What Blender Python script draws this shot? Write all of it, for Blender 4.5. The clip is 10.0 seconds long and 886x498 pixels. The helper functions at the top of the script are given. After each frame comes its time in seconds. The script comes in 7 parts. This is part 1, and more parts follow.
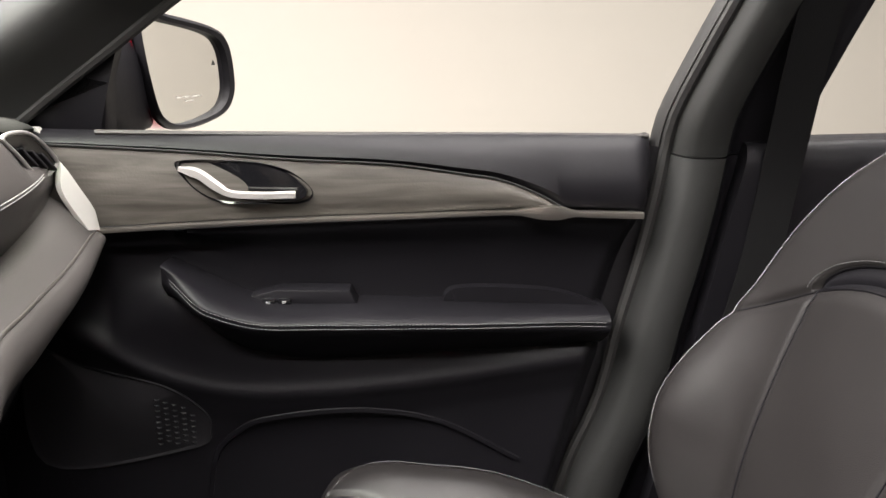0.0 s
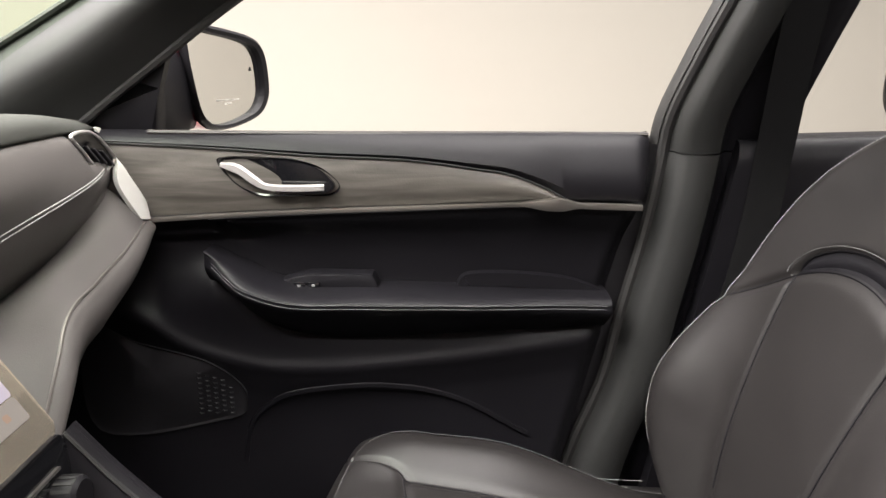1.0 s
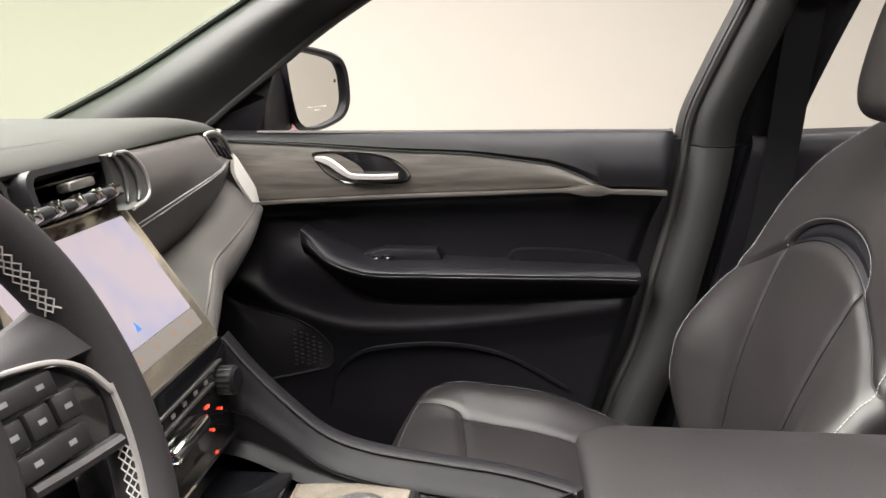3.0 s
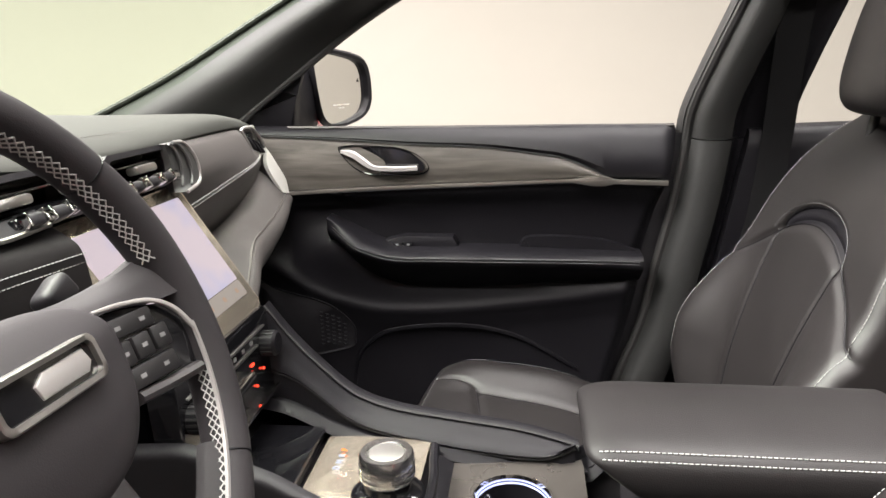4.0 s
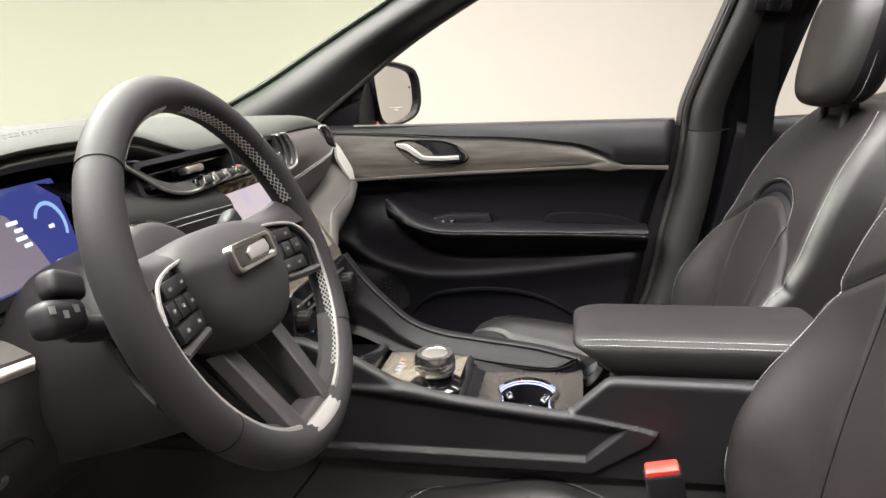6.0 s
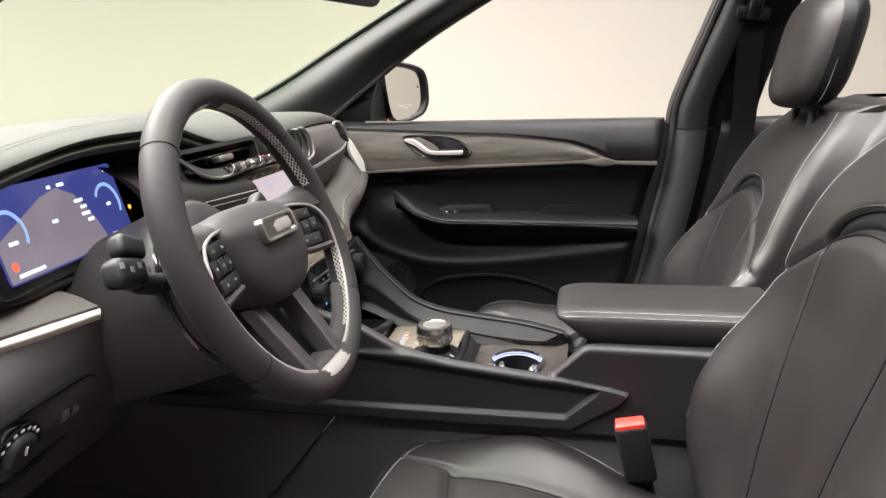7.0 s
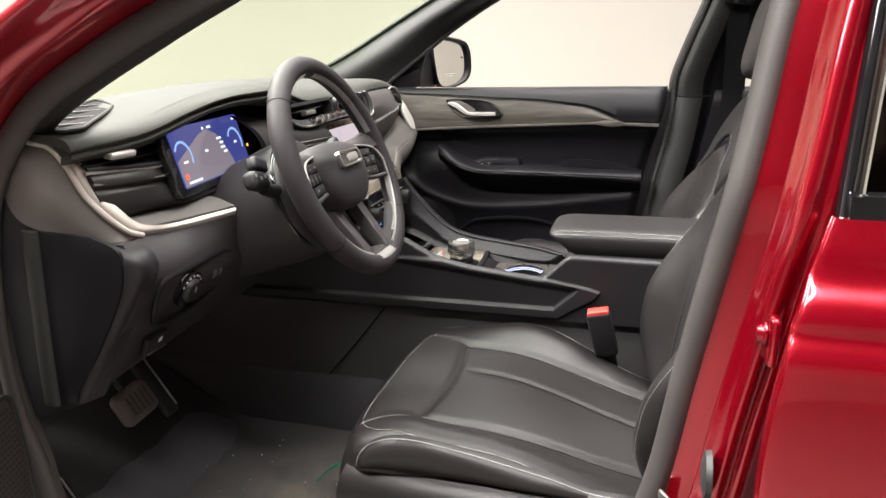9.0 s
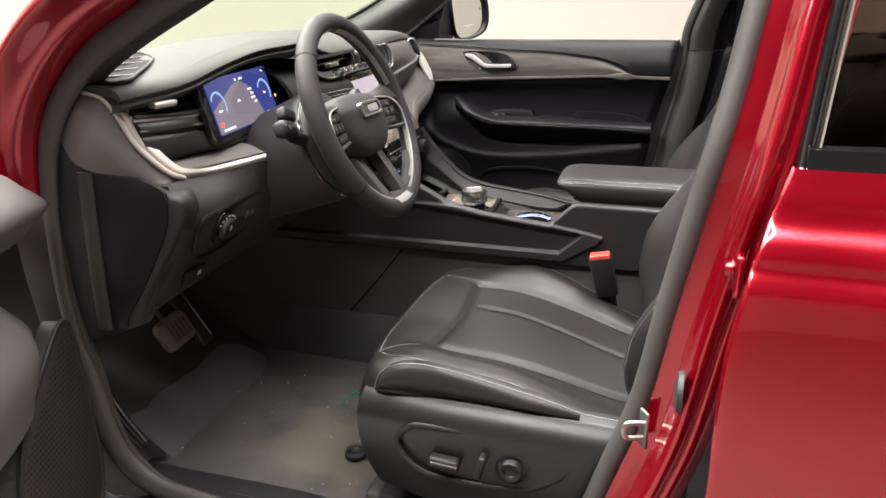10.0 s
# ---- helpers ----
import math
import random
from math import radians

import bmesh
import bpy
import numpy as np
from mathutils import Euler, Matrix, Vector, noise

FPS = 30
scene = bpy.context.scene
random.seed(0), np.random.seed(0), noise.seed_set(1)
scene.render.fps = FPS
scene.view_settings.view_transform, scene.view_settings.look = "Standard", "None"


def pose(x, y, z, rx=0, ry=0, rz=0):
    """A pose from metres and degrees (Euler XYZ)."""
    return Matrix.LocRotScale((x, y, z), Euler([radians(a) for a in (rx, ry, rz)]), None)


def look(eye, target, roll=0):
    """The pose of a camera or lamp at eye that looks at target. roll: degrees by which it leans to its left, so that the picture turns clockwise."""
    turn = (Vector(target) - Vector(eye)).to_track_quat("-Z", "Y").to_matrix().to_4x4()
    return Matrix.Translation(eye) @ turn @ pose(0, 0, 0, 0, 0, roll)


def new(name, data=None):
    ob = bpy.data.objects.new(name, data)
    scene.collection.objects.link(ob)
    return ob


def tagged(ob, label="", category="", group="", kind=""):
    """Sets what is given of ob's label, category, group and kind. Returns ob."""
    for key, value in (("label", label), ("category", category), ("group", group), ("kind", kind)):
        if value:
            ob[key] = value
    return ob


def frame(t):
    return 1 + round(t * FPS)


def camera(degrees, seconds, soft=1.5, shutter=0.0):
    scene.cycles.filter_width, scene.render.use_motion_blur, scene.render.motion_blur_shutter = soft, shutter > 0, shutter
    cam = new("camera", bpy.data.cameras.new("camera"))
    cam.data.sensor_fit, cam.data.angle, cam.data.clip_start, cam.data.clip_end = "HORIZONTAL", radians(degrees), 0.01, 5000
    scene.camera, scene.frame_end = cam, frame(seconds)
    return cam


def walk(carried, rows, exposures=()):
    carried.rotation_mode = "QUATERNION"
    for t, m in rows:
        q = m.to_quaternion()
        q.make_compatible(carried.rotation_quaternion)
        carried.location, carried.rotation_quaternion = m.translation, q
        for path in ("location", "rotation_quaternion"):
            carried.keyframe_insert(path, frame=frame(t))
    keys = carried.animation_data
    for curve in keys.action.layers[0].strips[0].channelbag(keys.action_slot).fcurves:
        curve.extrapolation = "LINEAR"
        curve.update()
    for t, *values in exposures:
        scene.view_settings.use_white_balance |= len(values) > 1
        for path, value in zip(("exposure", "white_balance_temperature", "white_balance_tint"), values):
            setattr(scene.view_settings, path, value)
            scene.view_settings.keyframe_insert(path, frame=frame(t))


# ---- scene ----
cam = camera(64.0, 10.0)
PATH = [
    (0, (-0.029, 0.02, 1.294), (0.028, 1.944, 0.752), 0.7),
    (0.5, (-0.025, -0.025, 1.296), (-0.001, 1.901, 0.757), 0.6),
    (1, (-0.012, -0.076, 1.301), (-0.032, 1.85, 0.763), 0.3),
    (1.5, (-0.009, -0.127, 1.307), (-0.061, 1.798, 0.768), 0.1),
    (2, (0.001, -0.175, 1.306), (-0.096, 1.75, 0.772), -0.3),
    (2.5, (0.007, -0.231, 1.305), (-0.139, 1.695, 0.785), -0.5),
    (3, (0.006, -0.291, 1.305), (-0.187, 1.633, 0.793), -0.8),
    (4.3, (0.024, -0.419, 1.302), (-0.256, 1.496, 0.798), -1.5),
    (4.5, (0.042, -0.439, 1.303), (-0.286, 1.469, 0.801), -2.0),
    (5, (0.044, -0.509, 1.309), (-0.301, 1.397, 0.811), -2.2),
    (5.5, (0.049, -0.601, 1.306), (-0.306, 1.305, 0.812), -2.3),
    (6.8, (0.109, -0.789, 1.309), (-0.282, 1.113, 0.831), -2.0),
    (7, (0.114, -0.81, 1.313), (-0.285, 1.087, 0.822), -1.9),
    (7.5, (0.159, -0.905, 1.311), (-0.274, 0.985, 0.82), -1.8),
    (8, (0.198, -1.009, 1.315), (-0.275, 0.868, 0.811), -1.8),
    (8.5, (0.229, -1.101, 1.323), (-0.283, 0.758, 0.791), -1.8),
    (9, (0.254, -1.172, 1.338), (-0.291, 0.665, 0.763), -1.6),
    (9.5, (0.275, -1.226, 1.351), (-0.294, 0.585, 0.721), -1.4),
    (10, (0.292, -1.266, 1.359), (-0.291, 0.512, 0.653), -1.3),
]
walk(cam, [(t, look(eye, target, roll)) for t, eye, target, roll in PATH])


# ---- world, lamps ----
world = bpy.data.worlds.new("studio_world")
scene.world = world
world.use_nodes = True
world.node_tree.nodes["Background"].inputs[0].default_value = (1.0, 0.97, 0.93, 1)
world.node_tree.nodes["Background"].inputs[1].default_value = 0.16
scene.view_settings.exposure = 0.2


def lamp(name, eye, target, sx, sy, power, color=(1.0, 0.952, 0.925)):
    d = bpy.data.lights.new(name, "AREA")
    d.shape, d.size, d.size_y, d.energy, d.color = "RECTANGLE", sx, sy, power, color
    ob = new(name, d)
    ob.matrix_world = look(eye, target)
    return ob


# added lamps, out of view, placed to brighten seats, dash and walls
for px, py, sx, sy, power in ((-1.9, 0.3, 1.4, 3.0, 560), (-3.2, 0.3, 0.9, 3.4, 240), (0.45, 0.3, 1.8, 2.2, 255), (-0.3, -1.35, 3.6, 0.14, 175), (0.7, 2.3, 7.5, 0.5, 150)):
    lamp("added_overhead_lamp", (px, py, 3.36), (px, py, 0), sx, sy, power)

# ---- materials ----


def material(name, color, rough=0.5, metal=0.0, grain=0.0, scale=600.0, vary=0.15, vscale=9.0, coat=0.0, sheen=0.0, kind="noise", spec=0.5):
    """Principled surface with colour variation at two scales and a fine bump."""
    m = bpy.data.materials.new(name)
    m.use_nodes = True
    nt = m.node_tree
    b = nt.nodes["Principled BSDF"]
    b.inputs["Roughness"].default_value = rough
    b.inputs["Metallic"].default_value = metal
    b.inputs["Coat Weight"].default_value = coat
    b.inputs["Coat Roughness"].default_value = 0.04
    b.inputs["Sheen Weight"].default_value = sheen
    b.inputs["Specular IOR Level"].default_value = spec
    tc = nt.nodes.new("ShaderNodeTexCoord")
    big = nt.nodes.new("ShaderNodeTexNoise")
    big.inputs["Scale"].default_value = vscale
    big.inputs["Detail"].default_value = 4
    nt.links.new(tc.outputs["Object"], big.inputs["Vector"])
    fine = nt.nodes.new("ShaderNodeTexVoronoi" if kind == "leather" else "ShaderNodeTexNoise")
    fine.inputs["Scale"].default_value = scale
    nt.links.new(tc.outputs["Object"], fine.inputs["Vector"])
    ramp = nt.nodes.new("ShaderNodeMapRange")
    ramp.inputs["From Min"].default_value, ramp.inputs["From Max"].default_value = 0.25, 0.75
    ramp.inputs["To Min"].default_value, ramp.inputs["To Max"].default_value = 1 - vary, 1 + vary
    nt.links.new(big.outputs[0], ramp.inputs["Value"])
    mix = nt.nodes.new("ShaderNodeMix")
    mix.data_type, mix.blend_type = "RGBA", "MULTIPLY"
    mix.inputs[0].default_value = 1
    mix.inputs[6].default_value = (*color, 1)
    nt.links.new(ramp.outputs[0], mix.inputs[7])
    nt.links.new(mix.outputs[2], b.inputs["Base Color"])
    rr = nt.nodes.new("ShaderNodeMapRange")
    rr.inputs["To Min"].default_value, rr.inputs["To Max"].default_value = max(rough - 0.07, 0.02), min(rough + 0.07, 1)
    nt.links.new(big.outputs[0], rr.inputs["Value"])
    nt.links.new(rr.outputs[0], b.inputs["Roughness"])
    if grain:
        bump = nt.nodes.new("ShaderNodeBump")
        bump.inputs["Strength"].default_value = grain
        bump.inputs["Distance"].default_value = 0.0006
        nt.links.new(fine.outputs[0], bump.inputs["Height"])
        nt.links.new(bump.outputs[0], b.inputs["Normal"])
    return m


def glow(name, color, power):
    m = material(name, (0.01, 0.01, 0.012), 0.15, vary=0.02)
    b = m.node_tree.nodes["Principled BSDF"]
    b.inputs["Emission Color"].default_value = (*color, 1)
    b.inputs["Emission Strength"].default_value = power
    return m


def glass(name, color, rough=0.0, gloss=0.12):
    """Clear thin pane: tinted transparency with a little gloss."""
    m = bpy.data.materials.new(name)
    m.use_nodes = True
    nt = m.node_tree
    nt.nodes.clear()
    out = nt.nodes.new("ShaderNodeOutputMaterial")
    tr = nt.nodes.new("ShaderNodeBsdfTransparent")
    tr.inputs[0].default_value = (*color, 1)
    gl = nt.nodes.new("ShaderNodeBsdfGlossy")
    gl.inputs["Roughness"].default_value = rough
    lw = nt.nodes.new("ShaderNodeLayerWeight")
    lw.inputs[0].default_value = 0.3
    fr = nt.nodes.new("ShaderNodeMath")
    fr.operation, fr.inputs[1].default_value = "MULTIPLY", gloss
    nt.links.new(lw.outputs["Facing"], fr.inputs[0])
    mx = nt.nodes.new("ShaderNodeMixShader")
    nt.links.new(fr.outputs[0], mx.inputs[0])
    nt.links.new(tr.outputs[0], mx.inputs[1])
    nt.links.new(gl.outputs[0], mx.inputs[2])
    nt.links.new(mx.outputs[0], out.inputs[0])
    return m


def wood(name):
    m = material(name, (0.1, 0.095, 0.085), 0.5, grain=0.3, scale=350, vary=0.1)
    nt = m.node_tree
    tc = nt.nodes.new("ShaderNodeTexCoord")
    mp = nt.nodes.new("ShaderNodeMapping")
    mp.inputs["Scale"].default_value = (5, 60, 75)
    n = nt.nodes.new("ShaderNodeTexNoise")
    n.inputs["Scale"].default_value, n.inputs["Detail"].default_value, n.inputs["Distortion"].default_value = 1.0, 8, 0.5
    nt.links.new(tc.outputs["Object"], mp.inputs[0])
    nt.links.new(mp.outputs[0], n.inputs["Vector"])
    cr = nt.nodes.new("ShaderNodeValToRGB")
    cr.color_ramp.elements[0].position, cr.color_ramp.elements[0].color = 0.3, (0.032, 0.028, 0.023, 1)
    cr.color_ramp.elements[1].position, cr.color_ramp.elements[1].color = 0.72, (0.1, 0.092, 0.08, 1)
    nt.links.new(n.outputs[0], cr.inputs[0])
    nt.links.new(cr.outputs[0], nt.nodes["Principled BSDF"].inputs["Base Color"])
    return m


LEATHER = material("black_leather", (0.0122, 0.0109, 0.0107), 0.43, grain=0.25, scale=900, kind="leather", vary=0.14, spec=0.42)
RIMLEATHER = material("matte_rim_leather", (0.026, 0.0236, 0.0252), 0.6, grain=0.14, scale=1100, kind="leather", vary=0.1, spec=0.22)
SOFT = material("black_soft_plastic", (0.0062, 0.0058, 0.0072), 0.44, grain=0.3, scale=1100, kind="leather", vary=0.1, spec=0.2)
DASHPAD = material("charcoal_dash_pad", (0.074, 0.068, 0.065), 0.52, grain=0.4, scale=1000, kind="leather", vary=0.1, spec=0.25)
# Paler than the dash pad: light on the open door, put into colour.
LITPAD = material("lit_grey_door_pad", (0.1, 0.094, 0.087), 0.55, grain=0.4, scale=1000, kind="leather", vary=0.1, spec=0.25)
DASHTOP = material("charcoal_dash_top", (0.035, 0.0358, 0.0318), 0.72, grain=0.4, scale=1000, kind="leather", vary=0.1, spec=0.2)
PLASTIC = material("black_plastic", (0.013, 0.0122, 0.014), 0.5, grain=0.25, scale=1500, vary=0.1, spec=0.35)
SATINBLACK = material("satin_black_moulding", (0.012, 0.0111, 0.0108), 0.34, grain=0.15, scale=1500, vary=0.08, spec=0.5)
KNEEPAD = material("soft_black_knee_panel", (0.027, 0.0245, 0.0258), 0.5, grain=0.25, scale=1200, kind="leather", vary=0.1, spec=0.35)
PILLAR = material("charcoal_pillar_trim", (0.0178, 0.018, 0.0174), 0.6, grain=0.2, scale=1500, vary=0.1, spec=0.3)
GLOSSY = material("piano_black", (0.006, 0.006, 0.007), 0.1, vary=0.05, coat=0.6)
WOOD = wood("grey_brown_wood_trim")
PALESILVER = material("pale_silver_paint", (0.55, 0.54, 0.51), 0.36, 0.35, vary=0.04)
DASHSILVER = material("warm_silver_dash_trim", (0.4, 0.37, 0.335), 0.4, 0.4, vary=0.05)
TAUPE = material("satin_taupe_trim", (0.15, 0.137, 0.127), 0.38, 0.5, vary=0.06)
LIDLEATHER = material("worn_charcoal_leather", (0.0115, 0.0105, 0.0105), 0.47, grain=0.25, scale=900, kind="leather", vary=0.12, spec=0.27)
SATIN = material("satin_metal_trim", (0.46, 0.445, 0.425), 0.34, 1.0, vary=0.06)
STRIP = material("muted_metal_strip", (0.42, 0.395, 0.36), 0.36, 1.0, vary=0.06)
CUPDECK = material("satin_console_plate", (0.085, 0.078, 0.07), 0.28, 0.6, vary=0.05)
KNOBMETAL = material("bright_knob_metal", (0.66, 0.65, 0.64), 0.2, 1.0, vary=0.04)
CHROME = material("chrome", (0.8, 0.79, 0.77), 0.09, 1.0, vary=0.03)
RED = material("red_metallic_paint", (0.3, 0.0012, 0.011), 0.21, 0.62, vary=0.06, coat=1.0)
SILVER = material("silver_paint", (0.33, 0.317, 0.305), 0.38, 0.4, vary=0.05)
# The tan that this gloss would mirror is put into its base colour.
TANGLOSS = material("reflected_tan_gloss", (0.62, 0.55, 0.44), 0.16, 0.8, vary=0.04, coat=0.5)
SEAL = material("rubber_seal", (0.04, 0.0358, 0.033), 0.6, grain=0.2, scale=900, vary=0.12)
MATPILE = material("dusted_lit_floor_mat", (0.026, 0.0252, 0.0265), 0.95, grain=1.0, scale=900, vary=0.4, vscale=4, sheen=0.1)
DARKSEAL = material("black_rubber_seal", (0.018, 0.0175, 0.017), 0.55, grain=0.2, scale=900, vary=0.12)
# Lighter than the console's black, standing for low light on the tunnel.
TUNNEL = material("lightened_matte_plastic", (0.042, 0.0395, 0.0415), 0.75, grain=0.3, scale=1300, vary=0.12)
WORNRUBBER = material("worn_grey_rubber", (0.075, 0.064, 0.054), 0.65, grain=0.4, scale=700, vary=0.2, vscale=30)
def lit_patch(m, middle, reach, lit_color):
    """Paints the pool of light in a mat's middle as a mottled brown patch."""
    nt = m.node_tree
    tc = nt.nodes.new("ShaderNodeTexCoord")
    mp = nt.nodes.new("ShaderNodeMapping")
    mp.inputs["Location"].default_value = tuple(-h / r for h, r in zip(middle, reach))
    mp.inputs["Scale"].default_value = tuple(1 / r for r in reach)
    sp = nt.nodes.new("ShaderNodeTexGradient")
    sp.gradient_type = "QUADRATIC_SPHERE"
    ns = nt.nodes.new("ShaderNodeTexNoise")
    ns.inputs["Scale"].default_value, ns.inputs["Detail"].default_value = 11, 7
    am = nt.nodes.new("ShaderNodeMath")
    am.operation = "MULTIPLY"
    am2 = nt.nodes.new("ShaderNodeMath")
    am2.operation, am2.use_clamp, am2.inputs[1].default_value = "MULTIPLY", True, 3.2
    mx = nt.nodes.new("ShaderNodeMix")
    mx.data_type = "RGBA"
    mx.inputs[7].default_value = (*lit_color, 1)
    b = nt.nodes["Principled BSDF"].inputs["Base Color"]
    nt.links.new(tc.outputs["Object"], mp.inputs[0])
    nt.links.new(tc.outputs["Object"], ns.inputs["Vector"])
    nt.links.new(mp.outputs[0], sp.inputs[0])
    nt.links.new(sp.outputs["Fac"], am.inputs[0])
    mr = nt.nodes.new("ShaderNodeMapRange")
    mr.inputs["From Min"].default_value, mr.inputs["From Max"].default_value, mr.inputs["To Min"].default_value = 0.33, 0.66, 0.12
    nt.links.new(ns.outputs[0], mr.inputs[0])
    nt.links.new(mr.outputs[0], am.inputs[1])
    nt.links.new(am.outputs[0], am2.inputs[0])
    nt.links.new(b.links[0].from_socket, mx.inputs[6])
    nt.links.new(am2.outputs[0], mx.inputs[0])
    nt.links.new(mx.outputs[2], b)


CARPET = material("black_carpet", (0.044, 0.0435, 0.0485), 0.95, grain=1.0, scale=900, vary=0.3, vscale=5, sheen=0.1)
THREAD = material("grey_thread", (0.36, 0.36, 0.345), 0.7, vary=0.1)
DIMTHREAD = material("dark_grey_thread", (0.1, 0.1, 0.1), 0.8, vary=0.1)
SEATTHREAD = material("grey_seat_thread", (0.36, 0.36, 0.345), 0.75, vary=0.1)
# Grey of the unseen west wall, set to control what the car reflects.
DARKWALL = material("unseen_wall_grey", (0.42, 0.4, 0.37), 0.85, vary=0.05, vscale=1.0)
# The ceiling is out of view; dark so that only lamps show as highlights.
CEILPAINT = material("unseen_ceiling_dark", (0.1, 0.095, 0.088), 0.9, vary=0.06, vscale=1.0)
WALLPAINT = material("cream_wall_paint", (0.385, 0.362, 0.323), 0.85, vary=0.02, vscale=1.0)
CONCRETE = material("grey_floor_paint", (0.25, 0.238, 0.222), 0.4, vary=0.1, vscale=2, grain=0.2, scale=80)
MIRROR = material("mirror_glass", (0.9, 0.9, 0.88), 0.01, 1.0, vary=0.0)
BELT = material("black_webbing", (0.005, 0.0049, 0.0052), 0.85, grain=0.5, scale=700, vary=0.1, spec=0.15)
REDPLASTIC = material("red_button", (0.65, 0.03, 0.02), 0.4, vary=0.05)
LABELINK = material("white_printed_mark", (0.6, 0.6, 0.58), 0.6, vary=0.02)
WHITEINK = material("white_ink", (0.16, 0.16, 0.16), 0.6, vary=0.02)
CLEAR = glass("clear_glass", (0.998, 0.998, 0.996), gloss=0.0)
TINT = glass("green_tinted_glass", (0.9, 0.955, 0.885), gloss=0.01)
PRIVACY = glass("dark_privacy_glass", (0.34, 0.29, 0.24), gloss=1.0)

# ---- mesh helpers ----


def crv(pts, n, closed=False):
    """Smooth curve through a few control points, as n points."""
    p = [Vector(q) for q in pts]
    m = len(p)
    segs = m if closed else m - 1
    out = []
    for i in range(n):
        s = i / n * segs if closed else i / (n - 1) * segs
        k = min(int(s), segs - 1)
        f = s - k
        if closed:
            a, b, c, d = (p[(k + j) % m] for j in (-1, 0, 1, 2))
        else:
            b, c = p[k], p[k + 1]
            a = p[k - 1] if k else b * 2 - c
            d = p[k + 2] if k + 2 < m else c * 2 - b
        out.append(0.5 * (2 * b + (c - a) * f + (2 * a - 5 * b + 4 * c - d) * f * f + (3 * b - a - 3 * c + d) * f ** 3))
    return out


def at(pts, x):
    """Smooth value at x of a function given by a few (x, value) pairs."""
    xs, ys = [q[0] for q in pts], [q[1] for q in pts]
    if x <= xs[0]:
        return ys[0]
    if x >= xs[-1]:
        return ys[-1]
    k = max(i for i in range(len(xs) - 1) if xs[i] <= x)
    sl = [(ys[i + 1] - ys[i]) / (xs[i + 1] - xs[i]) for i in range(len(xs) - 1)]
    m0 = (sl[k - 1] + sl[k]) / 2 if k else sl[0]
    m1 = (sl[k] + sl[k + 1]) / 2 if k + 1 < len(sl) else sl[-1]
    h = xs[k + 1] - xs[k]
    t = (x - xs[k]) / h
    return (2 * t ** 3 - 3 * t * t + 1) * ys[k] + (t ** 3 - 2 * t * t + t) * h * m0 + (3 * t * t - 2 * t ** 3) * ys[k + 1] + (t ** 3 - t * t) * h * m1


def step(a, b, x):
    t = min(max((x - a) / (b - a), 0), 1)
    return t * t * (3 - 2 * t)


def mesh(name, verts, faces, mat, smooth=True):
    me = bpy.data.meshes.new(name)
    me.from_pydata([tuple(v) for v in verts], [], faces)
    me.materials.append(mat)
    if smooth:
        me.polygons.foreach_set("use_smooth", [True] * len(me.polygons))
    me.update()
    return me


def thing(name, base, label, category, group="", kind=""):
    ob = new(name)
    ob.empty_display_size = 0.05
    ob.location = base
    return tagged(ob, label, category, group, kind)


def part(name, geo, mat, parent=None, label="", smooth=True, flip=False):
    """Links a bmesh or (verts, faces), in world places, as one mesh under a thing or part."""
    if isinstance(geo, tuple):
        verts, faces = geo
        bm = bmesh.new()
        vs = [bm.verts.new(v) for v in verts]
        for f in faces:
            try:
                bm.faces.new([vs[i] for i in f])
            except ValueError:
                pass
    else:
        bm = geo
    bmesh.ops.recalc_face_normals(bm, faces=bm.faces)
    me = bpy.data.meshes.new(name)
    bm.to_mesh(me)
    bm.free()
    me.materials.append(mat)
    if smooth:
        me.polygons.foreach_set("use_smooth", [True] * len(me.polygons))
        me.set_sharp_from_angle(angle=radians(42))
    ob = new(name, me)
    if parent:
        ob.parent = parent
        m = Matrix.Identity(4) if parent.parent else Matrix.Translation(parent.location)
        ob.matrix_parent_inverse = m.inverted()
    return tagged(ob, label)


def grid(rows, thick=0.0, wrap=False, into=None):
    """A skin over rows of points; thick: a back layer that far off (towards 'into' if given) with closed rims."""
    nr, nc = len(rows), len(rows[0])
    v = [Vector(p) for r in rows for p in r]
    f = []
    for i in range(nr - 1):
        for j in range(nc if wrap else nc - 1):
            k = (j + 1) % nc
            f.append((i * nc + j, i * nc + k, (i + 1) * nc + k, (i + 1) * nc + j))
    if thick:
        n = len(v)
        if into is None:
            norm = [Vector() for _ in v]
            for a, b, c, d in f:
                w = (v[c] - v[a]).cross(v[d] - v[b])
                for q in (a, b, c, d):
                    norm[q] += w
            back = [p + (w.normalized() if w.length else w) * thick for p, w in zip(v, norm)]
        else:
            w = Vector(into).normalized() * thick
            back = [p + w for p in v]
        v += back
        f += [tuple(q + n for q in reversed(q4)) for q4 in f]
        for i in range(nr - 1):
            if not wrap:
                for j in (0, nc - 1):
                    f.append((i * nc + j, (i + 1) * nc + j, (i + 1) * nc + j + n, i * nc + j + n))
        for j in range(nc if wrap else nc - 1):
            k = (j + 1) % nc
            for i in (0, nr - 1):
                f.append((i * nc + j, i * nc + k, i * nc + k + n, i * nc + j + n))
    return v, f


def loft(ctrl, nu, nv, thick=0.0, into=None):
    """A skin through a few control polylines."""
    lines = [crv(c, nu) for c in ctrl]
    cols = [crv([ln[j] for ln in lines], nv) for j in range(nu)]
    return grid([[cols[j][i] for j in range(nu)] for i in range(nv)], thick, False, into)


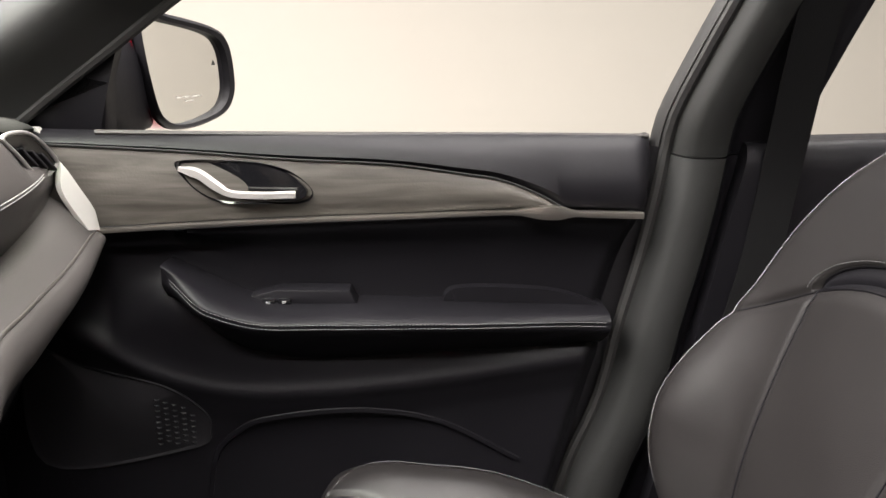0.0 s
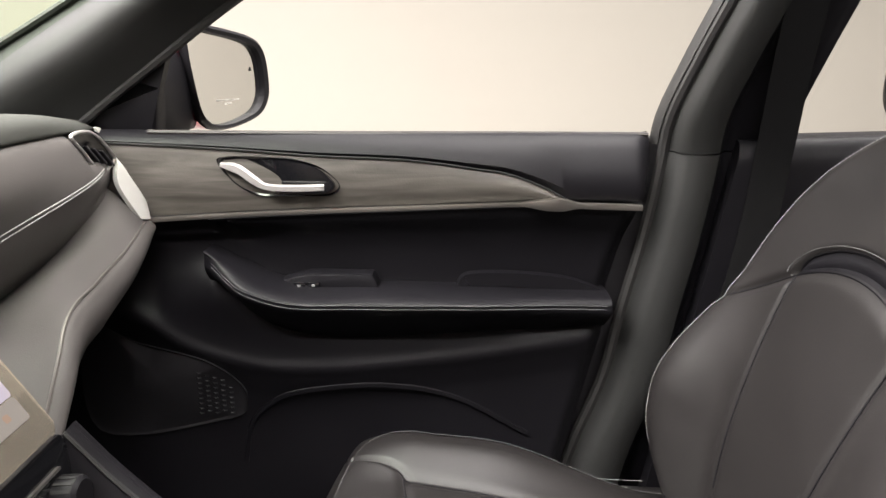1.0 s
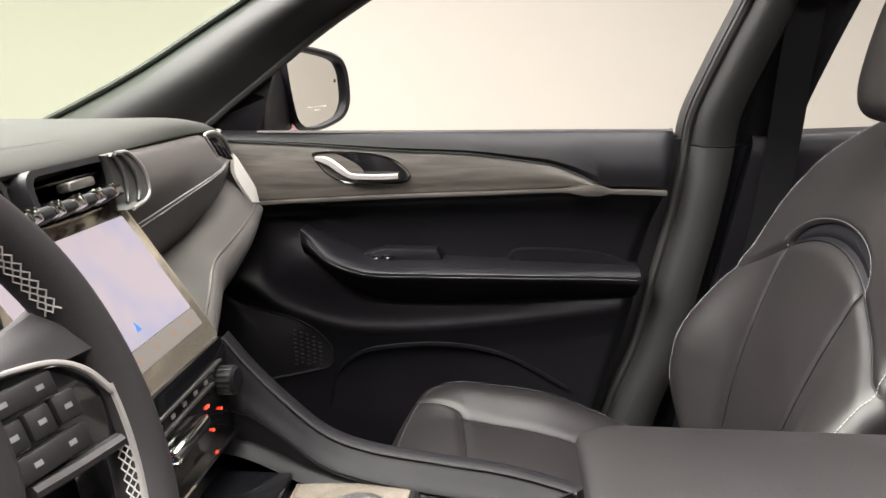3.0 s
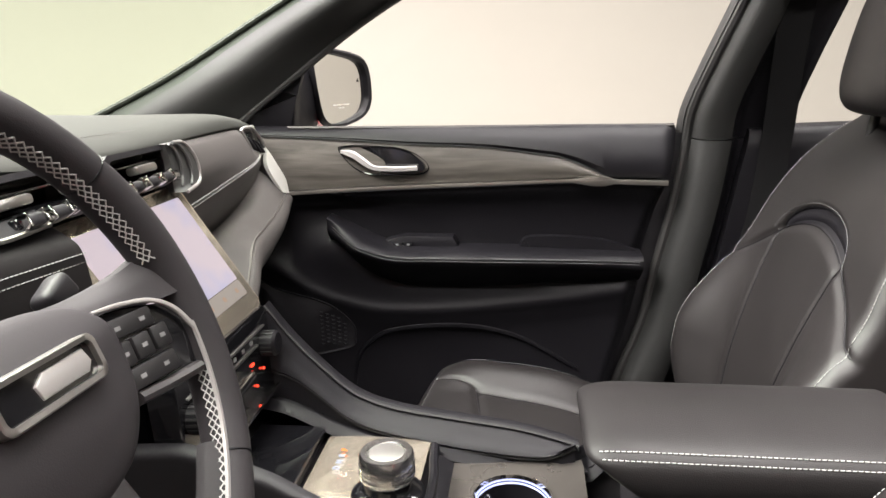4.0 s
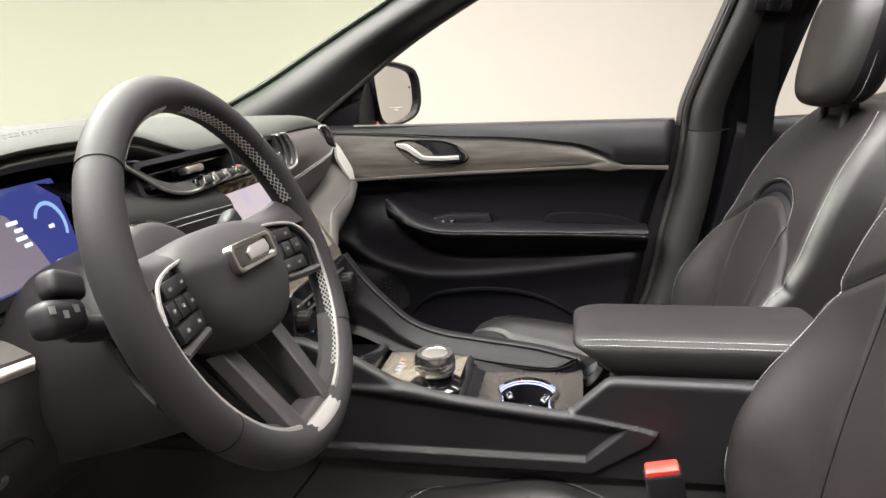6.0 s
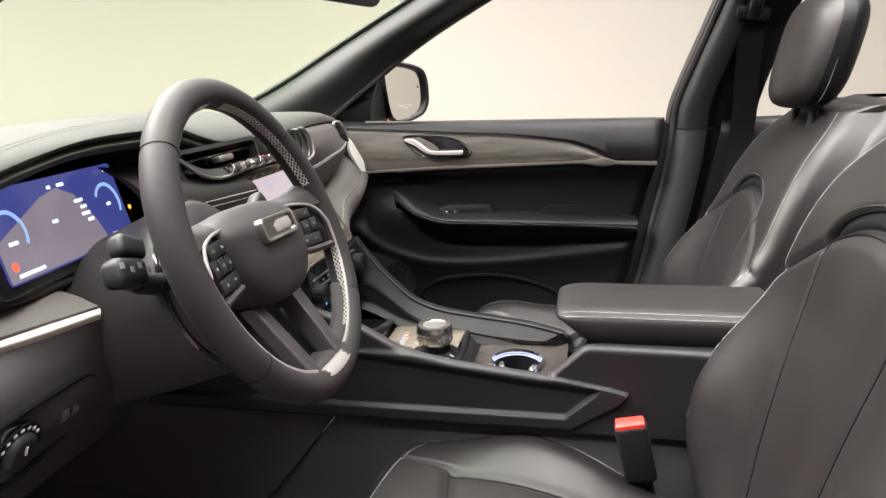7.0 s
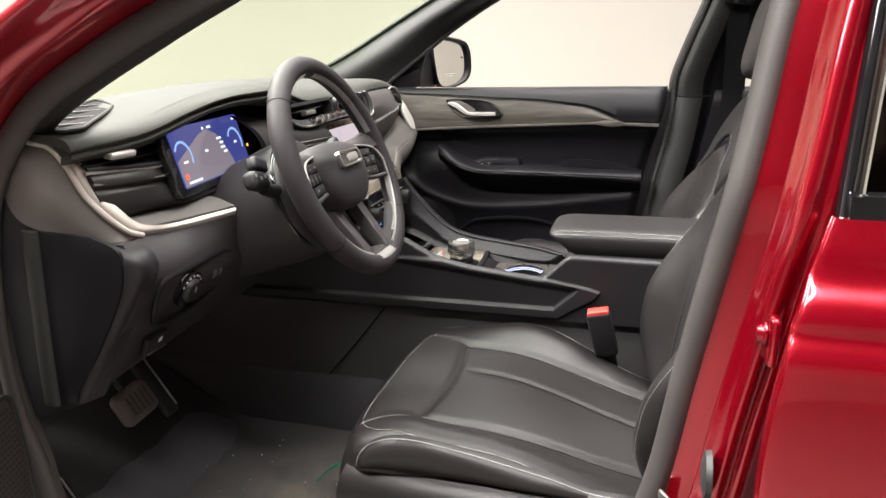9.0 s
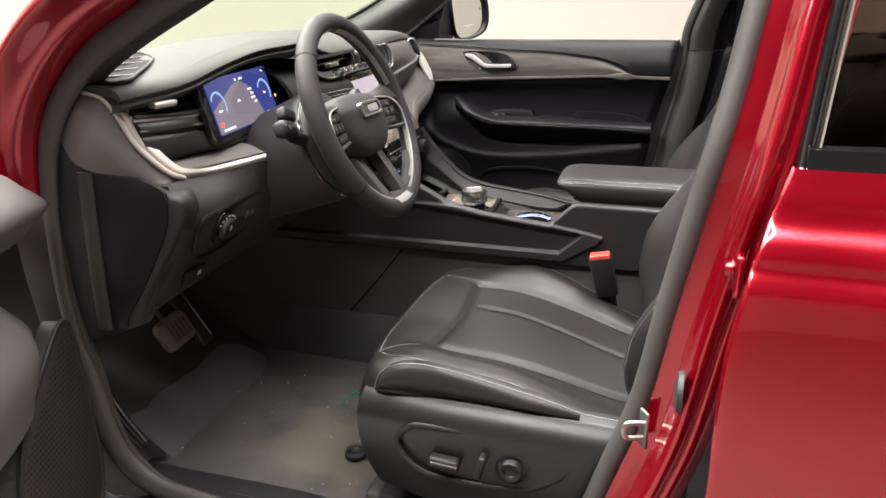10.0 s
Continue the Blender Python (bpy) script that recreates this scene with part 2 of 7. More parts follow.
def sweep(path, prof, up=(0, 0, 1), closed=False, caps=True, scales=None):
    """A closed profile of (side, up) points carried along a path."""
    n, m = len(path), len(prof)
    path = [Vector(p) for p in path]
    v, f = [], []
    for i, p in enumerate(path):
        a = path[(i - 1) % n] if closed or i else p
        b = path[(i + 1) % n] if closed or i < n - 1 else p
        t = (b - a).normalized()
        s = t.cross(Vector(up)).normalized()
        w = s.cross(t)
        k = scales[i] if scales else 1
        v += [p + s * q[0] * k + w * q[1] * k for q in prof]
    for i in range(n if closed else n - 1):
        for j in range(m):
            i2, j2 = (i + 1) % n, (j + 1) % m
            f.append((i * m + j, i * m + j2, i2 * m + j2, i2 * m + j))
    if caps and not closed:
        f += [tuple(range(m)), tuple(range((n - 1) * m, n * m))]
    return v, f


def ring(r, n=10, rb=None):
    return [(r * math.cos(2 * math.pi * k / n), (rb or r) * math.sin(2 * math.pi * k / n)) for k in range(n)]


def rbox(m, sx, sy, sz, bevel=0.004, segs=2):
    """Bevelled box of a size at a pose."""
    bm = bmesh.new()
    bmesh.ops.create_cube(bm, size=1, matrix=Matrix.Diagonal((sx, sy, sz, 1)))
    if bevel:
        bmesh.ops.bevel(bm, geom=bm.edges[:], offset=bevel, segments=segs, affect="EDGES", profile=0.5)
    bmesh.ops.transform(bm, matrix=m, verts=bm.verts)
    return bm


def prism(outline, m, depth, bevel=0.0, segs=2):
    """A flat outline (x, y) given depth along its z, with bevelled rims, at a pose."""
    bm = bmesh.new()
    lo = [bm.verts.new((x, y, 0)) for x, y in outline]
    hi = [bm.verts.new((x, y, depth)) for x, y in outline]
    n = len(outline)
    bm.faces.new(lo[::-1])
    top = bm.faces.new(hi)
    for i in range(n):
        bm.faces.new((lo[i], lo[(i + 1) % n], hi[(i + 1) % n], hi[i]))
    if bevel:
        bmesh.ops.bevel(bm, geom=list(top.edges), offset=bevel, segments=segs, affect="EDGES", profile=0.5)
    bmesh.ops.transform(bm, matrix=m, verts=bm.verts)
    return bm


def turned(prof, m, n=32):
    """A body of revolution about z from (radius, height) pairs, at a pose."""
    rows = [[(r * math.cos(2 * math.pi * k / n), r * math.sin(2 * math.pi * k / n), h) for k in range(n)] for r, h in prof]
    v, f = grid(rows, wrap=True)
    f += [tuple(range(n)), tuple(range(len(v) - n, len(v)))]
    return [m @ Vector(p) for p in v], f


def rounded(w, h, r, n=5):
    """Outline of a rounded rectangle about the origin."""
    out = []
    for cx, cy, a0 in ((w / 2 - r, h / 2 - r, 0), (-w / 2 + r, h / 2 - r, 90), (-w / 2 + r, -h / 2 + r, 180), (w / 2 - r, -h / 2 + r, 270)):
        for k in range(n + 1):
            a = radians(a0 + 90 * k / n)
            out.append((cx + r * math.cos(a), cy + r * math.sin(a)))
    return out


def face(o, x, y):
    """Pose with its origin at o, x and y along the given ways, z out of the face."""
    x = Vector(x).normalized()
    z = x.cross(Vector(y)).normalized()
    y = z.cross(x)
    return Matrix.Translation(o) @ Matrix((x, y, z)).transposed().to_4x4()


def join(*geos):
    v, f = [], []
    for gv, gf in geos:
        n = len(v)
        v += list(gv)
        f += [tuple(i + n for i in q) for q in gf]
    return v, f


def stitches(path, out, gap=0.005, length=0.0036, r=0.0005):
    """Short raised threads along a path; out: the way they stand proud."""
    pts = [Vector(p) for p in path]
    out = Vector(out).normalized()
    d, v, f, nxt = 0.0, [], [], 0.0
    for a, b in zip(pts, pts[1:]):
        ln = (b - a).length
        while ln and nxt <= d + ln:
            c = a + (b - a) * ((nxt - d) / ln)
            t = (b - a).normalized() * length / 2
            s = t.cross(out).normalized() * r
            n = len(v)
            v += [c - t - s, c - t + s, c + t + s, c + t - s, c - t * 0.7 + out * r * 1.6, c + t * 0.7 + out * r * 1.6]
            f += [(n, n + 1, n + 4), (n + 1, n + 2, n + 5, n + 4), (n + 2, n + 3, n + 5), (n + 3, n, n + 4, n + 5)]
            nxt += gap
        d += ln
    return v, f


# ---- studio ----
YC = 0.285


def slab(name, m, sx, sy, sz, mat, label, category, bevel=0.0):
    ob = part(name, rbox(m, sx, sy, sz, bevel), mat, None, label, smooth=False)
    return tagged(ob, category=category, kind="structure")


slab("floor", pose(-0.3, -1.2, -0.1), 9.6, 12.8, 0.2, CONCRETE, "grey painted studio floor under the car", "floor")
slab("ceiling", pose(-0.3, -1.2, 3.5), 9.6, 12.8, 0.2, CEILPAINT, "unseen ceiling, darkened to cut reflections on the seats", "ceiling")
slab("wall_east", pose(-0.3, 5.1, 1.7), 9.6, 0.2, 3.4, WALLPAINT, "plain cream studio wall beyond the side window", "wall")
# added west wall stays out of view; its grey shapes fill and reflections
slab("wall_west", pose(-0.3, -7.5, 1.7), 9.6, 0.2, 3.4, DARKWALL, "unseen grey wall on the driver's side, toned to shape reflections", "wall")
slab("wall_north", pose(-5.0, -1.2, 1.7), 0.2, 12.4, 3.4, WALLPAINT, "plain cream studio wall ahead of the windscreen", "wall")
slab("wall_south", pose(4.4, -1.2, 1.7), 0.2, 12.4, 3.4, WALLPAINT, "plain cream studio wall behind the car", "wall")

cove = part("wall_cove", grid([[(-2.4 - 2.5 * math.cos(radians(a)), 2.5 + 2.5 * math.sin(radians(a)), z) for z in (0.0, 1.7, 3.4)] for a in range(0, 91, 5)], 0.05), WALLPAINT, None, "rounded cream corner of the studio walls")
tagged(cove, category="wall", kind="structure")

# ---- passenger door ----


def yd(x):
    return 0.913 + 0.0786 * (x + 0.447)


BELTZ = ((-0.62, 1.19), (-0.158, 1.182), (0.3, 1.177))
WOODTOP = ((-0.62, 1.184), (-0.483, 1.176), (-0.344, 1.168), (-0.205, 1.157), (-0.065, 1.149), (0.028, 1.136), (0.071, 1.129), (0.123, 1.11), (0.165, 1.088))
STRIPZ = ((-0.62, 1.056), (-0.447, 1.065), (-0.255, 1.074), (-0.066, 1.079), (0.124, 1.083), (0.29, 1.078))
ARMTOP = ((-0.37, 1.017), (-0.335, 1), (-0.276, 0.97), (-0.237, 0.959), (-0.122, 0.956), (0.23, 0.939))
ARMSEAM = ((-0.371, 1.005), (-0.345, 0.99), (-0.305, 0.969), (-0.25, 0.95), (-0.157, 0.945), (0.032, 0.94), (0.234, 0.927))
ARMUND = ((-0.359, 0.962), (-0.304, 0.904), (-0.226, 0.872), (-0.117, 0.866), (0.033, 0.872), (0.231, 0.88))
LEDGE = ((-0.62, 0.95), (-0.479, 0.912), (-0.414, 0.869), (-0.307, 0.831), (-0.227, 0.824), (-0.067, 0.831), (0.132, 0.853), (0.24, 0.868))
REAREDGE = ((0.4, 0.12), (0.675, 0.19), (0.798, 0.22), (0.914, 0.238), (0.986, 0.254), (1.074, 0.277), (1.146, 0.291), (1.2, 0.297))


def yskin(x, z):
    """Inner face of the door below the metal strip."""
    zs, za, zu, zl = at(STRIPZ, x) - 0.006, at(ARMTOP, x), at(ARMUND, x), at(LEDGE, x)
    if x < -0.36:
        za = min(za, zs - 0.04)
        zu = max(za - 0.05 - 0.05 * step(-0.36, -0.45, x), zl + 0.02)
    prof = ((0.38, 0.01), (0.6, 0.012), (zl - 0.06, 0.018), (zl - 0.02, 0.007), (zl, 0.0005), (zl + 0.014, 0.006), (max(zu, zl + 0.022), 0.012), (za - 0.02, 0.034), (za + 0.02, 0.036), ((zs + za) / 2 + 0.02, 0.026), (zs - 0.008, 0.004), (zs, 0.002))
    keep = []
    for q in prof:
        if not keep or q[0] > keep[-1][0] + 0.004:
            keep.append(q)
    return yd(x) + at(keep, z)


door = thing("passenger_door", (-0.1, 0.95, 0.4), "closed black front door panel with wood trim, metal strip and armrest", "car door")

rows = []
for i in range(170):
    row = []
    for j in range(130):
        u = j / 129
        w = i / 169
        x0 = -0.62 + u * (0.27 + 0.62)
        zt = at(STRIPZ, x0) - 0.006
        z = 0.38 + (zt - 0.38) * w
        x = -0.62 + u * (at(REAREDGE, z) + 0.62)
        z = 0.38 + (at(STRIPZ, x) - 0.006 - 0.38) * w
        row.append((x, yskin(x, z) + 0.02 * step(0.97, 1.0, u), z))
    rows.append(row)
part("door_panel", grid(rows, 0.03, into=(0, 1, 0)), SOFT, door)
part("door_shell", rbox(pose(-0.1, 1.07, 0.78), 1.1, 0.05, 0.78, 0.01), PLASTIC, door, "dark inner door shell")

# upper pad, from the glass down to the wood
rows = []
for w, dy, dz in ((0, 0.075, 0.0), (0, 0.05, 0.004), (0.06, 0.035, 0.002), (0.2, 0.022, 0), (0.5, 0.008, 0), (0.85, 0.0, 0), (1, 0.006, 0)):
    row = []
    for j in range(100):
        x = -0.62 + j / 99 * 0.92
        top, low = at(BELTZ, x), (at(WOODTOP, x) if x < 0.16 else at(((0.16, 1.088), (0.3, 1.083)), x))
        xe = min(x, at(REAREDGE, top + (low - top) * w))
        fan = 0.35 + 0.65 * step(-0.5, 0.2, x)
        row.append((xe, yd(x) + dy * fan + 0.025 * step(0.27, 0.305, x), top + (low - top) * w + dz))
    rows.append(row)
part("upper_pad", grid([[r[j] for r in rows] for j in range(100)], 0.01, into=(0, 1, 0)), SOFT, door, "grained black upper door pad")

rows = []
for i in range(14):
    rows.append([])
    for j in range(90):
        x = -0.62 + j / 89 * 0.782
        t, b = at(WOODTOP, x) - 0.003, at(STRIPZ, x) + 0.004
        w = i / 13
        rows[-1].append((x, yd(x) + 0.004 - 0.006 * math.sin(w * math.pi), b + (t - b) * w))
part("wood_trim", grid(rows, 0.008, into=(0, 1, 0)), WOOD, door, "grey-brown open-pore wood door trim")
xs = [-0.62 + j / 79 * 0.78 for j in range(80)]
part("trim_edge", sweep([(x, yd(x) + 0.002, at(WOODTOP, x) - 0.001) for x in xs], ring(0.0014, 6), caps=True), PILLAR, door, "fine dark edge line of the wood")
# metal strip: slim, with a wider faceted end
path, sc = [], []
for j in range(100):
    x = -0.62 + j / 99 * 0.895
    k = 1 + 1.9 * step(0.09, 0.14, x) * (1 - step(0.15, 0.185, x)) + 0.35 * step(0.17, 0.2, x)
    path.append((x, yd(x) - 0.002, at(STRIPZ, x) - 0.002 * step(0.14, 0.19, x)))
    sc.append(k)
part("metal_strip", sweep(path, [(0.003, -0.0032), (0.0036, 0.0), (0.003, 0.003), (-0.003, 0.0034), (-0.004, 0.0), (-0.004, -0.003)], scales=sc), STRIP, door, "satin metal strip under the wood")

# armrest
lines = [[], [], [], [], [], [], []]
for j in range(90):
    x = -0.372 + j / 89 * 0.606
    k = step(-0.385, -0.3, x) * (1 - 0.45 * step(0.0, 0.23, x))
    za, zf, zu = at(ARMTOP, x), at(ARMSEAM, x), at(ARMUND, x)
    y = yd(x)
    for ln, dy, z in zip(lines, (0.05, 0.03, -0.026 * k, -0.05 * k, -0.054 * k, -0.045 * k, 0.02), (za - 0.004, za + 0.0005, za, za * 0.55 + zf * 0.45, zf, zf - 0.016, zu)):
        ln.append(Vector((x, y + dy, z)))
rows = [crv([ln[j] for ln in lines], 30) for j in range(90)]
arm = part("armrest", grid(rows, 0.006, into=(0, 1, 0)), SOFT, door, "black leather-wrapped door armrest")
for k, dz in ((0, 0.0028), (1, -0.0028)):
    pts = [lines[4][j] + Vector((0, -0.001, dz)) for j in range(2, 89)]
    part("stitching", stitches(pts, (0, -1, 0), 0.005, 0.0034), DIMTHREAD, arm, "double dark grey stitching")
# pull cup lip behind the armrest
cup = [(0.0, 0.945), (0.006, 0.962), (0.025, 0.969), (0.089, 0.968), (0.167, 0.959), (0.227, 0.938)]
part("pull_cup", sweep(crv([(x, yd(x) + 0.028, z) for x, z in cup], 30), [(0.012, -0.02), (0.012, 0.002), (0.0, 0.0035), (-0.006, -0.002), (-0.006, -0.02)]), SOFT, door, "shallow moulded door pull cup")
# switch panel
part("switch_panel", prism([(-0.285, 0.953), (-0.262, 0.968), (-0.225, 0.977), (-0.129, 0.976), (-0.112, 0.943), (-0.26, 0.944)], Matrix.Translation((0, yd(-0.2) + 0.036, 0)) @ pose(0, 0, 0, 90, 0, 0), 0.03, 0.004), SOFT, door, "black plastic window switch panel")
for x in (-0.238, -0.217):
    sw = part("window_switch", rbox(pose(x, yd(x) + 0.006, 0.96, 0, 0, 4), 0.018, 0.008, 0.011, 0.002), GLOSSY, door, "small glossy switch with white symbol")
    part("symbol", rbox(pose(x, yd(x) + 0.0005, 0.961), 0.005, 0.003, 0.0028, 0.0), WHITEINK, sw)
# inner handle in its recess
rec = [(-0.343, 1.149), (-0.326, 1.156), (-0.28, 1.155), (-0.233, 1.151), (-0.196, 1.138), (-0.172, 1.114), (-0.186, 1.099), (-0.235, 1.0985), (-0.287, 1.1005), (-0.319, 1.117)]
ry = yd(-0.26)
loop = crv([(x, yd(x) - 0.003, z) for x, z in rec], 60, True)
inner = [Vector((p.x * 0.93 - 0.26 * 0.07, p.y + 0.0035, 1.127 + (p.z - 1.127) * 0.88)) for p in loop]
deep = [Vector((p.x * 0.9 - 0.26 * 0.1, p.y + 0.028, 1.127 + (p.z - 1.127) * 0.8)) for p in loop]
v, f = grid([[p + Vector((0, 0.006, 0)) for p in loop], loop, inner], wrap=True)
hand = part("handle_recess", (v, f), GLOSSY, door, "glossy black recess round the handle")
v, f = grid([inner, [p * 0.5 + q * 0.5 + Vector((0, -0.002, 0)) for p, q in zip(inner, deep)], [p * 0.35 + q * 0.65 for p, q in zip(deep, [sum(deep, Vector()) / 60] * 60)]], wrap=True)
f.append(tuple(range(120, 180)))
v = [p if k < 60 else Vector((p.x, ry - 0.0015, p.z)) for k, p in enumerate(v)]
part("recess_bowl", (v, f), GLOSSY, hand)
lev = crv([(-0.337, ry - 0.012, 1.145), (-0.312, ry - 0.014, 1.139), (-0.29, ry - 0.016, 1.124), (-0.272, ry - 0.017, 1.1145), (-0.235, ry - 0.017, 1.1125), (-0.192, ry - 0.012, 1.113)], 40)
part("door_handle", sweep(lev, [(0.004, 0.003), (0, 0.0055), (-0.004, 0.004), (-0.005, -0.003), (0, -0.0055), (0.004, -0.004)], scales=[0.65 + 0.6 * step(0.0, 0.15, i / 39) * (1 - 0.55 * step(0.35, 0.6, i / 39)) for i in range(40)]), SILVER, door, "satin silver pull handle")
# speaker grille and pocket arch on the lower door
grille = [(-0.56, 0.895), (-0.483, 0.868), (-0.386, 0.842), (-0.34, 0.8), (-0.332, 0.765), (-0.36, 0.735), (-0.56, 0.72)]
gl = crv([(x, yskin(x, z) - 0.004, z) for x, z in grille], 50, True)
gc = Vector((-0.45, yd(-0.45), 0.8))
v, f = grid([[p + Vector((0, 0.012, 0)) for p in gl], gl, [p.lerp(gc, 0.05) + Vector((0, 0.003, 0)) for p in gl], [p.lerp(gc, 0.6) for p in gl]], wrap=True)
f.append(tuple(range(150, 200)))
sp = part("speaker_grille", (v, f), PLASTIC, door, "black slotted speaker grille")
geos = []
for i in range(9):
    for j in range(16):
        x, z = -0.44 + 0.0115 * i, 0.732 + 0.0085 * j + (0.004 if i % 2 else 0)
        if z < 0.858 - 0.55 * max(x + 0.44, 0) and x + 0.34 < (z - 0.72) * 0.3 and x > -0.4 and z > 0.755:
            bm = [(x - 0.004, yd(x) - 0.0065, z - 0.0014), (x + 0.004, yd(x) - 0.0065, z - 0.0014), (x + 0.004, yd(x) - 0.0065, z + 0.0014), (x - 0.004, yd(x) - 0.0065, z + 0.0014), (x, yd(x) - 0.009, z)]
            geos.append((bm, [(0, 1, 4), (1, 2, 4), (2, 3, 4), (3, 0, 4)]))
tagged(part("grille_ribs", join(*geos), SOFT, sp), kind="stuff")
arch = crv([(x, yskin(x, z) - 0.004, z) for x, z in ((-0.345, 0.66), (-0.333, 0.727), (-0.301, 0.765), (-0.249, 0.79), (-0.118, 0.799), (0.0, 0.77), (0.12, 0.7))], 40)
part("pocket_lip", sweep(arch, [(0.002, -0.01), (0.002, -0.004), (0.0, -0.0028), (-0.002, -0.005), (-0.002, -0.012)]), SOFT, door, "curved lip of the map pocket")
# glass and its seal
gy = lambda x, z: yd(x) + 0.06 - 0.28 * (z - 1.18)
part("window_glass", grid([[(x, gy(x, z), z) for x in (-0.42 + (z - 1.17) * 1.35, 0.31 + (z - 1.17) * 0.33)] for z in (1.165, 1.3, 1.45, 1.62)], 0.004, into=(0, 1, 0)), CLEAR, door, "clear side window").visible_shadow = False
part("belt_seal", sweep([(x, yd(x) + 0.012 + 0.04 * step(-0.5, 0.2, x), at(BELTZ, x) + 0.002) for x in [-0.44 + 0.01 * k for k in range(74)]], ring(0.004, 6)), SEAL, door, "thin black window seal")
# sail panel between pillar and glass
sail = [(-0.56, 1.188), (-0.431, 1.188), (-0.426, 1.25), (-0.41, 1.298), (-0.375, 1.325), (-0.47, 1.26)]
part("sail_panel", prism([(x, z) for x, z in sail], Matrix.Translation((0, 0.945, 0)) @ pose(0, 0, 0, 90, 0, -3), 0.03, 0.006), SOFT, door, "black triangular panel by the mirror")

# ---- outside mirror ----
mir = thing("side_mirror", (-0.42, 1.03, 1.18), "red door mirror with black bezel and clear glass", "car mirror")
gx, gyv = Vector((0.42, 0.907, 0)), Vector((0.0, 0, 1))
gm = face((-0.399, 1.168, 1.254), gx, gyv)
out = [(-0.09, 0.075), (-0.04, 0.072), (0.045, 0.058), (0.074, 0.038), (0.083, 0.0), (0.08, -0.035), (0.055, -0.06), (-0.01, -0.074), (-0.055, -0.068), (-0.078, -0.03)]
ol = crv([(x, y, 0) for x, y in out], 60, True)


def scaled(pts, k, dz, shift=(0, 0)):
    return [gm @ Vector((p.x * k + shift[0], p.y * k + shift[1], dz)) for p in pts]


v, f = grid([scaled(ol, 1.17, -0.004, (0.007, 0.002)), scaled(ol, 1.16, 0.008, (0.007, 0.002)), scaled(ol, 1.1, 0.014, (0.005, 0.001)), scaled(ol, 1.03, 0.012, (0.001, 0)), scaled(ol, 1.0, 0.0)], wrap=True)
part("bezel", (v, f), SOFT, mir, "glossy black mirror bezel")
v, f = grid([scaled(ol, 1.13, 0.0), scaled(ol, 1.15, -0.03), scaled(ol, 1.1, -0.07), scaled(ol, 0.85, -0.11), scaled(ol, 0.4, -0.13)], wrap=True)
f.append(tuple(range(240, 300)))
part("housing", (v, f), RED, mir, "dark red glossy housing")
v, f = grid([scaled(ol, 1.02, 0.001), scaled(ol, 0.5, 0.0012)], wrap=True)
f.append(tuple(range(60, 120)))
mg = part("mirror_glass", (v, f), MIRROR, mir, "bright reflecting glass", smooth=False)
ETCH = material("etched_grey", (0.45, 0.43, 0.39), 0.6, vary=0.02)
for row, ws in ((-0.036, (7, 2, 6, 3, 6, 4)), (-0.0425, (4, 6))):
    x = -0.0008 * sum(ws) - 0.0012 * len(ws)
    for w in ws:
        part("etched_line", prism(rounded(w * 0.0016, 0.0026, 0.0006), gm @ pose(x + w * 0.0008 + 0.002, row, 0.0014), 0.0002), ETCH, mg)
        x += w * 0.0016 + 0.0022
part("alert_icon", prism([(-0.004, -0.004), (0.004, -0.004), (0, 0.004)], gm @ pose(0.062, 0.015, 0.0016), 0.0003), PILLAR, mg, "small blind spot symbol")
part("mirror_foot", loft([[(-0.52, 1.0, 1.19), (-0.5, 1.06, 1.18), (-0.48, 1.12, 1.18)], [(-0.455, 1.0, 1.185), (-0.45, 1.06, 1.175), (-0.435, 1.12, 1.19)], [(-0.455, 1.0, 1.27), (-0.45, 1.06, 1.29), (-0.44, 1.11, 1.315)], [(-0.52, 1.0, 1.25), (-0.5, 1.06, 1.27), (-0.48, 1.11, 1.3)]], 8, 14, 0.004), SOFT, mir, "glossy black foot of the mirror")

# ---- car body ----
body = thing("car_body", (0.0, YC, 0.3), "dark red car body with black inner trim", "car")

# front pillar trim, passenger side
PA = ([(-0.88, 0.94, 1.19), (-0.66, 0.925, 1.287), (-0.45, 0.91, 1.398), (-0.1, 0.84, 1.57)],
      [(-0.72, 0.9, 1.19), (-0.55, 0.885, 1.275), (-0.37, 0.87, 1.38), (0.0, 0.8, 1.56)],
      [(-0.56, 0.93, 1.185), (-0.44, 0.925, 1.272), (-0.25, 0.915, 1.4), (0.1, 0.845, 1.575)])


part("front_pillar", loft(PA, 40, 12, 0.03, into=(0, 1, 0.2)), PILLAR, body, "soft charcoal front pillar trim")
part("pillar_seal", sweep(crv([(p[0] + 0.004, p[1] + 0.004, p[2]) for p in PA[2]], 40), ring(0.007, 8)), DARKSEAL, body)
part("windscreen_band", sweep(crv([(p[0] - 0.006, p[1] - 0.002, p[2]) for p in PA[0]], 40), ring(0.006, 8)), DARKSEAL, body)

# centre pillar trim, passenger side, lower and upper piece
BF = ((0.42, 0.14), (0.652, 0.195), (0.776, 0.238), (0.904, 0.262), (1.006, 0.284), (1.15, 0.306), (1.206, 0.309), (1.295, 0.336), (1.389, 0.37), (1.62, 0.45))


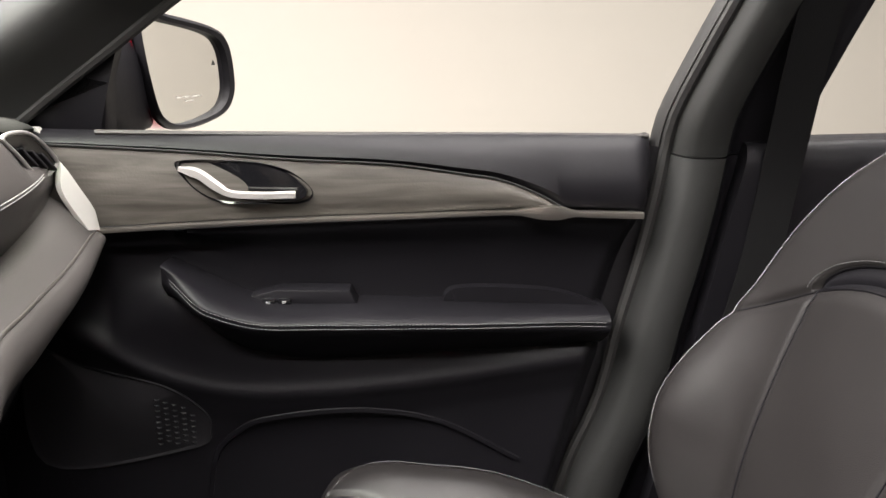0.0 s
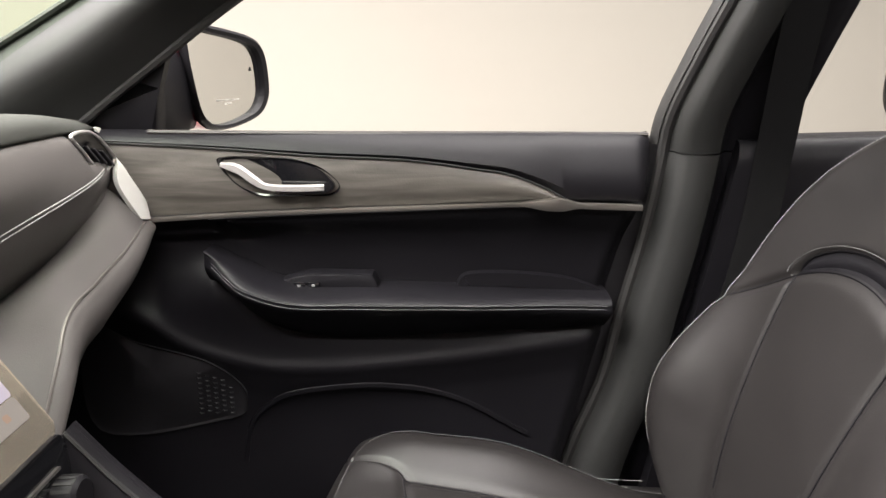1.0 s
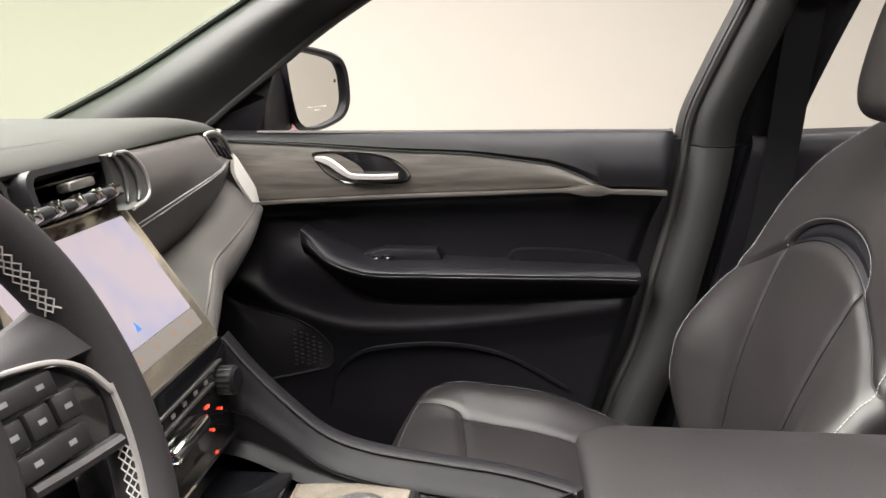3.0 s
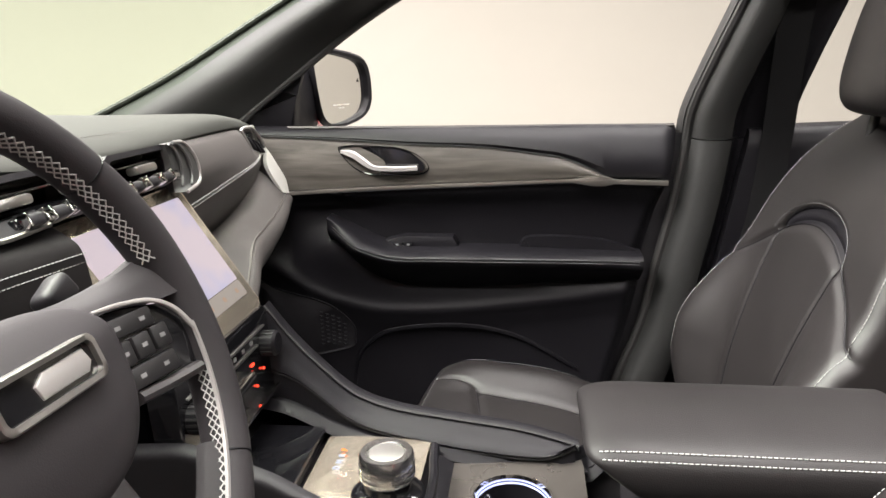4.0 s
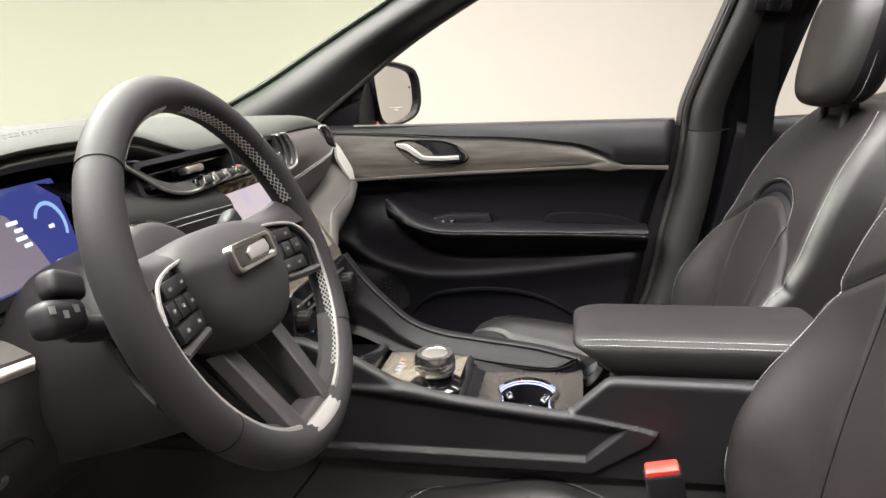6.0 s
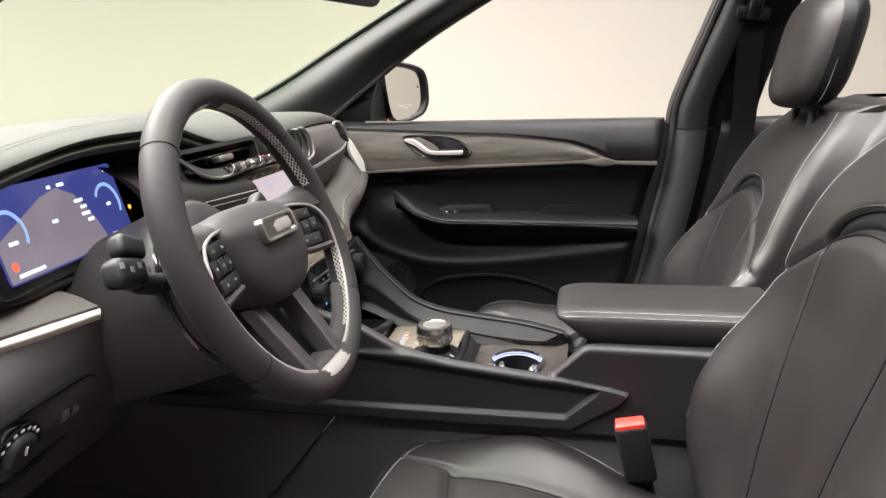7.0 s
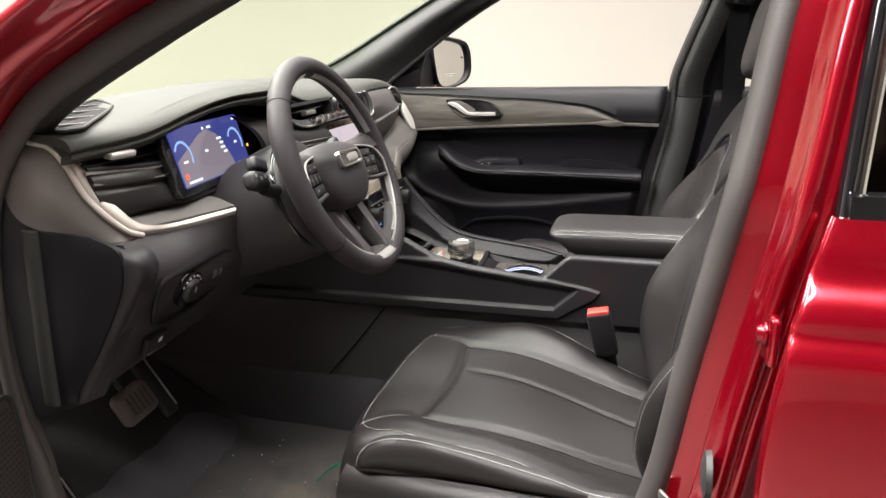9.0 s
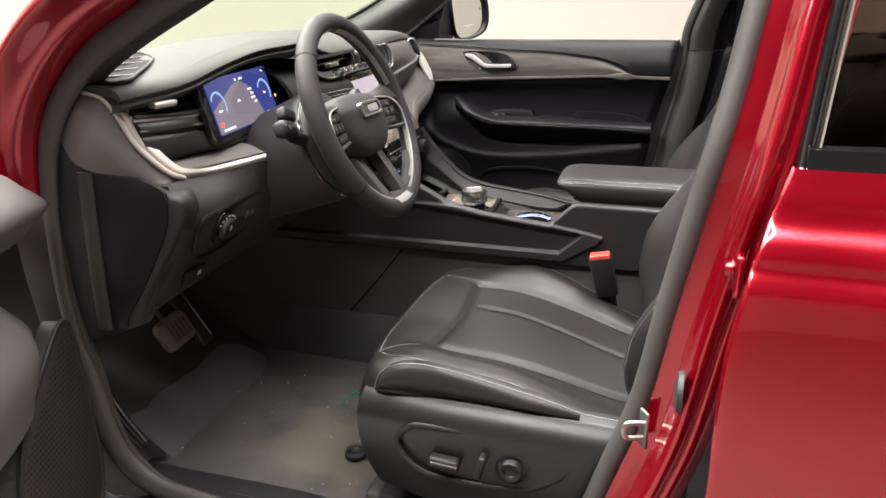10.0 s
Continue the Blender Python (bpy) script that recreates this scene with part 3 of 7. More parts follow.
def bpill(z, k):
    """Point of the centre pillar at height z; k: 0 front edge to 1 rear edge."""
    x = at(BF, z) + 0.014 + k * 0.97 * at(((0.42, 0.24), (0.9, 0.2), (1.15, 0.185), (1.39, 0.165), (1.62, 0.15)), z)
    y = 0.985 - 0.3 * max(z - 1.16, 0) - 0.014 * math.sin(math.pi * min(k / 0.42, 1)) + 0.03 * step(0.36, 0.5, k) - 0.012 * step(0.86, 0.97, k) + 0.03 * step(0.06, 0.0, k)
    return (x, y, z)


for z0, z1, nm in ((0.42, 1.154, "lower_pillar_trim"), (1.157, 1.62, "upper_pillar_trim")):
    pt = part(nm, grid([[bpill(z0 + (z1 - z0) * i / 30, k / 24) for k in range(10)] for i in range(31)], 0.02, into=(0, 1, 0)), PILLAR, body, "charcoal plastic centre pillar trim")
    # the recess is blacker than the trim to stand for its shade
    part("belt_recess", grid([[bpill(z0 + (z1 - z0) * i / 30, k / 24) for k in range(9, 25)] for i in range(31)], 0.018, into=(0, 1, 0)), SOFT, pt, "recess behind the seat belt, its shade put into the colour")
part("door_seal", sweep([Vector(bpill(0.42 + 1.2 * i / 50, 0)) + Vector((-0.006, 0.004, 0)) for i in range(51)], ring(0.009, 8), up=(1, 0, 0)), DARKSEAL, body, "black rubber door seal")
zz = [1.165 + 0.455 * i / 20 for i in range(21)]
part("window_frame", grid([[Vector(bpill(z, 0)) + Vector((dx, dy, 0)) for dx, dy in ((0.012, 0.012), (-0.006, 0.0), (-0.011, 0.006), (-0.017, 0.003), (-0.024, 0.014))] for z in zz], 0.012, into=(0, 1, 0)), DARKSEAL, body, "black window frame with rubber edge")

# seat belt on the pillar
belt = thing("seat_belt", (0.45, 0.9, 1.4), "black seat belt webbing hanging from its guide", "seat belt")
bp = crv([(0.456, 0.905, 1.4), (0.461, 0.945, 1.28), (0.464, 0.972, 1.16), (0.448, 0.972, 1.0), (0.41, 0.972, 0.8)], 40)
part("webbing", grid([[p + Vector((-0.026, 0.004, 0)), p + Vector((0.026, -0.004, 0))] for p in bp], 0.0014, into=(0, 1, 0)), BELT, belt)
part("belt_guide", rbox(pose(0.455, 0.898, 1.41, 12, 6, 0), 0.07, 0.024, 0.03, 0.009), SOFT, belt, "black plastic belt guide")
part("belt_anchor_cover", rbox(pose(0.457, 0.882, 1.43, 12, 5, 0), 0.034, 0.012, 0.07, 0.005), GLOSSY, belt)

# rear door on the passenger side, seen past the pillar
rdp = thing("rear_passenger_door", (0.9, 0.98, 0.4), "closed black rear door panel behind the front seat", "car door")
part("door_panel", loft([[(0.42, 1.03, 1.175), (0.8, 1.04, 1.185), (1.4, 1.0, 1.2)], [(0.42, 0.99, 1.16), (0.8, 1.0, 1.17), (1.4, 0.96, 1.185)], [(0.4, 0.98, 1.05), (0.8, 0.985, 1.05), (1.4, 0.95, 1.06)], [(0.3, 0.98, 0.45), (0.8, 0.985, 0.45), (1.4, 0.95, 0.45)]], 16, 16, 0.03, into=(0, 1, 0)), SOFT, rdp)
part("window_glass", grid([[(x, 1.03 - 0.28 * (z - 1.18), z) for x in (0.46, 1.35)] for z in (1.17, 1.4, 1.6)], 0.004, into=(0, 1, 0)), CLEAR, rdp, "clear rear side window").visible_shadow = False

# roof and tail that close the cabin
roofz = lambda y: 1.66 - 0.06 * ((y - YC) / 0.6) ** 2
part("roof_lining", grid([[(x, y, roofz(y)) for y in (YC - 0.56, YC - 0.36)] for x in (-0.08, 0.5, 1.75)], 0.04, into=(0, 0, 1)), PILLAR, body, "grey roof side lining")
part("roof_lining", grid([[(x, y, roofz(y)) for y in (YC + 0.36, YC + 0.56)] for x in (-0.08, 0.5, 1.75)], 0.04, into=(0, 0, 1)), PILLAR, body, "grey roof side lining")
part("roof_lining", grid([[(x, YC + 0.12 * k, roofz(YC + 0.12 * k)) for k in range(-3, 4)] for x in (-0.08, 0.06)], 0.04, into=(0, 0, 1)), PILLAR, body, "grey roof front lining")
part("roof_lining", grid([[(x, YC + 0.12 * k, roofz(YC + 0.12 * k)) for k in range(-3, 4)] for x in (1.1, 1.75)], 0.04, into=(0, 0, 1)), PILLAR, body, "grey roof rear lining")
# clear panel added out of view so that the lamp above reaches the cabin
part("unseen_roof_pane", grid([[(x, YC + 0.12 * k, roofz(YC + 0.12 * k) + 0.03) for k in range(-3, 4)] for x in (0.04, 1.12)], 0.005, into=(0, 0, 1)), CLEAR, body, "unseen clear roof panel, added to let lamp light in").visible_shadow = False
part("tail_panel", grid([[(1.7 + 0.1 * i, YC - 0.8 + 1.6 * j / 8, 0.35 + 0.75 * i) for j in range(9)] for i in range(2)], 0.04), PLASTIC, body, "dark rear closing panel")
part("cabin_floor", grid([[(-1.1 + 2.8 * i / 10, YC - 0.74 + 1.48 * j / 10, 0.45 + 0.16 * step(-0.62, -0.95, -1.1 + 2.8 * i / 10)) for j in range(11)] for i in range(11)], 0.02, into=(0, 0, -1)), CARPET, body, "black cabin carpet")
part("footwell_side", rbox(pose(-0.82, 0.985, 0.79), 0.5, 0.03, 0.74, 0.008), CARPET, body, "black carpeted footwell side")
part("bulkhead", grid([[(-1.02, YC - 0.72 + 1.44 * j / 8, 0.45 + 0.72 * i / 4) for j in range(9)] for i in range(5)], 0.03), CARPET, body, "dark bulkhead under the dashboard")
ws = [(-1.02, 1.155), (-0.7, 1.335), (-0.4, 1.49), (-0.08, 1.635)]
part("windscreen", grid([[(x + 0.16 * (abs(j - 8) / 8) ** 2 * (1 if i < 3 else 0.6), YC + (j - 8) / 8 * (0.66 - 0.05 * i), z) for j in range(17)] for i, (x, z) in enumerate(ws)], 0.005), TINT, body, "green-tinted windscreen").visible_shadow = False

# ---- dashboard ----
dash = thing("dashboard", (-0.6, YC, 0.75), "charcoal padded dashboard with stitched leather and silver trim", "dashboard")


def lines_of(y0, y1, n, table):
    """Control lines across the car: table rows of (y, x, z) triples."""
    out = []
    for row in table:
        fx, fz = [(y, x) for y, x, z in row], [(y, z) for y, x, z in row]
        out.append([(at(fx, y0 + (y1 - y0) * k / (n - 1)), y0 + (y1 - y0) * k / (n - 1), at(fz, y0 + (y1 - y0) * k / (n - 1))) for k in range(n)])
    return out


TOP = (((-0.42, -0.95, 1.14), (0.285, -1.02, 1.14), (0.99, -0.95, 1.14)),
       ((-0.42, -0.8, 1.205), (0.285, -0.8, 1.24), (0.99, -0.8, 1.205)),
       ((-0.42, -0.62, 1.225), (-0.1, -0.62, 1.258), (0.285, -0.6, 1.256), (0.99, -0.64, 1.208)),
       ((-0.42, -0.5, 1.226), (-0.3, -0.48, 1.236), (-0.2, -0.46, 1.258), (-0.1, -0.45, 1.268), (0.02, -0.45, 1.264), (0.15, -0.47, 1.248), (0.285, -0.47, 1.24), (0.735, -0.5, 1.228), (0.99, -0.57, 1.198)),
       ((-0.42, -0.472, 1.208), (-0.3, -0.44, 1.22), (-0.235, -0.418, 1.24), (-0.17, -0.4, 1.254), (-0.08, -0.393, 1.257), (0.01, -0.398, 1.253), (0.08, -0.41, 1.238), (0.16, -0.42, 1.222), (0.285, -0.42, 1.218), (0.735, -0.472, 1.207), (0.92, -0.512, 1.194), (0.99, -0.55, 1.18)),
       ((-0.42, -0.49, 1.198), (-0.3, -0.46, 1.205), (-0.235, -0.435, 1.226), (-0.17, -0.418, 1.243), (-0.08, -0.41, 1.246), (0.01, -0.416, 1.241), (0.08, -0.428, 1.226), (0.16, -0.44, 1.212), (0.285, -0.44, 1.206), (0.735, -0.49, 1.197), (0.92, -0.53, 1.184), (0.99, -0.57, 1.172)))
dash_top = part("top_pad", loft(lines_of(-0.42, 0.99, 60, TOP), 110, 40, 0.012, into=(-0.3, 0, -1)), DASHTOP, dash, "stitched charcoal dash top pad")
topl = lines_of(-0.42, 0.99, 60, TOP)
for w in (0.45, 0.6):
    pts = [Vector(p).lerp(Vector(q), w) + Vector((0, 0, 0.0035)) for p, q in zip(topl[4], topl[3])][3:58]
    part("stitching", stitches(crv(pts, 200), (0, 0, 1), 0.0075, 0.0055, 0.00035), DASHPAD, dash_top, "double grey stitching")

FACE = (((0.4, -0.43, 1.214), (0.735, -0.485, 1.205), (0.91, -0.53, 1.195)),
        ((0.4, -0.415, 1.204), (0.735, -0.465, 1.196), (0.775, -0.472, 1.195), (0.8, -0.487, 1.194), (0.91, -0.512, 1.185)),
        ((0.4, -0.405, 1.165), (0.735, -0.452, 1.17), (0.79, -0.463, 1.169), (0.825, -0.485, 1.168), (0.91, -0.502, 1.165)),
        ((0.4, -0.42, 1.122), (0.6, -0.436, 1.133), (0.78, -0.452, 1.145), (0.91, -0.492, 1.15)),
        ((0.4, -0.426, 1.095), (0.6, -0.441, 1.108), (0.8, -0.459, 1.128), (0.91, -0.49, 1.135)),
        ((0.4, -0.44, 1.055), (0.6, -0.455, 1.075), (0.75, -0.464, 1.095), (0.91, -0.492, 1.122)),
        ((0.4, -0.468, 1.028), (0.587, -0.474, 1.05), (0.663, -0.474, 1.059), (0.753, -0.476, 1.077), (0.87, -0.485, 1.106), (0.91, -0.498, 1.114)))
part("leather_panel", loft(lines_of(0.425, 0.905, 40, FACE), 70, 36, 0.01, into=(-1, 0, 0)), DASHPAD, dash, "stitched leather panel over the glovebox")
facel = lines_of(0.425, 0.905, 40, FACE)
for w in (-0.1, 0.12):
    part("stitching", stitches(crv([Vector(p).lerp(Vector(q), w) + Vector((0.0022, 0, 0.0)) for p, q in zip(facel[3], facel[4])][1:35], 120), (1, 0, 0), 0.0065, 0.0052, 0.0006), THREAD, dash, "double grey stitching")
SHELF = (((0.42, -0.47, 1.03), (0.587, -0.476, 1.049), (0.663, -0.476, 1.058), (0.753, -0.478, 1.076), (0.87, -0.487, 1.105), (0.905, -0.496, 1.111)),
         ((0.42, -0.41, 1.0), (0.52, -0.425, 1.042), (0.6, -0.432, 1.063), (0.775, -0.448, 1.08), (0.905, -0.47, 1.093)),
         ((0.42, -0.36, 0.93), (0.47, -0.363, 0.985), (0.51, -0.366, 1.028), (0.55, -0.376, 1.052), (0.65, -0.396, 1.056), (0.775, -0.418, 1.059), (0.905, -0.446, 1.067)))
part("shelf_trim", loft(lines_of(0.44, 0.905, 60, SHELF), 90, 20, 0.008, into=(-1, 0, -0.5)), DASHPAD, dash, "smooth charcoal dash shelf")
edge = [Vector(p) for p in lines_of(0.44, 0.906, 80, [SHELF[2]])[0]]
part("shelf_line", sweep(edge, ring(0.0018, 6)), TAUPE, dash, "thin satin dash line")
# rounded lip under the silver line, narrowing towards the door
lip = []
for p in edge:
    k = at(((0.44, 0.03), (0.55, 0.05), (0.75, 0.046), (0.85, 0.037), (0.906, 0.024)), p.y)
    lip.append([p + Vector((-0.002, 0, 0)), p + Vector((0.006, 0, -0.1 * k)), p + Vector((0.012, 0, -0.35 * k)), p + Vector((0.011, 0, -0.65 * k)), p + Vector((0.0, 0, -k)), p + Vector((-0.03, 0, -1.25 * k))])
part("lower_lip", grid([crv(r, 18) for r in lip], 0.005, into=(-1, 0, 0)), DASHPAD, dash, "smooth charcoal rounded dash lip")
LOW = (((0.42, -0.39, 0.93), (0.47, -0.392, 0.975), (0.55, -0.402, 1.0), (0.75, -0.442, 1.008), (0.905, -0.468, 1.043)),
       ((0.42, -0.4, 0.9), (0.6, -0.43, 0.93), (0.905, -0.5, 0.97)),
       ((0.42, -0.46, 0.82), (0.6, -0.49, 0.85), (0.905, -0.56, 0.88)),
       ((0.42, -0.6, 0.72), (0.6, -0.6, 0.72), (0.905, -0.62, 0.75)))
part("glovebox", loft(lines_of(0.42, 0.925, 30, LOW), 50, 30, 0.01, into=(-1, 0, 0)), SOFT, dash, "black glovebox face")
part("centre_face", grid([[(x, y, z) for y in (0.16, 0.3, 0.44)] for x, z in ((-0.45, 1.215), (-0.45, 1.15), (-0.42, 1.06), (-0.36, 0.98), (-0.36, 0.88))], 0.01, into=(-1, 0, 0)), GLOSSY, dash, "dark centre stack backing")
# silver end piece by the passenger door
part("end_trim", loft([[(-0.512, 0.935, 1.194), (-0.478, 0.93, 1.16), (-0.455, 0.92, 1.122), (-0.44, 0.908, 1.067)], [(-0.509, 0.928, 1.195), (-0.476, 0.922, 1.159), (-0.459, 0.909, 1.118), (-0.441, 0.901, 1.069)], [(-0.51, 0.92, 1.195), (-0.482, 0.912, 1.156), (-0.472, 0.89, 1.12), (-0.446, 0.89, 1.071)]], 30, 10, 0.008, into=(-1, 0.3, 0)), PALESILVER, dash, "broad pale silver end piece")


def vent(y, x, z, w, h, yaw, parent, label, tilt=12):
    """Air vent: surround, slats and a chrome tab."""
    m = pose(x, y, z, 0, 0, 0) @ Matrix.Rotation(radians(yaw), 4, "Z") @ Matrix.Rotation(radians(-tilt), 4, "Y")
    q = m @ face((0, 0, 0), (0, 1, 0), (0, 0, 1))
    o = rounded(w, h, min(w, h) * 0.3)
    i = rounded(w - 0.012, h - 0.012, min(w, h) * 0.25)
    n = len(o)
    v = [q @ Vector((a, b, -0.02)) for a, b in o] + [q @ Vector((a, b, 0.004)) for a, b in o] + [q @ Vector((a, b, 0.005)) for a, b in i] + [q @ Vector((a * 0.98, b * 0.98, -0.05)) for a, b in i]
    f = [(r * n + k, r * n + (k + 1) % n, (r + 1) * n + (k + 1) % n, (r + 1) * n + k) for r in range(3) for k in range(n)]
    f.append(tuple(range(3 * n, 4 * n)))
    vt = part("air_vent", (v, f), PLASTIC, parent, label)
    for k in range(2):
        part("slat", rbox(q @ pose(0, (k - 0.5) * h * 0.42, -0.012, 20, 0, 0), w - 0.014, 0.003, 0.02, 0.001), GLOSSY, vt)
    part("vent_tab", rbox(q @ pose(0, 0, 0.004), min(0.04, w * 0.4), 0.009, 0.016, 0.003), SATIN, vt, "silver vent tab")
    return vt


VO = [(0.785, 1.199), (0.848, 1.195), (0.906, 1.158), (0.893, 1.146), (0.854, 1.145), (0.812, 1.176)]
vo = crv([(-0.474 - 0.08 * (y - 0.79), y, z) for y, z in VO], 48, True)
vc = sum(vo, Vector()) / 48
v, f = grid([vo, [p.lerp(vc, 0.1) + Vector((-0.002, 0, 0)) for p in vo], [p.lerp(vc, 0.5) + Vector((-0.0035, 0, 0)) for p in vo]], wrap=True)
f.append(tuple(range(96, 144)))
ev = part("air_vent", (v, f), GLOSSY, dash, "small angular air vent at the dash end")
part("vent_frame", sweep(vo, ring(0.0026, 8), up=(1, 0, 0), closed=True), SILVER, ev, "satin silver vent frame")
for k in range(3):
    y = 0.838 + 0.02 * k
    part("slat", rbox(pose(-0.48, y, 1.168 - 0.28 * (y - 0.845), 40, 0, -16), 0.01, 0.003, 0.03, 0.001), PLASTIC, ev)
vent(0.335, -0.408, 1.196, 0.13, 0.044, 0, dash, "slim air vent above the screen")
vent(0.13, -0.408, 1.198, 0.23, 0.046, 0, dash, "wide slim centre air vent")
VD = [(-0.396, 1.211), (-0.335, 1.2115), (-0.268, 1.2095), (-0.249, 1.203), (-0.252, 1.178), (-0.285, 1.1715), (-0.34, 1.1745), (-0.392, 1.18), (-0.4, 1.196)]
vsx = lambda y: -0.457 - 0.025 * step(-0.28, -0.4, y)
vd = crv([(vsx(y), y, z) for y, z in VD], 72, True)
vc = sum(vd, Vector()) / 72
v, f = grid([vd, [p.lerp(vc, 0.04) + Vector((-0.003, 0, 0)) for p in vd], [p.lerp(vc, 0.08) + Vector((-0.02, 0, 0)) for p in vd]], wrap=True)
f.append(tuple(range(144, 216)))
dv = part("air_vent", (v, f), SOFT, dash, "wide black air vent beside the instrument display")
part("vent_frame", sweep(crv([(-0.478, -0.396, 1.173), (-0.464, -0.34, 1.1675), (-0.454, -0.285, 1.163), (-0.453, -0.259, 1.167), (-0.454, -0.246, 1.182), (-0.457, -0.244, 1.206)], 40), ring(0.0028, 8, 0.0022), up=(1, 0, 0)), SILVER, dv, "satin silver line round the vent")
part("vent_lip", sweep(crv([(-0.477, -0.394, 1.1775), (-0.463, -0.34, 1.172), (-0.453, -0.285, 1.1675), (-0.4525, -0.263, 1.171), (-0.4535, -0.252, 1.184), (-0.456, -0.25, 1.204)], 40), ring(0.0034, 8, 0.003), up=(1, 0, 0)), PLASTIC, dv, "black inner lip of the vent")
for z in (1.183, 1.199):
    part("slat", rbox(pose(-0.477, -0.325, z, 0, 14, -9), 0.018, 0.14, 0.0025, 0.001), PLASTIC, dv)
for k in range(7):
    part("fin", rbox(pose(-0.479 - 0.01 * (k < 3), -0.385 + 0.02 * k, 1.192), 0.01, 0.0016, 0.03, 0.0), PLASTIC, dv)
part("vent_tab", rbox(pose(-0.463, -0.343, 1.191, 0, 6, -10), 0.02, 0.044, 0.0105, 0.004, 3), SILVER, dv, "satin silver vent tab")
# silver brackets beside the centre vents
bo_ = [(-0.398, 0.4, 1.219), (-0.397, 0.422, 1.216), (-0.393, 0.439, 1.198), (-0.39, 0.4415, 1.178), (-0.388, 0.432, 1.166), (-0.386, 0.398, 1.161)]
bi_ = [(-0.402, 0.385, 1.218), (-0.402, 0.388, 1.212), (-0.401, 0.392, 1.198), (-0.4, 0.392, 1.18), (-0.398, 0.388, 1.168), (-0.394, 0.384, 1.162)]
SATINGREY = material("satin_grey_bracket", (0.1, 0.1, 0.098), 0.42, 0.4, vary=0.05)
br = part("vent_bracket", loft([bo_, bi_], 30, 8, 0.008, into=(-1, 0, 0)), SATINGREY, dash, "satin grey shield-shaped bracket at the vent end")
part("bracket_edge", sweep(crv(bo_, 30), ring(0.0022, 8), up=(1, 0, 0)), SILVER, br)
for k in (0.35, 0.7):
    part("bracket_ridge", sweep(crv([Vector(a).lerp(Vector(b), k) + Vector((0.002, 0, 0)) for a, b in zip(bo_[:5], bi_[:5])], 20), ring(0.0022, 6), up=(1, 0, 0)), SATINGREY, br)
bl_ = [(-0.41, -0.005, 1.226), (-0.4, 0.02, 1.206), (-0.392, 0.05, 1.186), (-0.388, 0.09, 1.176), (-0.386, 0.15, 1.177)]
br = part("vent_bracket", loft([bl_, [(x - 0.012, y + 0.003, z + 0.012) for x, y, z in bl_]], 24, 8, 0.006, into=(-1, 0, 0)), PLASTIC, dash, "black bracket under the vent end")
part("bracket_edge", sweep(crv(bl_, 24), ring(0.0024, 6), up=(1, 0, 0)), SATIN, br)
part("switch_bank", rbox(pose(-0.405, 0.255, 1.177, 0, -25, 0), 0.03, 0.28, 0.012, 0.003), GLOSSY, dash, "glossy black switch bank")
for k in range(8):
    tq = pose(-0.392, 0.135 + 0.0315 * k, 1.182, 0, -30, 0)
    tg = part("toggle_switch", rbox(tq, 0.018, 0.021, 0.012, 0.004, 3), PLASTIC, dash, "black toggle switch with chrome sides")
    for q in (-0.0112, 0.0112):
        part("toggle_side", rbox(tq @ pose(0.001, q, 0.001), 0.018, 0.003, 0.013, 0.0014), CHROME, tg, "chrome toggle side")
    if k == 3:
        part("hazard_light", rbox(tq @ pose(0.003, 0, 0.0062), 0.006, 0.01, 0.0014, 0), glow("hazard_red", (1, 0.04, 0.02), 2.0), tg, "red hazard light")

# ---- touch screen and climate stack ----
scr = thing("touch_screen", (-0.34, 0.29, 1.01), "tall centre touch screen showing a pale map", "screen")
sm = face((-0.36, 0.29, 1.092), (0, 1, 0), (-0.093, 0, 0.145))
part("bezel", prism(rounded(0.238, 0.176, 0.008), sm @ pose(0, 0, -0.014), 0.016, 0.003), TANGLOSS, scr, "glossy bezel with the reflected tan in its colour")
MAP = glow("pale_map_display", (0.93, 0.84, 0.88), 0.62)
nt = MAP.node_tree
tc, nz, rp = nt.nodes.new("ShaderNodeTexCoord"), nt.nodes.new("ShaderNodeTexNoise"), nt.nodes.new("ShaderNodeValToRGB")
nz.inputs["Scale"].default_value = 14
rp.color_ramp.elements[0].position, rp.color_ramp.elements[0].color = 0.3, (0.74, 0.7, 0.93, 1)
rp.color_ramp.elements[1].position, rp.color_ramp.elements[1].color = 0.5, (0.95, 0.8, 0.86, 1)
nt.links.new(tc.outputs["Object"], nz.inputs["Vector"])
nt.links.new(nz.outputs[0], rp.inputs[0])
nt.links.new(rp.outputs[0], nt.nodes["Principled BSDF"].inputs["Emission Color"])
disp = part("display", prism(rounded(0.208, 0.118, 0.003), sm @ pose(0, 0.014, 0.0015), 0.001), MAP, scr, "pale pink and lilac map")
part("menu_bar", prism(rounded(0.208, 0.02, 0.003), sm @ pose(0, -0.056, 0.0015), 0.001), glow("menu_bar_display", (0.62, 0.54, 0.47), 0.5), scr, "dim tan menu bar with icons")
ICON = glow("icon_glow", (0.75, 0.5, 0.36), 0.5)
for k in range(6):
    part("icon", prism(rounded(0.006, 0.006, 0.0015), sm @ pose(-0.085 + 0.034 * k, -0.056, 0.0026), 0.0005), ICON, scr)
part("map_arrow", prism([(-0.004, -0.004), (0.004, -0.004), (0, 0.006)], sm @ pose(0.01, -0.03, 0.0026), 0.0006), glow("blue_arrow", (0.1, 0.35, 0.9), 0.9), disp, "small blue position arrow")

stack = thing("climate_panel", (-0.31, 0.29, 0.93), "glossy black climate panel with chrome knobs and red lights", "control panel")
cm = face((-0.304, 0.29, 0.968), (0, 1, 0), (-0.06, 0, 1))
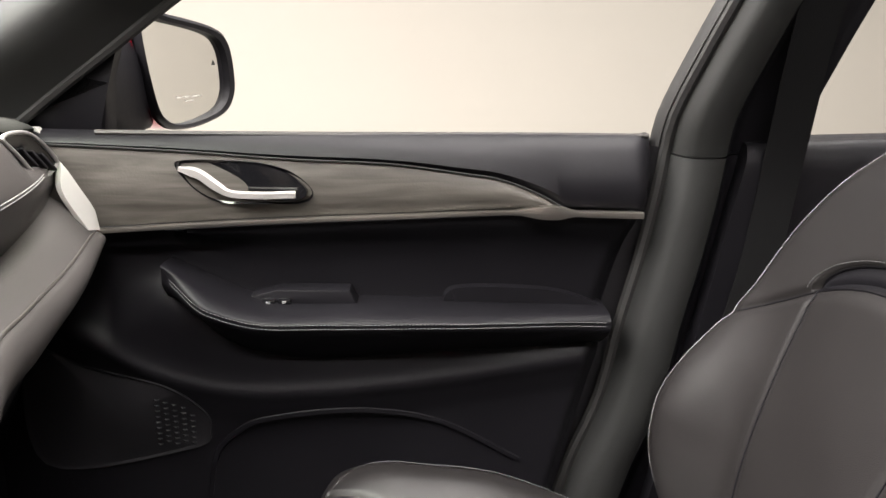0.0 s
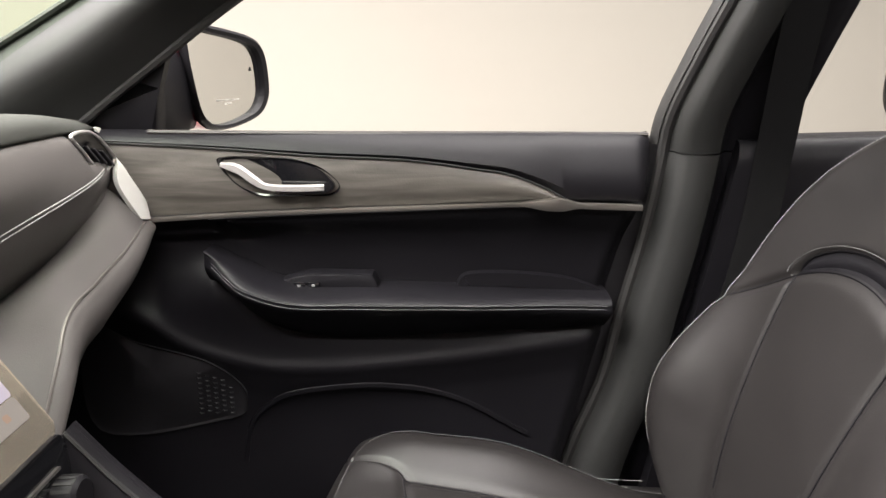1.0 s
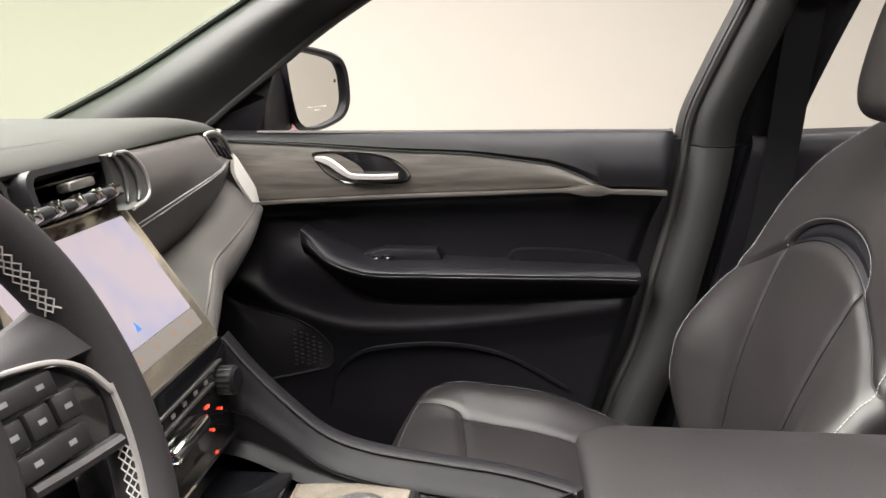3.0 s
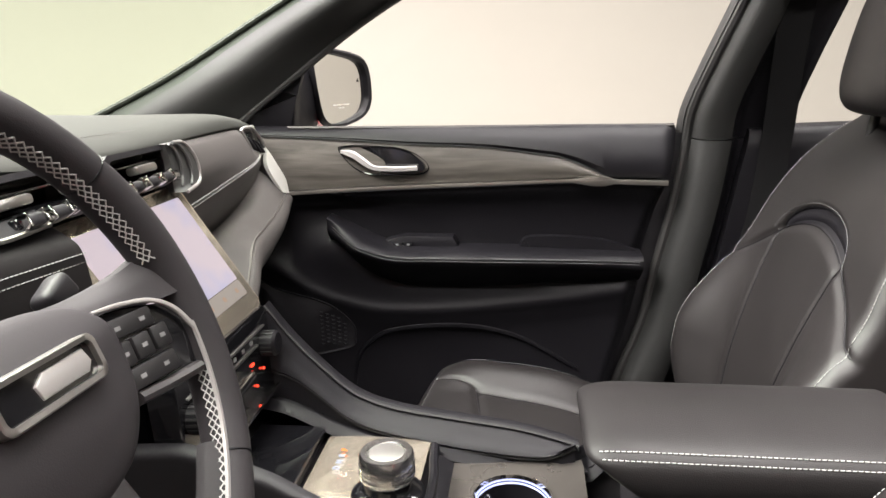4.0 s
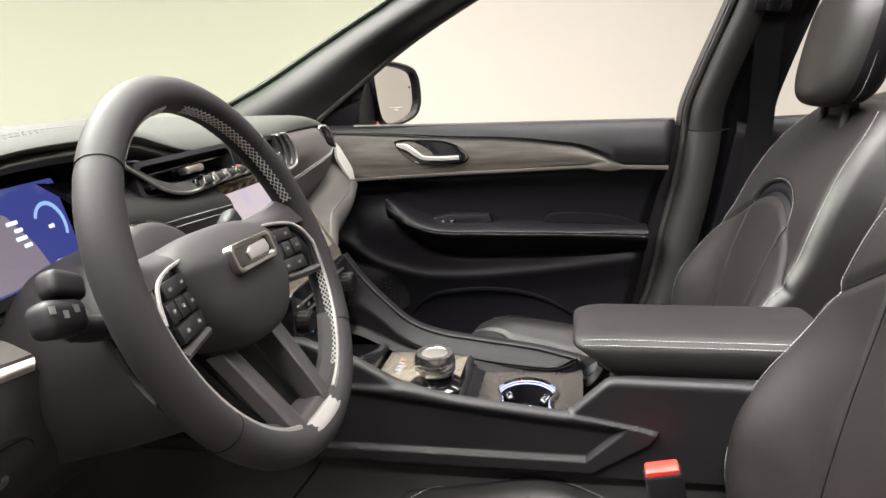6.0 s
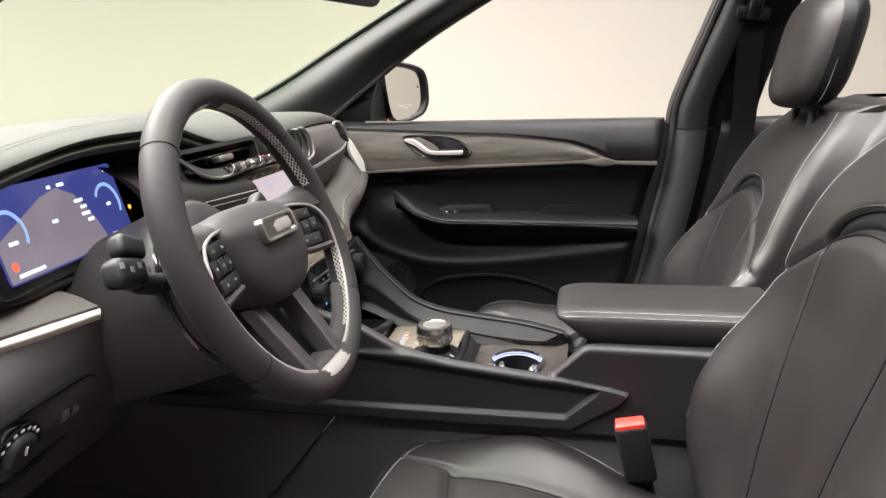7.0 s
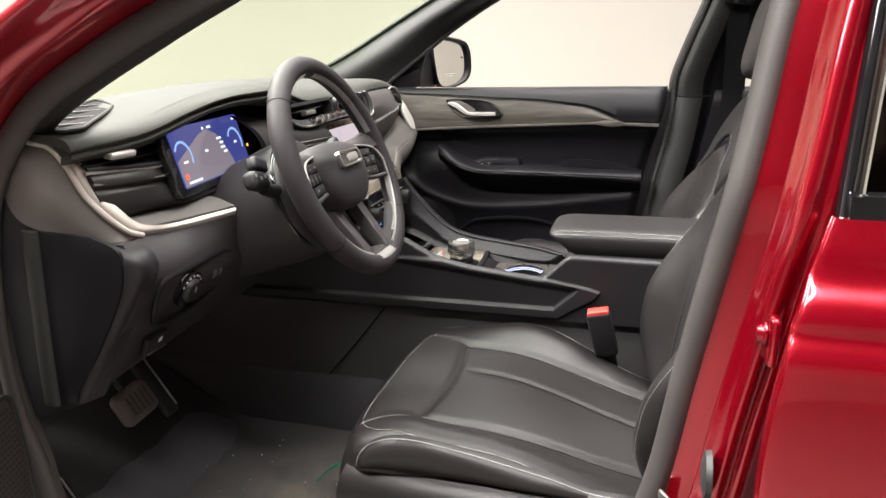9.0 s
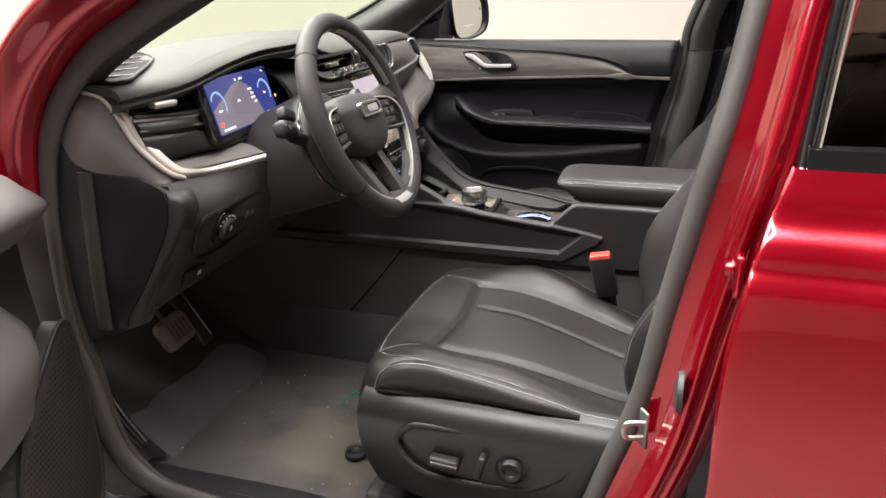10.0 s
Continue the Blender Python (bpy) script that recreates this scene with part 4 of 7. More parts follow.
part("panel", prism(rounded(0.232, 0.105, 0.008), cm @ pose(0, 0, -0.03), 0.03, 0.003), GLOSSY, stack, "glossy black panel")
for s in (-1, 1):
    kn = part("climate_knob", turned([(0.015, -0.002), (0.0155, 0.016), (0.0125, 0.019), (0.011, 0.019)], cm @ pose(s * 0.095, 0.008, 0), 32), SOFT, stack, "black ribbed climate knob")
    for k in range(16):
        a = 2 * math.pi * k / 16
        part("rib", rbox(cm @ pose(s * 0.095 + 0.0152 * math.cos(a), 0.008 + 0.0152 * math.sin(a), 0.008, 0, 0, math.degrees(a)), 0.0016, 0.0024, 0.014, 0.0), PILLAR, kn)
part("metal_line", prism(rounded(0.2, 0.0025, 0.001), cm @ pose(0, 0.03, 0), 0.0025), SATIN, stack)
part("metal_line", prism(rounded(0.15, 0.0025, 0.001), cm @ pose(0, 0.014, 0), 0.0025), SATIN, stack)
part("toggle_bar", rbox(cm @ pose(0.0, -0.008, 0.006), 0.075, 0.015, 0.014, 0.005, 3), CHROME, stack, "chrome temperature toggle bar")
part("shelf_lip", prism(rounded(0.2, 0.004, 0.0015), cm @ pose(0, -0.046, 0), 0.014), CHROME, stack, "bright lip of the storage slot")
REDLED, BLUELED = glow("red_indicator", (1.0, 0.05, 0.02), 3.0), glow("blue_indicator", (0.1, 0.25, 1.0), 2.0)
for x, y, w, mt in ((-0.055, -0.006, 0.012, REDLED), (0.055, -0.003, 0.014, REDLED), (0.085, -0.02, 0.005, REDLED), (0.06, -0.032, 0.005, REDLED), (-0.06, -0.02, 0.008, BLUELED)):
    part("indicator", prism(rounded(w * 0.6, 0.0026, 0.001), cm @ pose(x, y, 0.0), 0.0012), mt, stack)
for k in range(6):
    part("button_mark", prism(rounded(0.007, 0.0045, 0.001), cm @ pose(-0.06 + 0.024 * k, 0.022, 0), 0.001), WHITEINK, stack)

# stitched pad beside the column
pad_ = [[(-0.44, -0.08, 1.215), (-0.425, 0.06, 1.195), (-0.41, 0.17, 1.175)], [(-0.4, -0.08, 1.19), (-0.395, 0.06, 1.175), (-0.388, 0.17, 1.163)], [(-0.382, -0.08, 1.158), (-0.379, 0.06, 1.152), (-0.374, 0.17, 1.147)], [(-0.384, -0.08, 1.1), (-0.376, 0.06, 1.1), (-0.368, 0.17, 1.1)], [(-0.39, -0.08, 1.05), (-0.378, 0.06, 1.05), (-0.365, 0.17, 1.05)]]
part("stitched_pad", loft(pad_, 30, 30, 0.01, into=(-1, 0, 0)), LIDLEATHER, dash, "dark stitched pad beside the column")
for k in (0.0, 0.008):
    part("stitching", stitches(crv([(x + 0.0015, y, z - k) for x, y, z in pad_[2]], 40), (1, 0, 0.3)), THREAD, dash, "double grey stitching")

# ---- steering wheel ----
WC, WT, WR, WTUBE, WYAW, WROLL = Vector((-0.238, -0.0865, 1.1345)), 0.38, 0.174, 0.0168, 0.034, radians(2.5)
wfw = Vector((math.cos(WYAW), math.sin(WYAW), 0))
wu0, wv0 = Vector((-math.sin(WYAW), math.cos(WYAW), 0)), wfw * -math.sin(WT) + Vector((0, 0, math.cos(WT)))
wu, wv = wu0 * math.cos(WROLL) - wv0 * math.sin(WROLL), wu0 * math.sin(WROLL) + wv0 * math.cos(WROLL)
wn = wu.cross(wv)
wm = face(WC, wu, wv)
wheel = thing("steering_wheel", tuple(WC), "black leather steering wheel with silver lower trim and cross stitching", "steering wheel")


def wp(a, r, d=0.0):
    """Point of the wheel at an angle from its top, clockwise to the driver."""
    return WC + (wu * math.sin(a) + wv * math.cos(a)) * r + wn * d


RIMSEAMS = [radians(q) for q in (49, 311, 128, 232)]


def rim_fat(a):
    """Thickness of the rim: fuller at the thumb grips, nipped at the seams."""
    k = 1 + 0.06 * (math.exp(-((a - 1.15) / 0.22) ** 2) + math.exp(-((a - 5.13) / 0.22) ** 2))
    for q in RIMSEAMS:
        k -= 0.05 * math.exp(-((a - q) / 0.018) ** 2)
    return k


BROWNSATIN = material("satin_grey_spoke_paint", (0.034, 0.031, 0.032), 0.4, vary=0.08, spec=0.5)
prof = ring(WTUBE, 18, WTUBE * 1.04)
n, m = 160, 18
v, f = [], []
for i in range(n):
    a = 2 * math.pi * i / n
    c, rad = wp(a, WR), (wu * math.sin(a) + wv * math.cos(a))
    v += [c + rad * p[0] * rim_fat(a) + wn * p[1] * (0.4 + 0.6 * rim_fat(a)) for p in prof]
for i in range(n):
    for j in range(m):
        f.append((i * m + j, i * m + (j + 1) % m, (i + 1) % n * m + (j + 1) % m, (i + 1) % n * m + j))
rimo = part("rim", (v, f), RIMLEATHER, wheel, "leather-wrapped rim")


def on_rim(a, phi, lift=0.0):
    """Point on the rim's skin; phi: 0 at its inner side, positive towards the driver."""
    k = WTUBE * rim_fat(a) + lift
    return wp(a, WR - k * math.cos(phi), (WTUBE * 1.04 * (0.4 + 0.6 * rim_fat(a)) + lift) * math.sin(phi))


for a0, a1 in ((6, 74), (106, 150), (210, 254), (286, 354)):
    m = int((a1 - a0) / 2.4)
    for sgn in (1, -1):
        for off in (0.0, 0.26):
            pts = []
            for k in range(m * 2 + 1):
                a = radians(a0 + (a1 - a0) * k / (m * 2))
                pts.append(on_rim(a, 0.12 + off + 0.15 * sgn * math.cos(math.pi * k / 2 * 1.0), 0.0006))
            part("cross_stitch", sweep(pts, ring(0.00062, 4), up=tuple(wn)), THREAD, rimo, "light grey cross stitching")
for q in RIMSEAMS:
    part("rim_seam", sweep([on_rim(q, 2 * math.pi * k / 28, 0.0004) for k in range(28)], ring(0.0007, 5), up=tuple(wu * math.cos(q) - wv * math.sin(q)), closed=True), SOFT, rimo, "dark seam of the rim leather")

# padded airbag cover: its upper face slopes back, its lower edge tucks under
hub = [(-0.092, 0.02), (-0.082, 0.038), (-0.05, 0.046), (0.0, 0.048), (0.05, 0.046), (0.082, 0.038), (0.092, 0.02), (0.09, -0.012), (0.076, -0.044), (0.048, -0.064), (0.0, -0.07), (-0.048, -0.064), (-0.076, -0.044), (-0.09, -0.012)]
hl = crv([(x, y, 0) for x, y in hub], 96, True)


def hub_point(p, k, d):
    x, y = p.x * k, -0.006 + (p.y + 0.006) * k
    return wm @ Vector((x, y, d - 0.016 * step(0.014, 0.05, y) - 0.004 * step(-0.02, -0.06, y) - 0.006 * (x / 0.09) ** 2 + 0.003 * math.exp(-((y - 0.012) / 0.009) ** 2) * (1 - k)))


v, f = grid([[hub_point(p, k, d) for p in hl] for k, d in ((0.86, -0.05), (0.97, -0.03), (1.0, -0.012), (0.99, -0.004), (0.96, 0.003), (0.91, 0.0075), (0.83, 0.0105), (0.7, 0.0125), (0.55, 0.0135), (0.4, 0.014), (0.25, 0.0142), (0.1, 0.0143))], wrap=True)
f.append(tuple(range(96 * 11, 96 * 12)))
part("hub", (v, f), RIMLEATHER, wheel, "padded airbag cover")
bo = wm @ pose(0.0, 0.0095, 0.0172)
o, i2 = rounded(0.085, 0.027, 0.007), rounded(0.077, 0.0195, 0.0045)
n = len(o)
v = [bo @ Vector((x, y, -0.006)) for x, y in o] + [bo @ Vector((x, y, 0.002)) for x, y in o] + [bo @ Vector((x * 0.975, y * 0.93, 0.0028)) for x, y in o] + [bo @ Vector((x, y, 0.0024)) for x, y in i2] + [bo @ Vector((x, y, -0.002)) for x, y in i2]
f = [(r * n + k, r * n + (k + 1) % n, (r + 1) * n + (k + 1) % n, (r + 1) * n + k) for r in range(4) for k in range(n)]
bd = part("badge_frame", (v, f), SATIN, wheel, "satin silver badge frame")
part("badge_field", prism(rounded(0.077, 0.0195, 0.003), bo @ pose(0, 0, -0.004), 0.003), GLOSSY, bd)
part("badge_mark", prism([(-0.012, -0.0065), (0.026, -0.0065), (0.031, -0.0015), (0.028, 0.0068), (-0.006, 0.0065), (-0.014, 0.0015)], bo @ pose(0.003, 0, -0.001), 0.0018, 0.0008), SILVER, bd)

PANELBTN = material("dark_button_plastic", (0.012, 0.0115, 0.012), 0.42, vary=0.08, spec=0.4)
for s in (1, -1):
    def wl(x, y, d):
        return wm @ Vector((s * x, y, d))

    # leather top of the spoke, running out into the rim
    part("spoke_cover", loft([[wl(0.06, 0.044, -0.034), wl(0.105, 0.042, -0.026), wl(0.14, 0.045, -0.012), wl(0.166, 0.052, -0.004)], [wl(0.06, 0.036, -0.014), wl(0.105, 0.033, -0.01), wl(0.14, 0.034, -0.002), wl(0.166, 0.042, 0.006)], [wl(0.06, 0.026, -0.006), wl(0.105, 0.024, -0.004), wl(0.138, 0.017, 0.002), wl(0.166, 0.015, 0.012)]], 20, 14, 0.012, into=-wn), RIMLEATHER, wheel, "leather-covered top of the spoke")
    sp = part("spoke", loft([[wl(0.07, 0.027, -0.012), wl(0.11, 0.023, -0.007), wl(0.152, 0.012, 0.002)], [wl(0.07, 0.0, -0.008), wl(0.11, -0.002, -0.005), wl(0.155, -0.008, 0.004)], [wl(0.07, -0.034, -0.014), wl(0.11, -0.036, -0.009), wl(0.153, -0.036, 0.002)]], 14, 12, 0.02, into=-wn), GLOSSY, wheel, "black spoke with control buttons")
    for bx, by, bw, bh in ((0.108, 0.0115, 0.046, 0.0135), (0.093, -0.005, 0.0165, 0.0165), (0.1115, -0.0055, 0.0165, 0.0165), (0.13, -0.006, 0.0165, 0.0165), (0.11, -0.0235, 0.05, 0.0145)):
        dz = -0.0062 + 0.16 * max(bx - 0.1, 0) - 0.12 * max(0.1 - bx, 0)
        tl = wm @ pose(s * bx, by, dz, 0, -s * 8, -s * 4)
        bt = part("button", rbox(tl, bw, bh, 0.007, 0.0016), PANELBTN, sp)
        for q in ((-0.012, 0.012) if bw > 0.03 else (0.0,)):
            part("mark", rbox(tl @ pose(q, 0, 0.0036), 0.0052, 0.0028, 0.0006, 0), WHITEINK, bt)
    part("spoke_edge", sweep(crv([wl(0.088, -0.034, -0.008), wl(0.12, -0.038, -0.004), wl(0.15, -0.04, 0.004)], 14), ring(0.0045, 8, 0.006), up=tuple(wn)), BROWNSATIN, wheel, "satin lower edge of the spoke")
    part("spoke_line", sweep(crv([wl(0.082, 0.0285, -0.005), wl(0.108, 0.0255, -0.002), wl(0.134, 0.0185, 0.003), wl(0.149, 0.006, 0.007), wl(0.1575, -0.012, 0.0092)], 30), ring(0.0021, 8, 0.0018), up=tuple(wn), scales=[0.6 + 0.6 * k / 29 for k in range(30)]), SILVER, wheel, "satin silver spoke line")
    arc = [wp(s * radians(q), 0.159 + 0.001 * step(120, 160, q), 0.0088) for q in range(93, 164, 2)]
    part("rim_trim", sweep(arc, [(0.0042, -0.001), (0.003, 0.0028), (-0.003, 0.0028), (-0.0042, -0.001), (0, -0.004)], up=tuple(wn), scales=[0.5 + 0.3 * step(0.6, 1.0, k / 35) for k in range(36)]), SILVER, wheel, "satin silver lower rim trim")
    # one leg of the lower spoke: a bevelled beam with a flat satin face
    leg = [[wl(0.033, -0.066, -0.04), wl(0.029, -0.11, -0.026), wl(0.024, -0.153, -0.01)], [wl(0.035, -0.066, -0.026), wl(0.031, -0.11, -0.012), wl(0.026, -0.154, 0.002)], [wl(0.038, -0.066, -0.022), wl(0.034, -0.11, -0.008), wl(0.029, -0.156, 0.006)], [wl(0.058, -0.062, -0.022), wl(0.053, -0.108, -0.008), wl(0.047, -0.158, 0.006)], [wl(0.062, -0.061, -0.026), wl(0.057, -0.107, -0.012), wl(0.051, -0.157, 0.002)], [wl(0.064, -0.06, -0.032), wl(0.059, -0.106, -0.018), wl(0.054, -0.157, -0.004)]]
    part("lower_spoke", loft(leg, 20, 30, 0.004, into=-wn), BROWNSATIN, wheel, "satin dark grey lower spoke")
    part("lower_cover", loft([[wl(0.054, -0.14, -0.006), wl(0.09, -0.12, -0.004), wl(0.125, -0.088, -0.004)], [wl(0.056, -0.152, 0.006), wl(0.092, -0.131, 0.007), wl(0.131, -0.092, 0.006)]], 16, 8, 0.006, into=-wn), RIMLEATHER, wheel, "leather web between spoke and rim")
part("spoke_recess", loft([[wm @ Vector((x, -0.05, -0.06)) for x in (-0.05, 0, 0.05)], [wm @ Vector((x, -0.1, -0.044)) for x in (-0.042, 0, 0.042)], [wm @ Vector((x, -0.152, -0.024)) for x in (-0.036, 0, 0.036)]], 10, 10, 0.006, into=-wn), SOFT, wheel, "dark recess between the lower spokes")
part("recess_bridge", loft([[wm @ Vector((x, -0.147, -0.02)) for x in (-0.03, 0, 0.03)], [wm @ Vector((x, -0.15, 0.0)) for x in (-0.032, 0, 0.032)], [wm @ Vector((x, -0.16, 0.006)) for x in (-0.034, 0, 0.034)]], 12, 8, 0.01, into=-wn), BROWNSATIN, wheel, "satin bridge at the foot of the spokes")
ends = [-0.06 + 0.12 * k / 8 for k in range(9)]
part("lower_bridge", loft([[wm @ Vector((x, -0.153 - 0.004 * (1 - (x / 0.06) ** 2), 0.0085)) for x in ends], [wm @ Vector((x, -0.157 - 0.005 * (1 - (x / 0.06) ** 2), 0.0135)) for x in ends], [wm @ Vector((x * 1.03, -0.162 - 0.0055 * (1 - (x / 0.06) ** 2), 0.0165)) for x in ends], [wm @ Vector((x * 1.06, -0.167 - 0.006 * (1 - (x / 0.06) ** 2), 0.0158)) for x in ends]], 26, 12, 0.008, into=-wn), SILVER, wheel, "broad satin silver bottom piece")
col = thing("steering_column", tuple(WC - wn * 0.1), "black steering column shroud with stalks", "steering column")
part("shroud", turned([(0.02, -0.3), (0.088, -0.29), (0.1, -0.18), (0.104, -0.1), (0.1, -0.078), (0.092, -0.07), (0.06, -0.066)], wm @ pose(0, -0.024, 0), 48), KNEEPAD, col, "black column shroud")
part("shroud_joint", turned([(0.096, -0.076), (0.1022, -0.079), (0.1042, -0.083), (0.096, -0.086)], wm @ pose(0, -0.024, 0), 48), GLOSSY, col, "dark joint ring of the shroud")
for s in (1, -1):
    part("stalk", sweep(crv([wm @ Vector((s * 0.085, 0.0, -0.085)), wm @ Vector((s * 0.118, 0.006, -0.08)), wm @ Vector((s * 0.145, 0.014, -0.075))], 12), ring(0.011, 12)), PLASTIC, col, "black stalk arm")
    q = wm @ pose(s * 0.158, 0.024, -0.07, 0, 0, s * 14)
    kn = part("stalk_end", rbox(q, 0.042, 0.028, 0.026, 0.009, 4), PLASTIC, col, "black stalk end with symbols")
    part("stalk_switch", rbox(wm @ pose(s * 0.142, 0.046, -0.068, 0, 0, s * 24), 0.034, 0.022, 0.02, 0.006, 3), PLASTIC, col, "square switch on the stalk")
    for k in range(4):
        part("symbol", rbox(q @ pose(s * (-0.018 + 0.0115 * k), 0.004 * (k % 2), 0.0128), 0.005, 0.006, 0.0012, 0), WHITEINK, kn)

# ---- driver's side of the dashboard ----
KNEE = (((-0.4, -0.432, 1.075), (-0.355, -0.432, 1.076), (-0.31, -0.428, 1.07), (-0.25, -0.404, 1.07), (-0.195, -0.384, 1.07), (-0.02, -0.365, 1.065), (0.2, -0.36, 1.06)),
        ((-0.4, -0.41, 1.035), (-0.3, -0.4, 1.03), (-0.2, -0.39, 1.03), (0.2, -0.38, 1.03)),
        ((-0.4, -0.43, 0.98), (-0.3, -0.408, 0.98), (-0.1, -0.4, 0.98), (0.2, -0.42, 0.98)),
        ((-0.4, -0.475, 0.92), (-0.3, -0.46, 0.92), (-0.1, -0.45, 0.92), (0.2, -0.45, 0.92)),
        ((-0.4, -0.5, 0.865), (-0.3, -0.497, 0.865), (-0.1, -0.5, 0.865), (0.2, -0.5, 0.87)),
        ((-0.4, -0.53, 0.832), (-0.3, -0.54, 0.835), (-0.1, -0.58, 0.83), (0.2, -0.58, 0.84)))
part("knee_panel", loft(lines_of(-0.4, 0.2, 40, KNEE), 60, 36, 0.012, into=(-1, 0, 0)), KNEEPAD, dash, "black lower dash panel")
DFACE = (((-0.43, -0.52, 1.222), (-0.4, -0.512, 1.222), (-0.28, -0.49, 1.225), (-0.25, -0.485, 1.23), (-0.1, -0.49, 1.235), (0.2, -0.46, 1.2)),
         ((-0.43, -0.51, 1.178), (-0.4, -0.5, 1.176), (-0.35, -0.487, 1.175), (-0.28, -0.475, 1.172), (-0.25, -0.475, 1.175), (-0.1, -0.48, 1.165), (0.2, -0.43, 1.155)),
         ((-0.43, -0.496, 1.169), (-0.4, -0.48, 1.167), (-0.37, -0.463, 1.166), (-0.28, -0.456, 1.162), (-0.25, -0.466, 1.162), (-0.1, -0.474, 1.15), (0.2, -0.428, 1.14)),
         ((-0.43, -0.49, 1.158), (-0.4, -0.474, 1.155), (-0.37, -0.457, 1.1535), (-0.28, -0.447, 1.148), (-0.25, -0.456, 1.147), (-0.1, -0.468, 1.135), (0.2, -0.425, 1.13)),
         ((-0.43, -0.492, 1.151), (-0.4, -0.477, 1.148), (-0.37, -0.46, 1.1465), (-0.28, -0.451, 1.141), (-0.25, -0.452, 1.138), (-0.1, -0.464, 1.128), (0.2, -0.422, 1.12)),
         ((-0.43, -0.49, 1.144), (-0.4, -0.472, 1.141), (-0.37, -0.455, 1.139), (-0.28, -0.446, 1.133), (-0.25, -0.444, 1.128), (-0.1, -0.455, 1.12), (0.2, -0.42, 1.115)),
         ((-0.43, -0.485, 1.122), (-0.4, -0.468, 1.118), (-0.37, -0.454, 1.115), (-0.3, -0.444, 1.11), (-0.244, -0.432, 1.104), (-0.1, -0.44, 1.105), (0.2, -0.41, 1.1)),
         ((-0.43, -0.48, 1.105), (-0.4, -0.47, 1.1), (-0.3, -0.462, 1.097), (-0.2, -0.45, 1.092), (0.2, -0.42, 1.09)))
part("driver_face", loft(lines_of(-0.392, 0.2, 40, DFACE), 60, 56, 0.01, into=(-1, 0, 0)), LIDLEATHER, dash, "charcoal dash face behind the wheel")
OUT = [(-0.544, -0.415, 1.217), (-0.513, -0.412, 1.209), (-0.495, -0.408, 1.183), (-0.481, -0.4, 1.143), (-0.46, -0.39, 1.112), (-0.442, -0.375, 1.088), (-0.434, -0.355, 1.077), (-0.428, -0.31, 1.07), (-0.404, -0.25, 1.07), (-0.384, -0.195, 1.071)]
INN = [(-0.552, -0.4, 1.221), (-0.512, -0.395, 1.216), (-0.49, -0.392, 1.192), (-0.476, -0.385, 1.154), (-0.454, -0.375, 1.123), (-0.438, -0.36, 1.098), (-0.43, -0.34, 1.088), (-0.425, -0.3, 1.081), (-0.405, -0.24, 1.081), (-0.384, -0.193, 1.082)]
MID = [((a[0] + b[0]) / 2 + 0.003, (a[1] + b[1]) / 2 - 0.003, (a[2] + b[2]) / 2 + 0.001) for a, b in zip(OUT, INN)]
part("end_trim", loft([OUT, MID, INN], 70, 12, 0.01, into=(-1, 0.6, 0)), DASHSILVER, dash, "broad satin silver dash trim")
part("trim_bead", sweep(crv([Vector(p) + Vector((0.002, -0.003, 0.001)) for p in OUT[:7]], 40), ring(0.0042, 8), up=(1, 0, 0)), DASHSILVER, dash, "bright rounded edge of the dash trim")
SHB = [(-0.472, -0.392, 1.125), (-0.468, -0.375, 1.108), (-0.462, -0.32, 1.1), (-0.45, -0.25, 1.099), (-0.432, -0.19, 1.099)]
SHF = [(-0.452, -0.376, 1.118), (-0.436, -0.352, 1.092), (-0.426, -0.3, 1.085), (-0.406, -0.24, 1.084), (-0.386, -0.193, 1.085)]
part("driver_shelf", loft([SHF, [((a[0] + b[0]) / 2, (a[1] + b[1]) / 2, (a[2] + b[2]) / 2 + 0.002) for a, b in zip(SHF, SHB)], SHB], 40, 10, 0.006, into=(0, 0, -1)), DASHPAD, dash, "narrow charcoal shelf above the silver trim")
# paler than the face round it, to stand for the rib's highlight
part("face_rib", sweep(crv([(-0.47, -0.394, 1.156), (-0.453, -0.34, 1.1525), (-0.445, -0.258, 1.1465)], 16), ring(0.0026, 6, 0.002)), DASHPAD, dash, "narrow raised rib under the vent, its highlight put into the colour")
part("end_cap", loft([OUT[:7], [(-0.56, -0.424, 1.206), (-0.54, -0.426, 1.185), (-0.528, -0.426, 1.165), (-0.512, -0.422, 1.135), (-0.49, -0.412, 1.108), (-0.458, -0.396, 1.085), (-0.436, -0.378, 1.07)], [(-0.562, -0.42, 1.204), (-0.585, -0.424, 1.175), (-0.592, -0.425, 1.14), (-0.575, -0.424, 1.108), (-0.53, -0.42, 1.092), (-0.47, -0.405, 1.075), (-0.43, -0.388, 1.06)]], 30, 20, 0.01, into=(0, 1, 0)), TAUPE, dash, "satin taupe upper end cap")
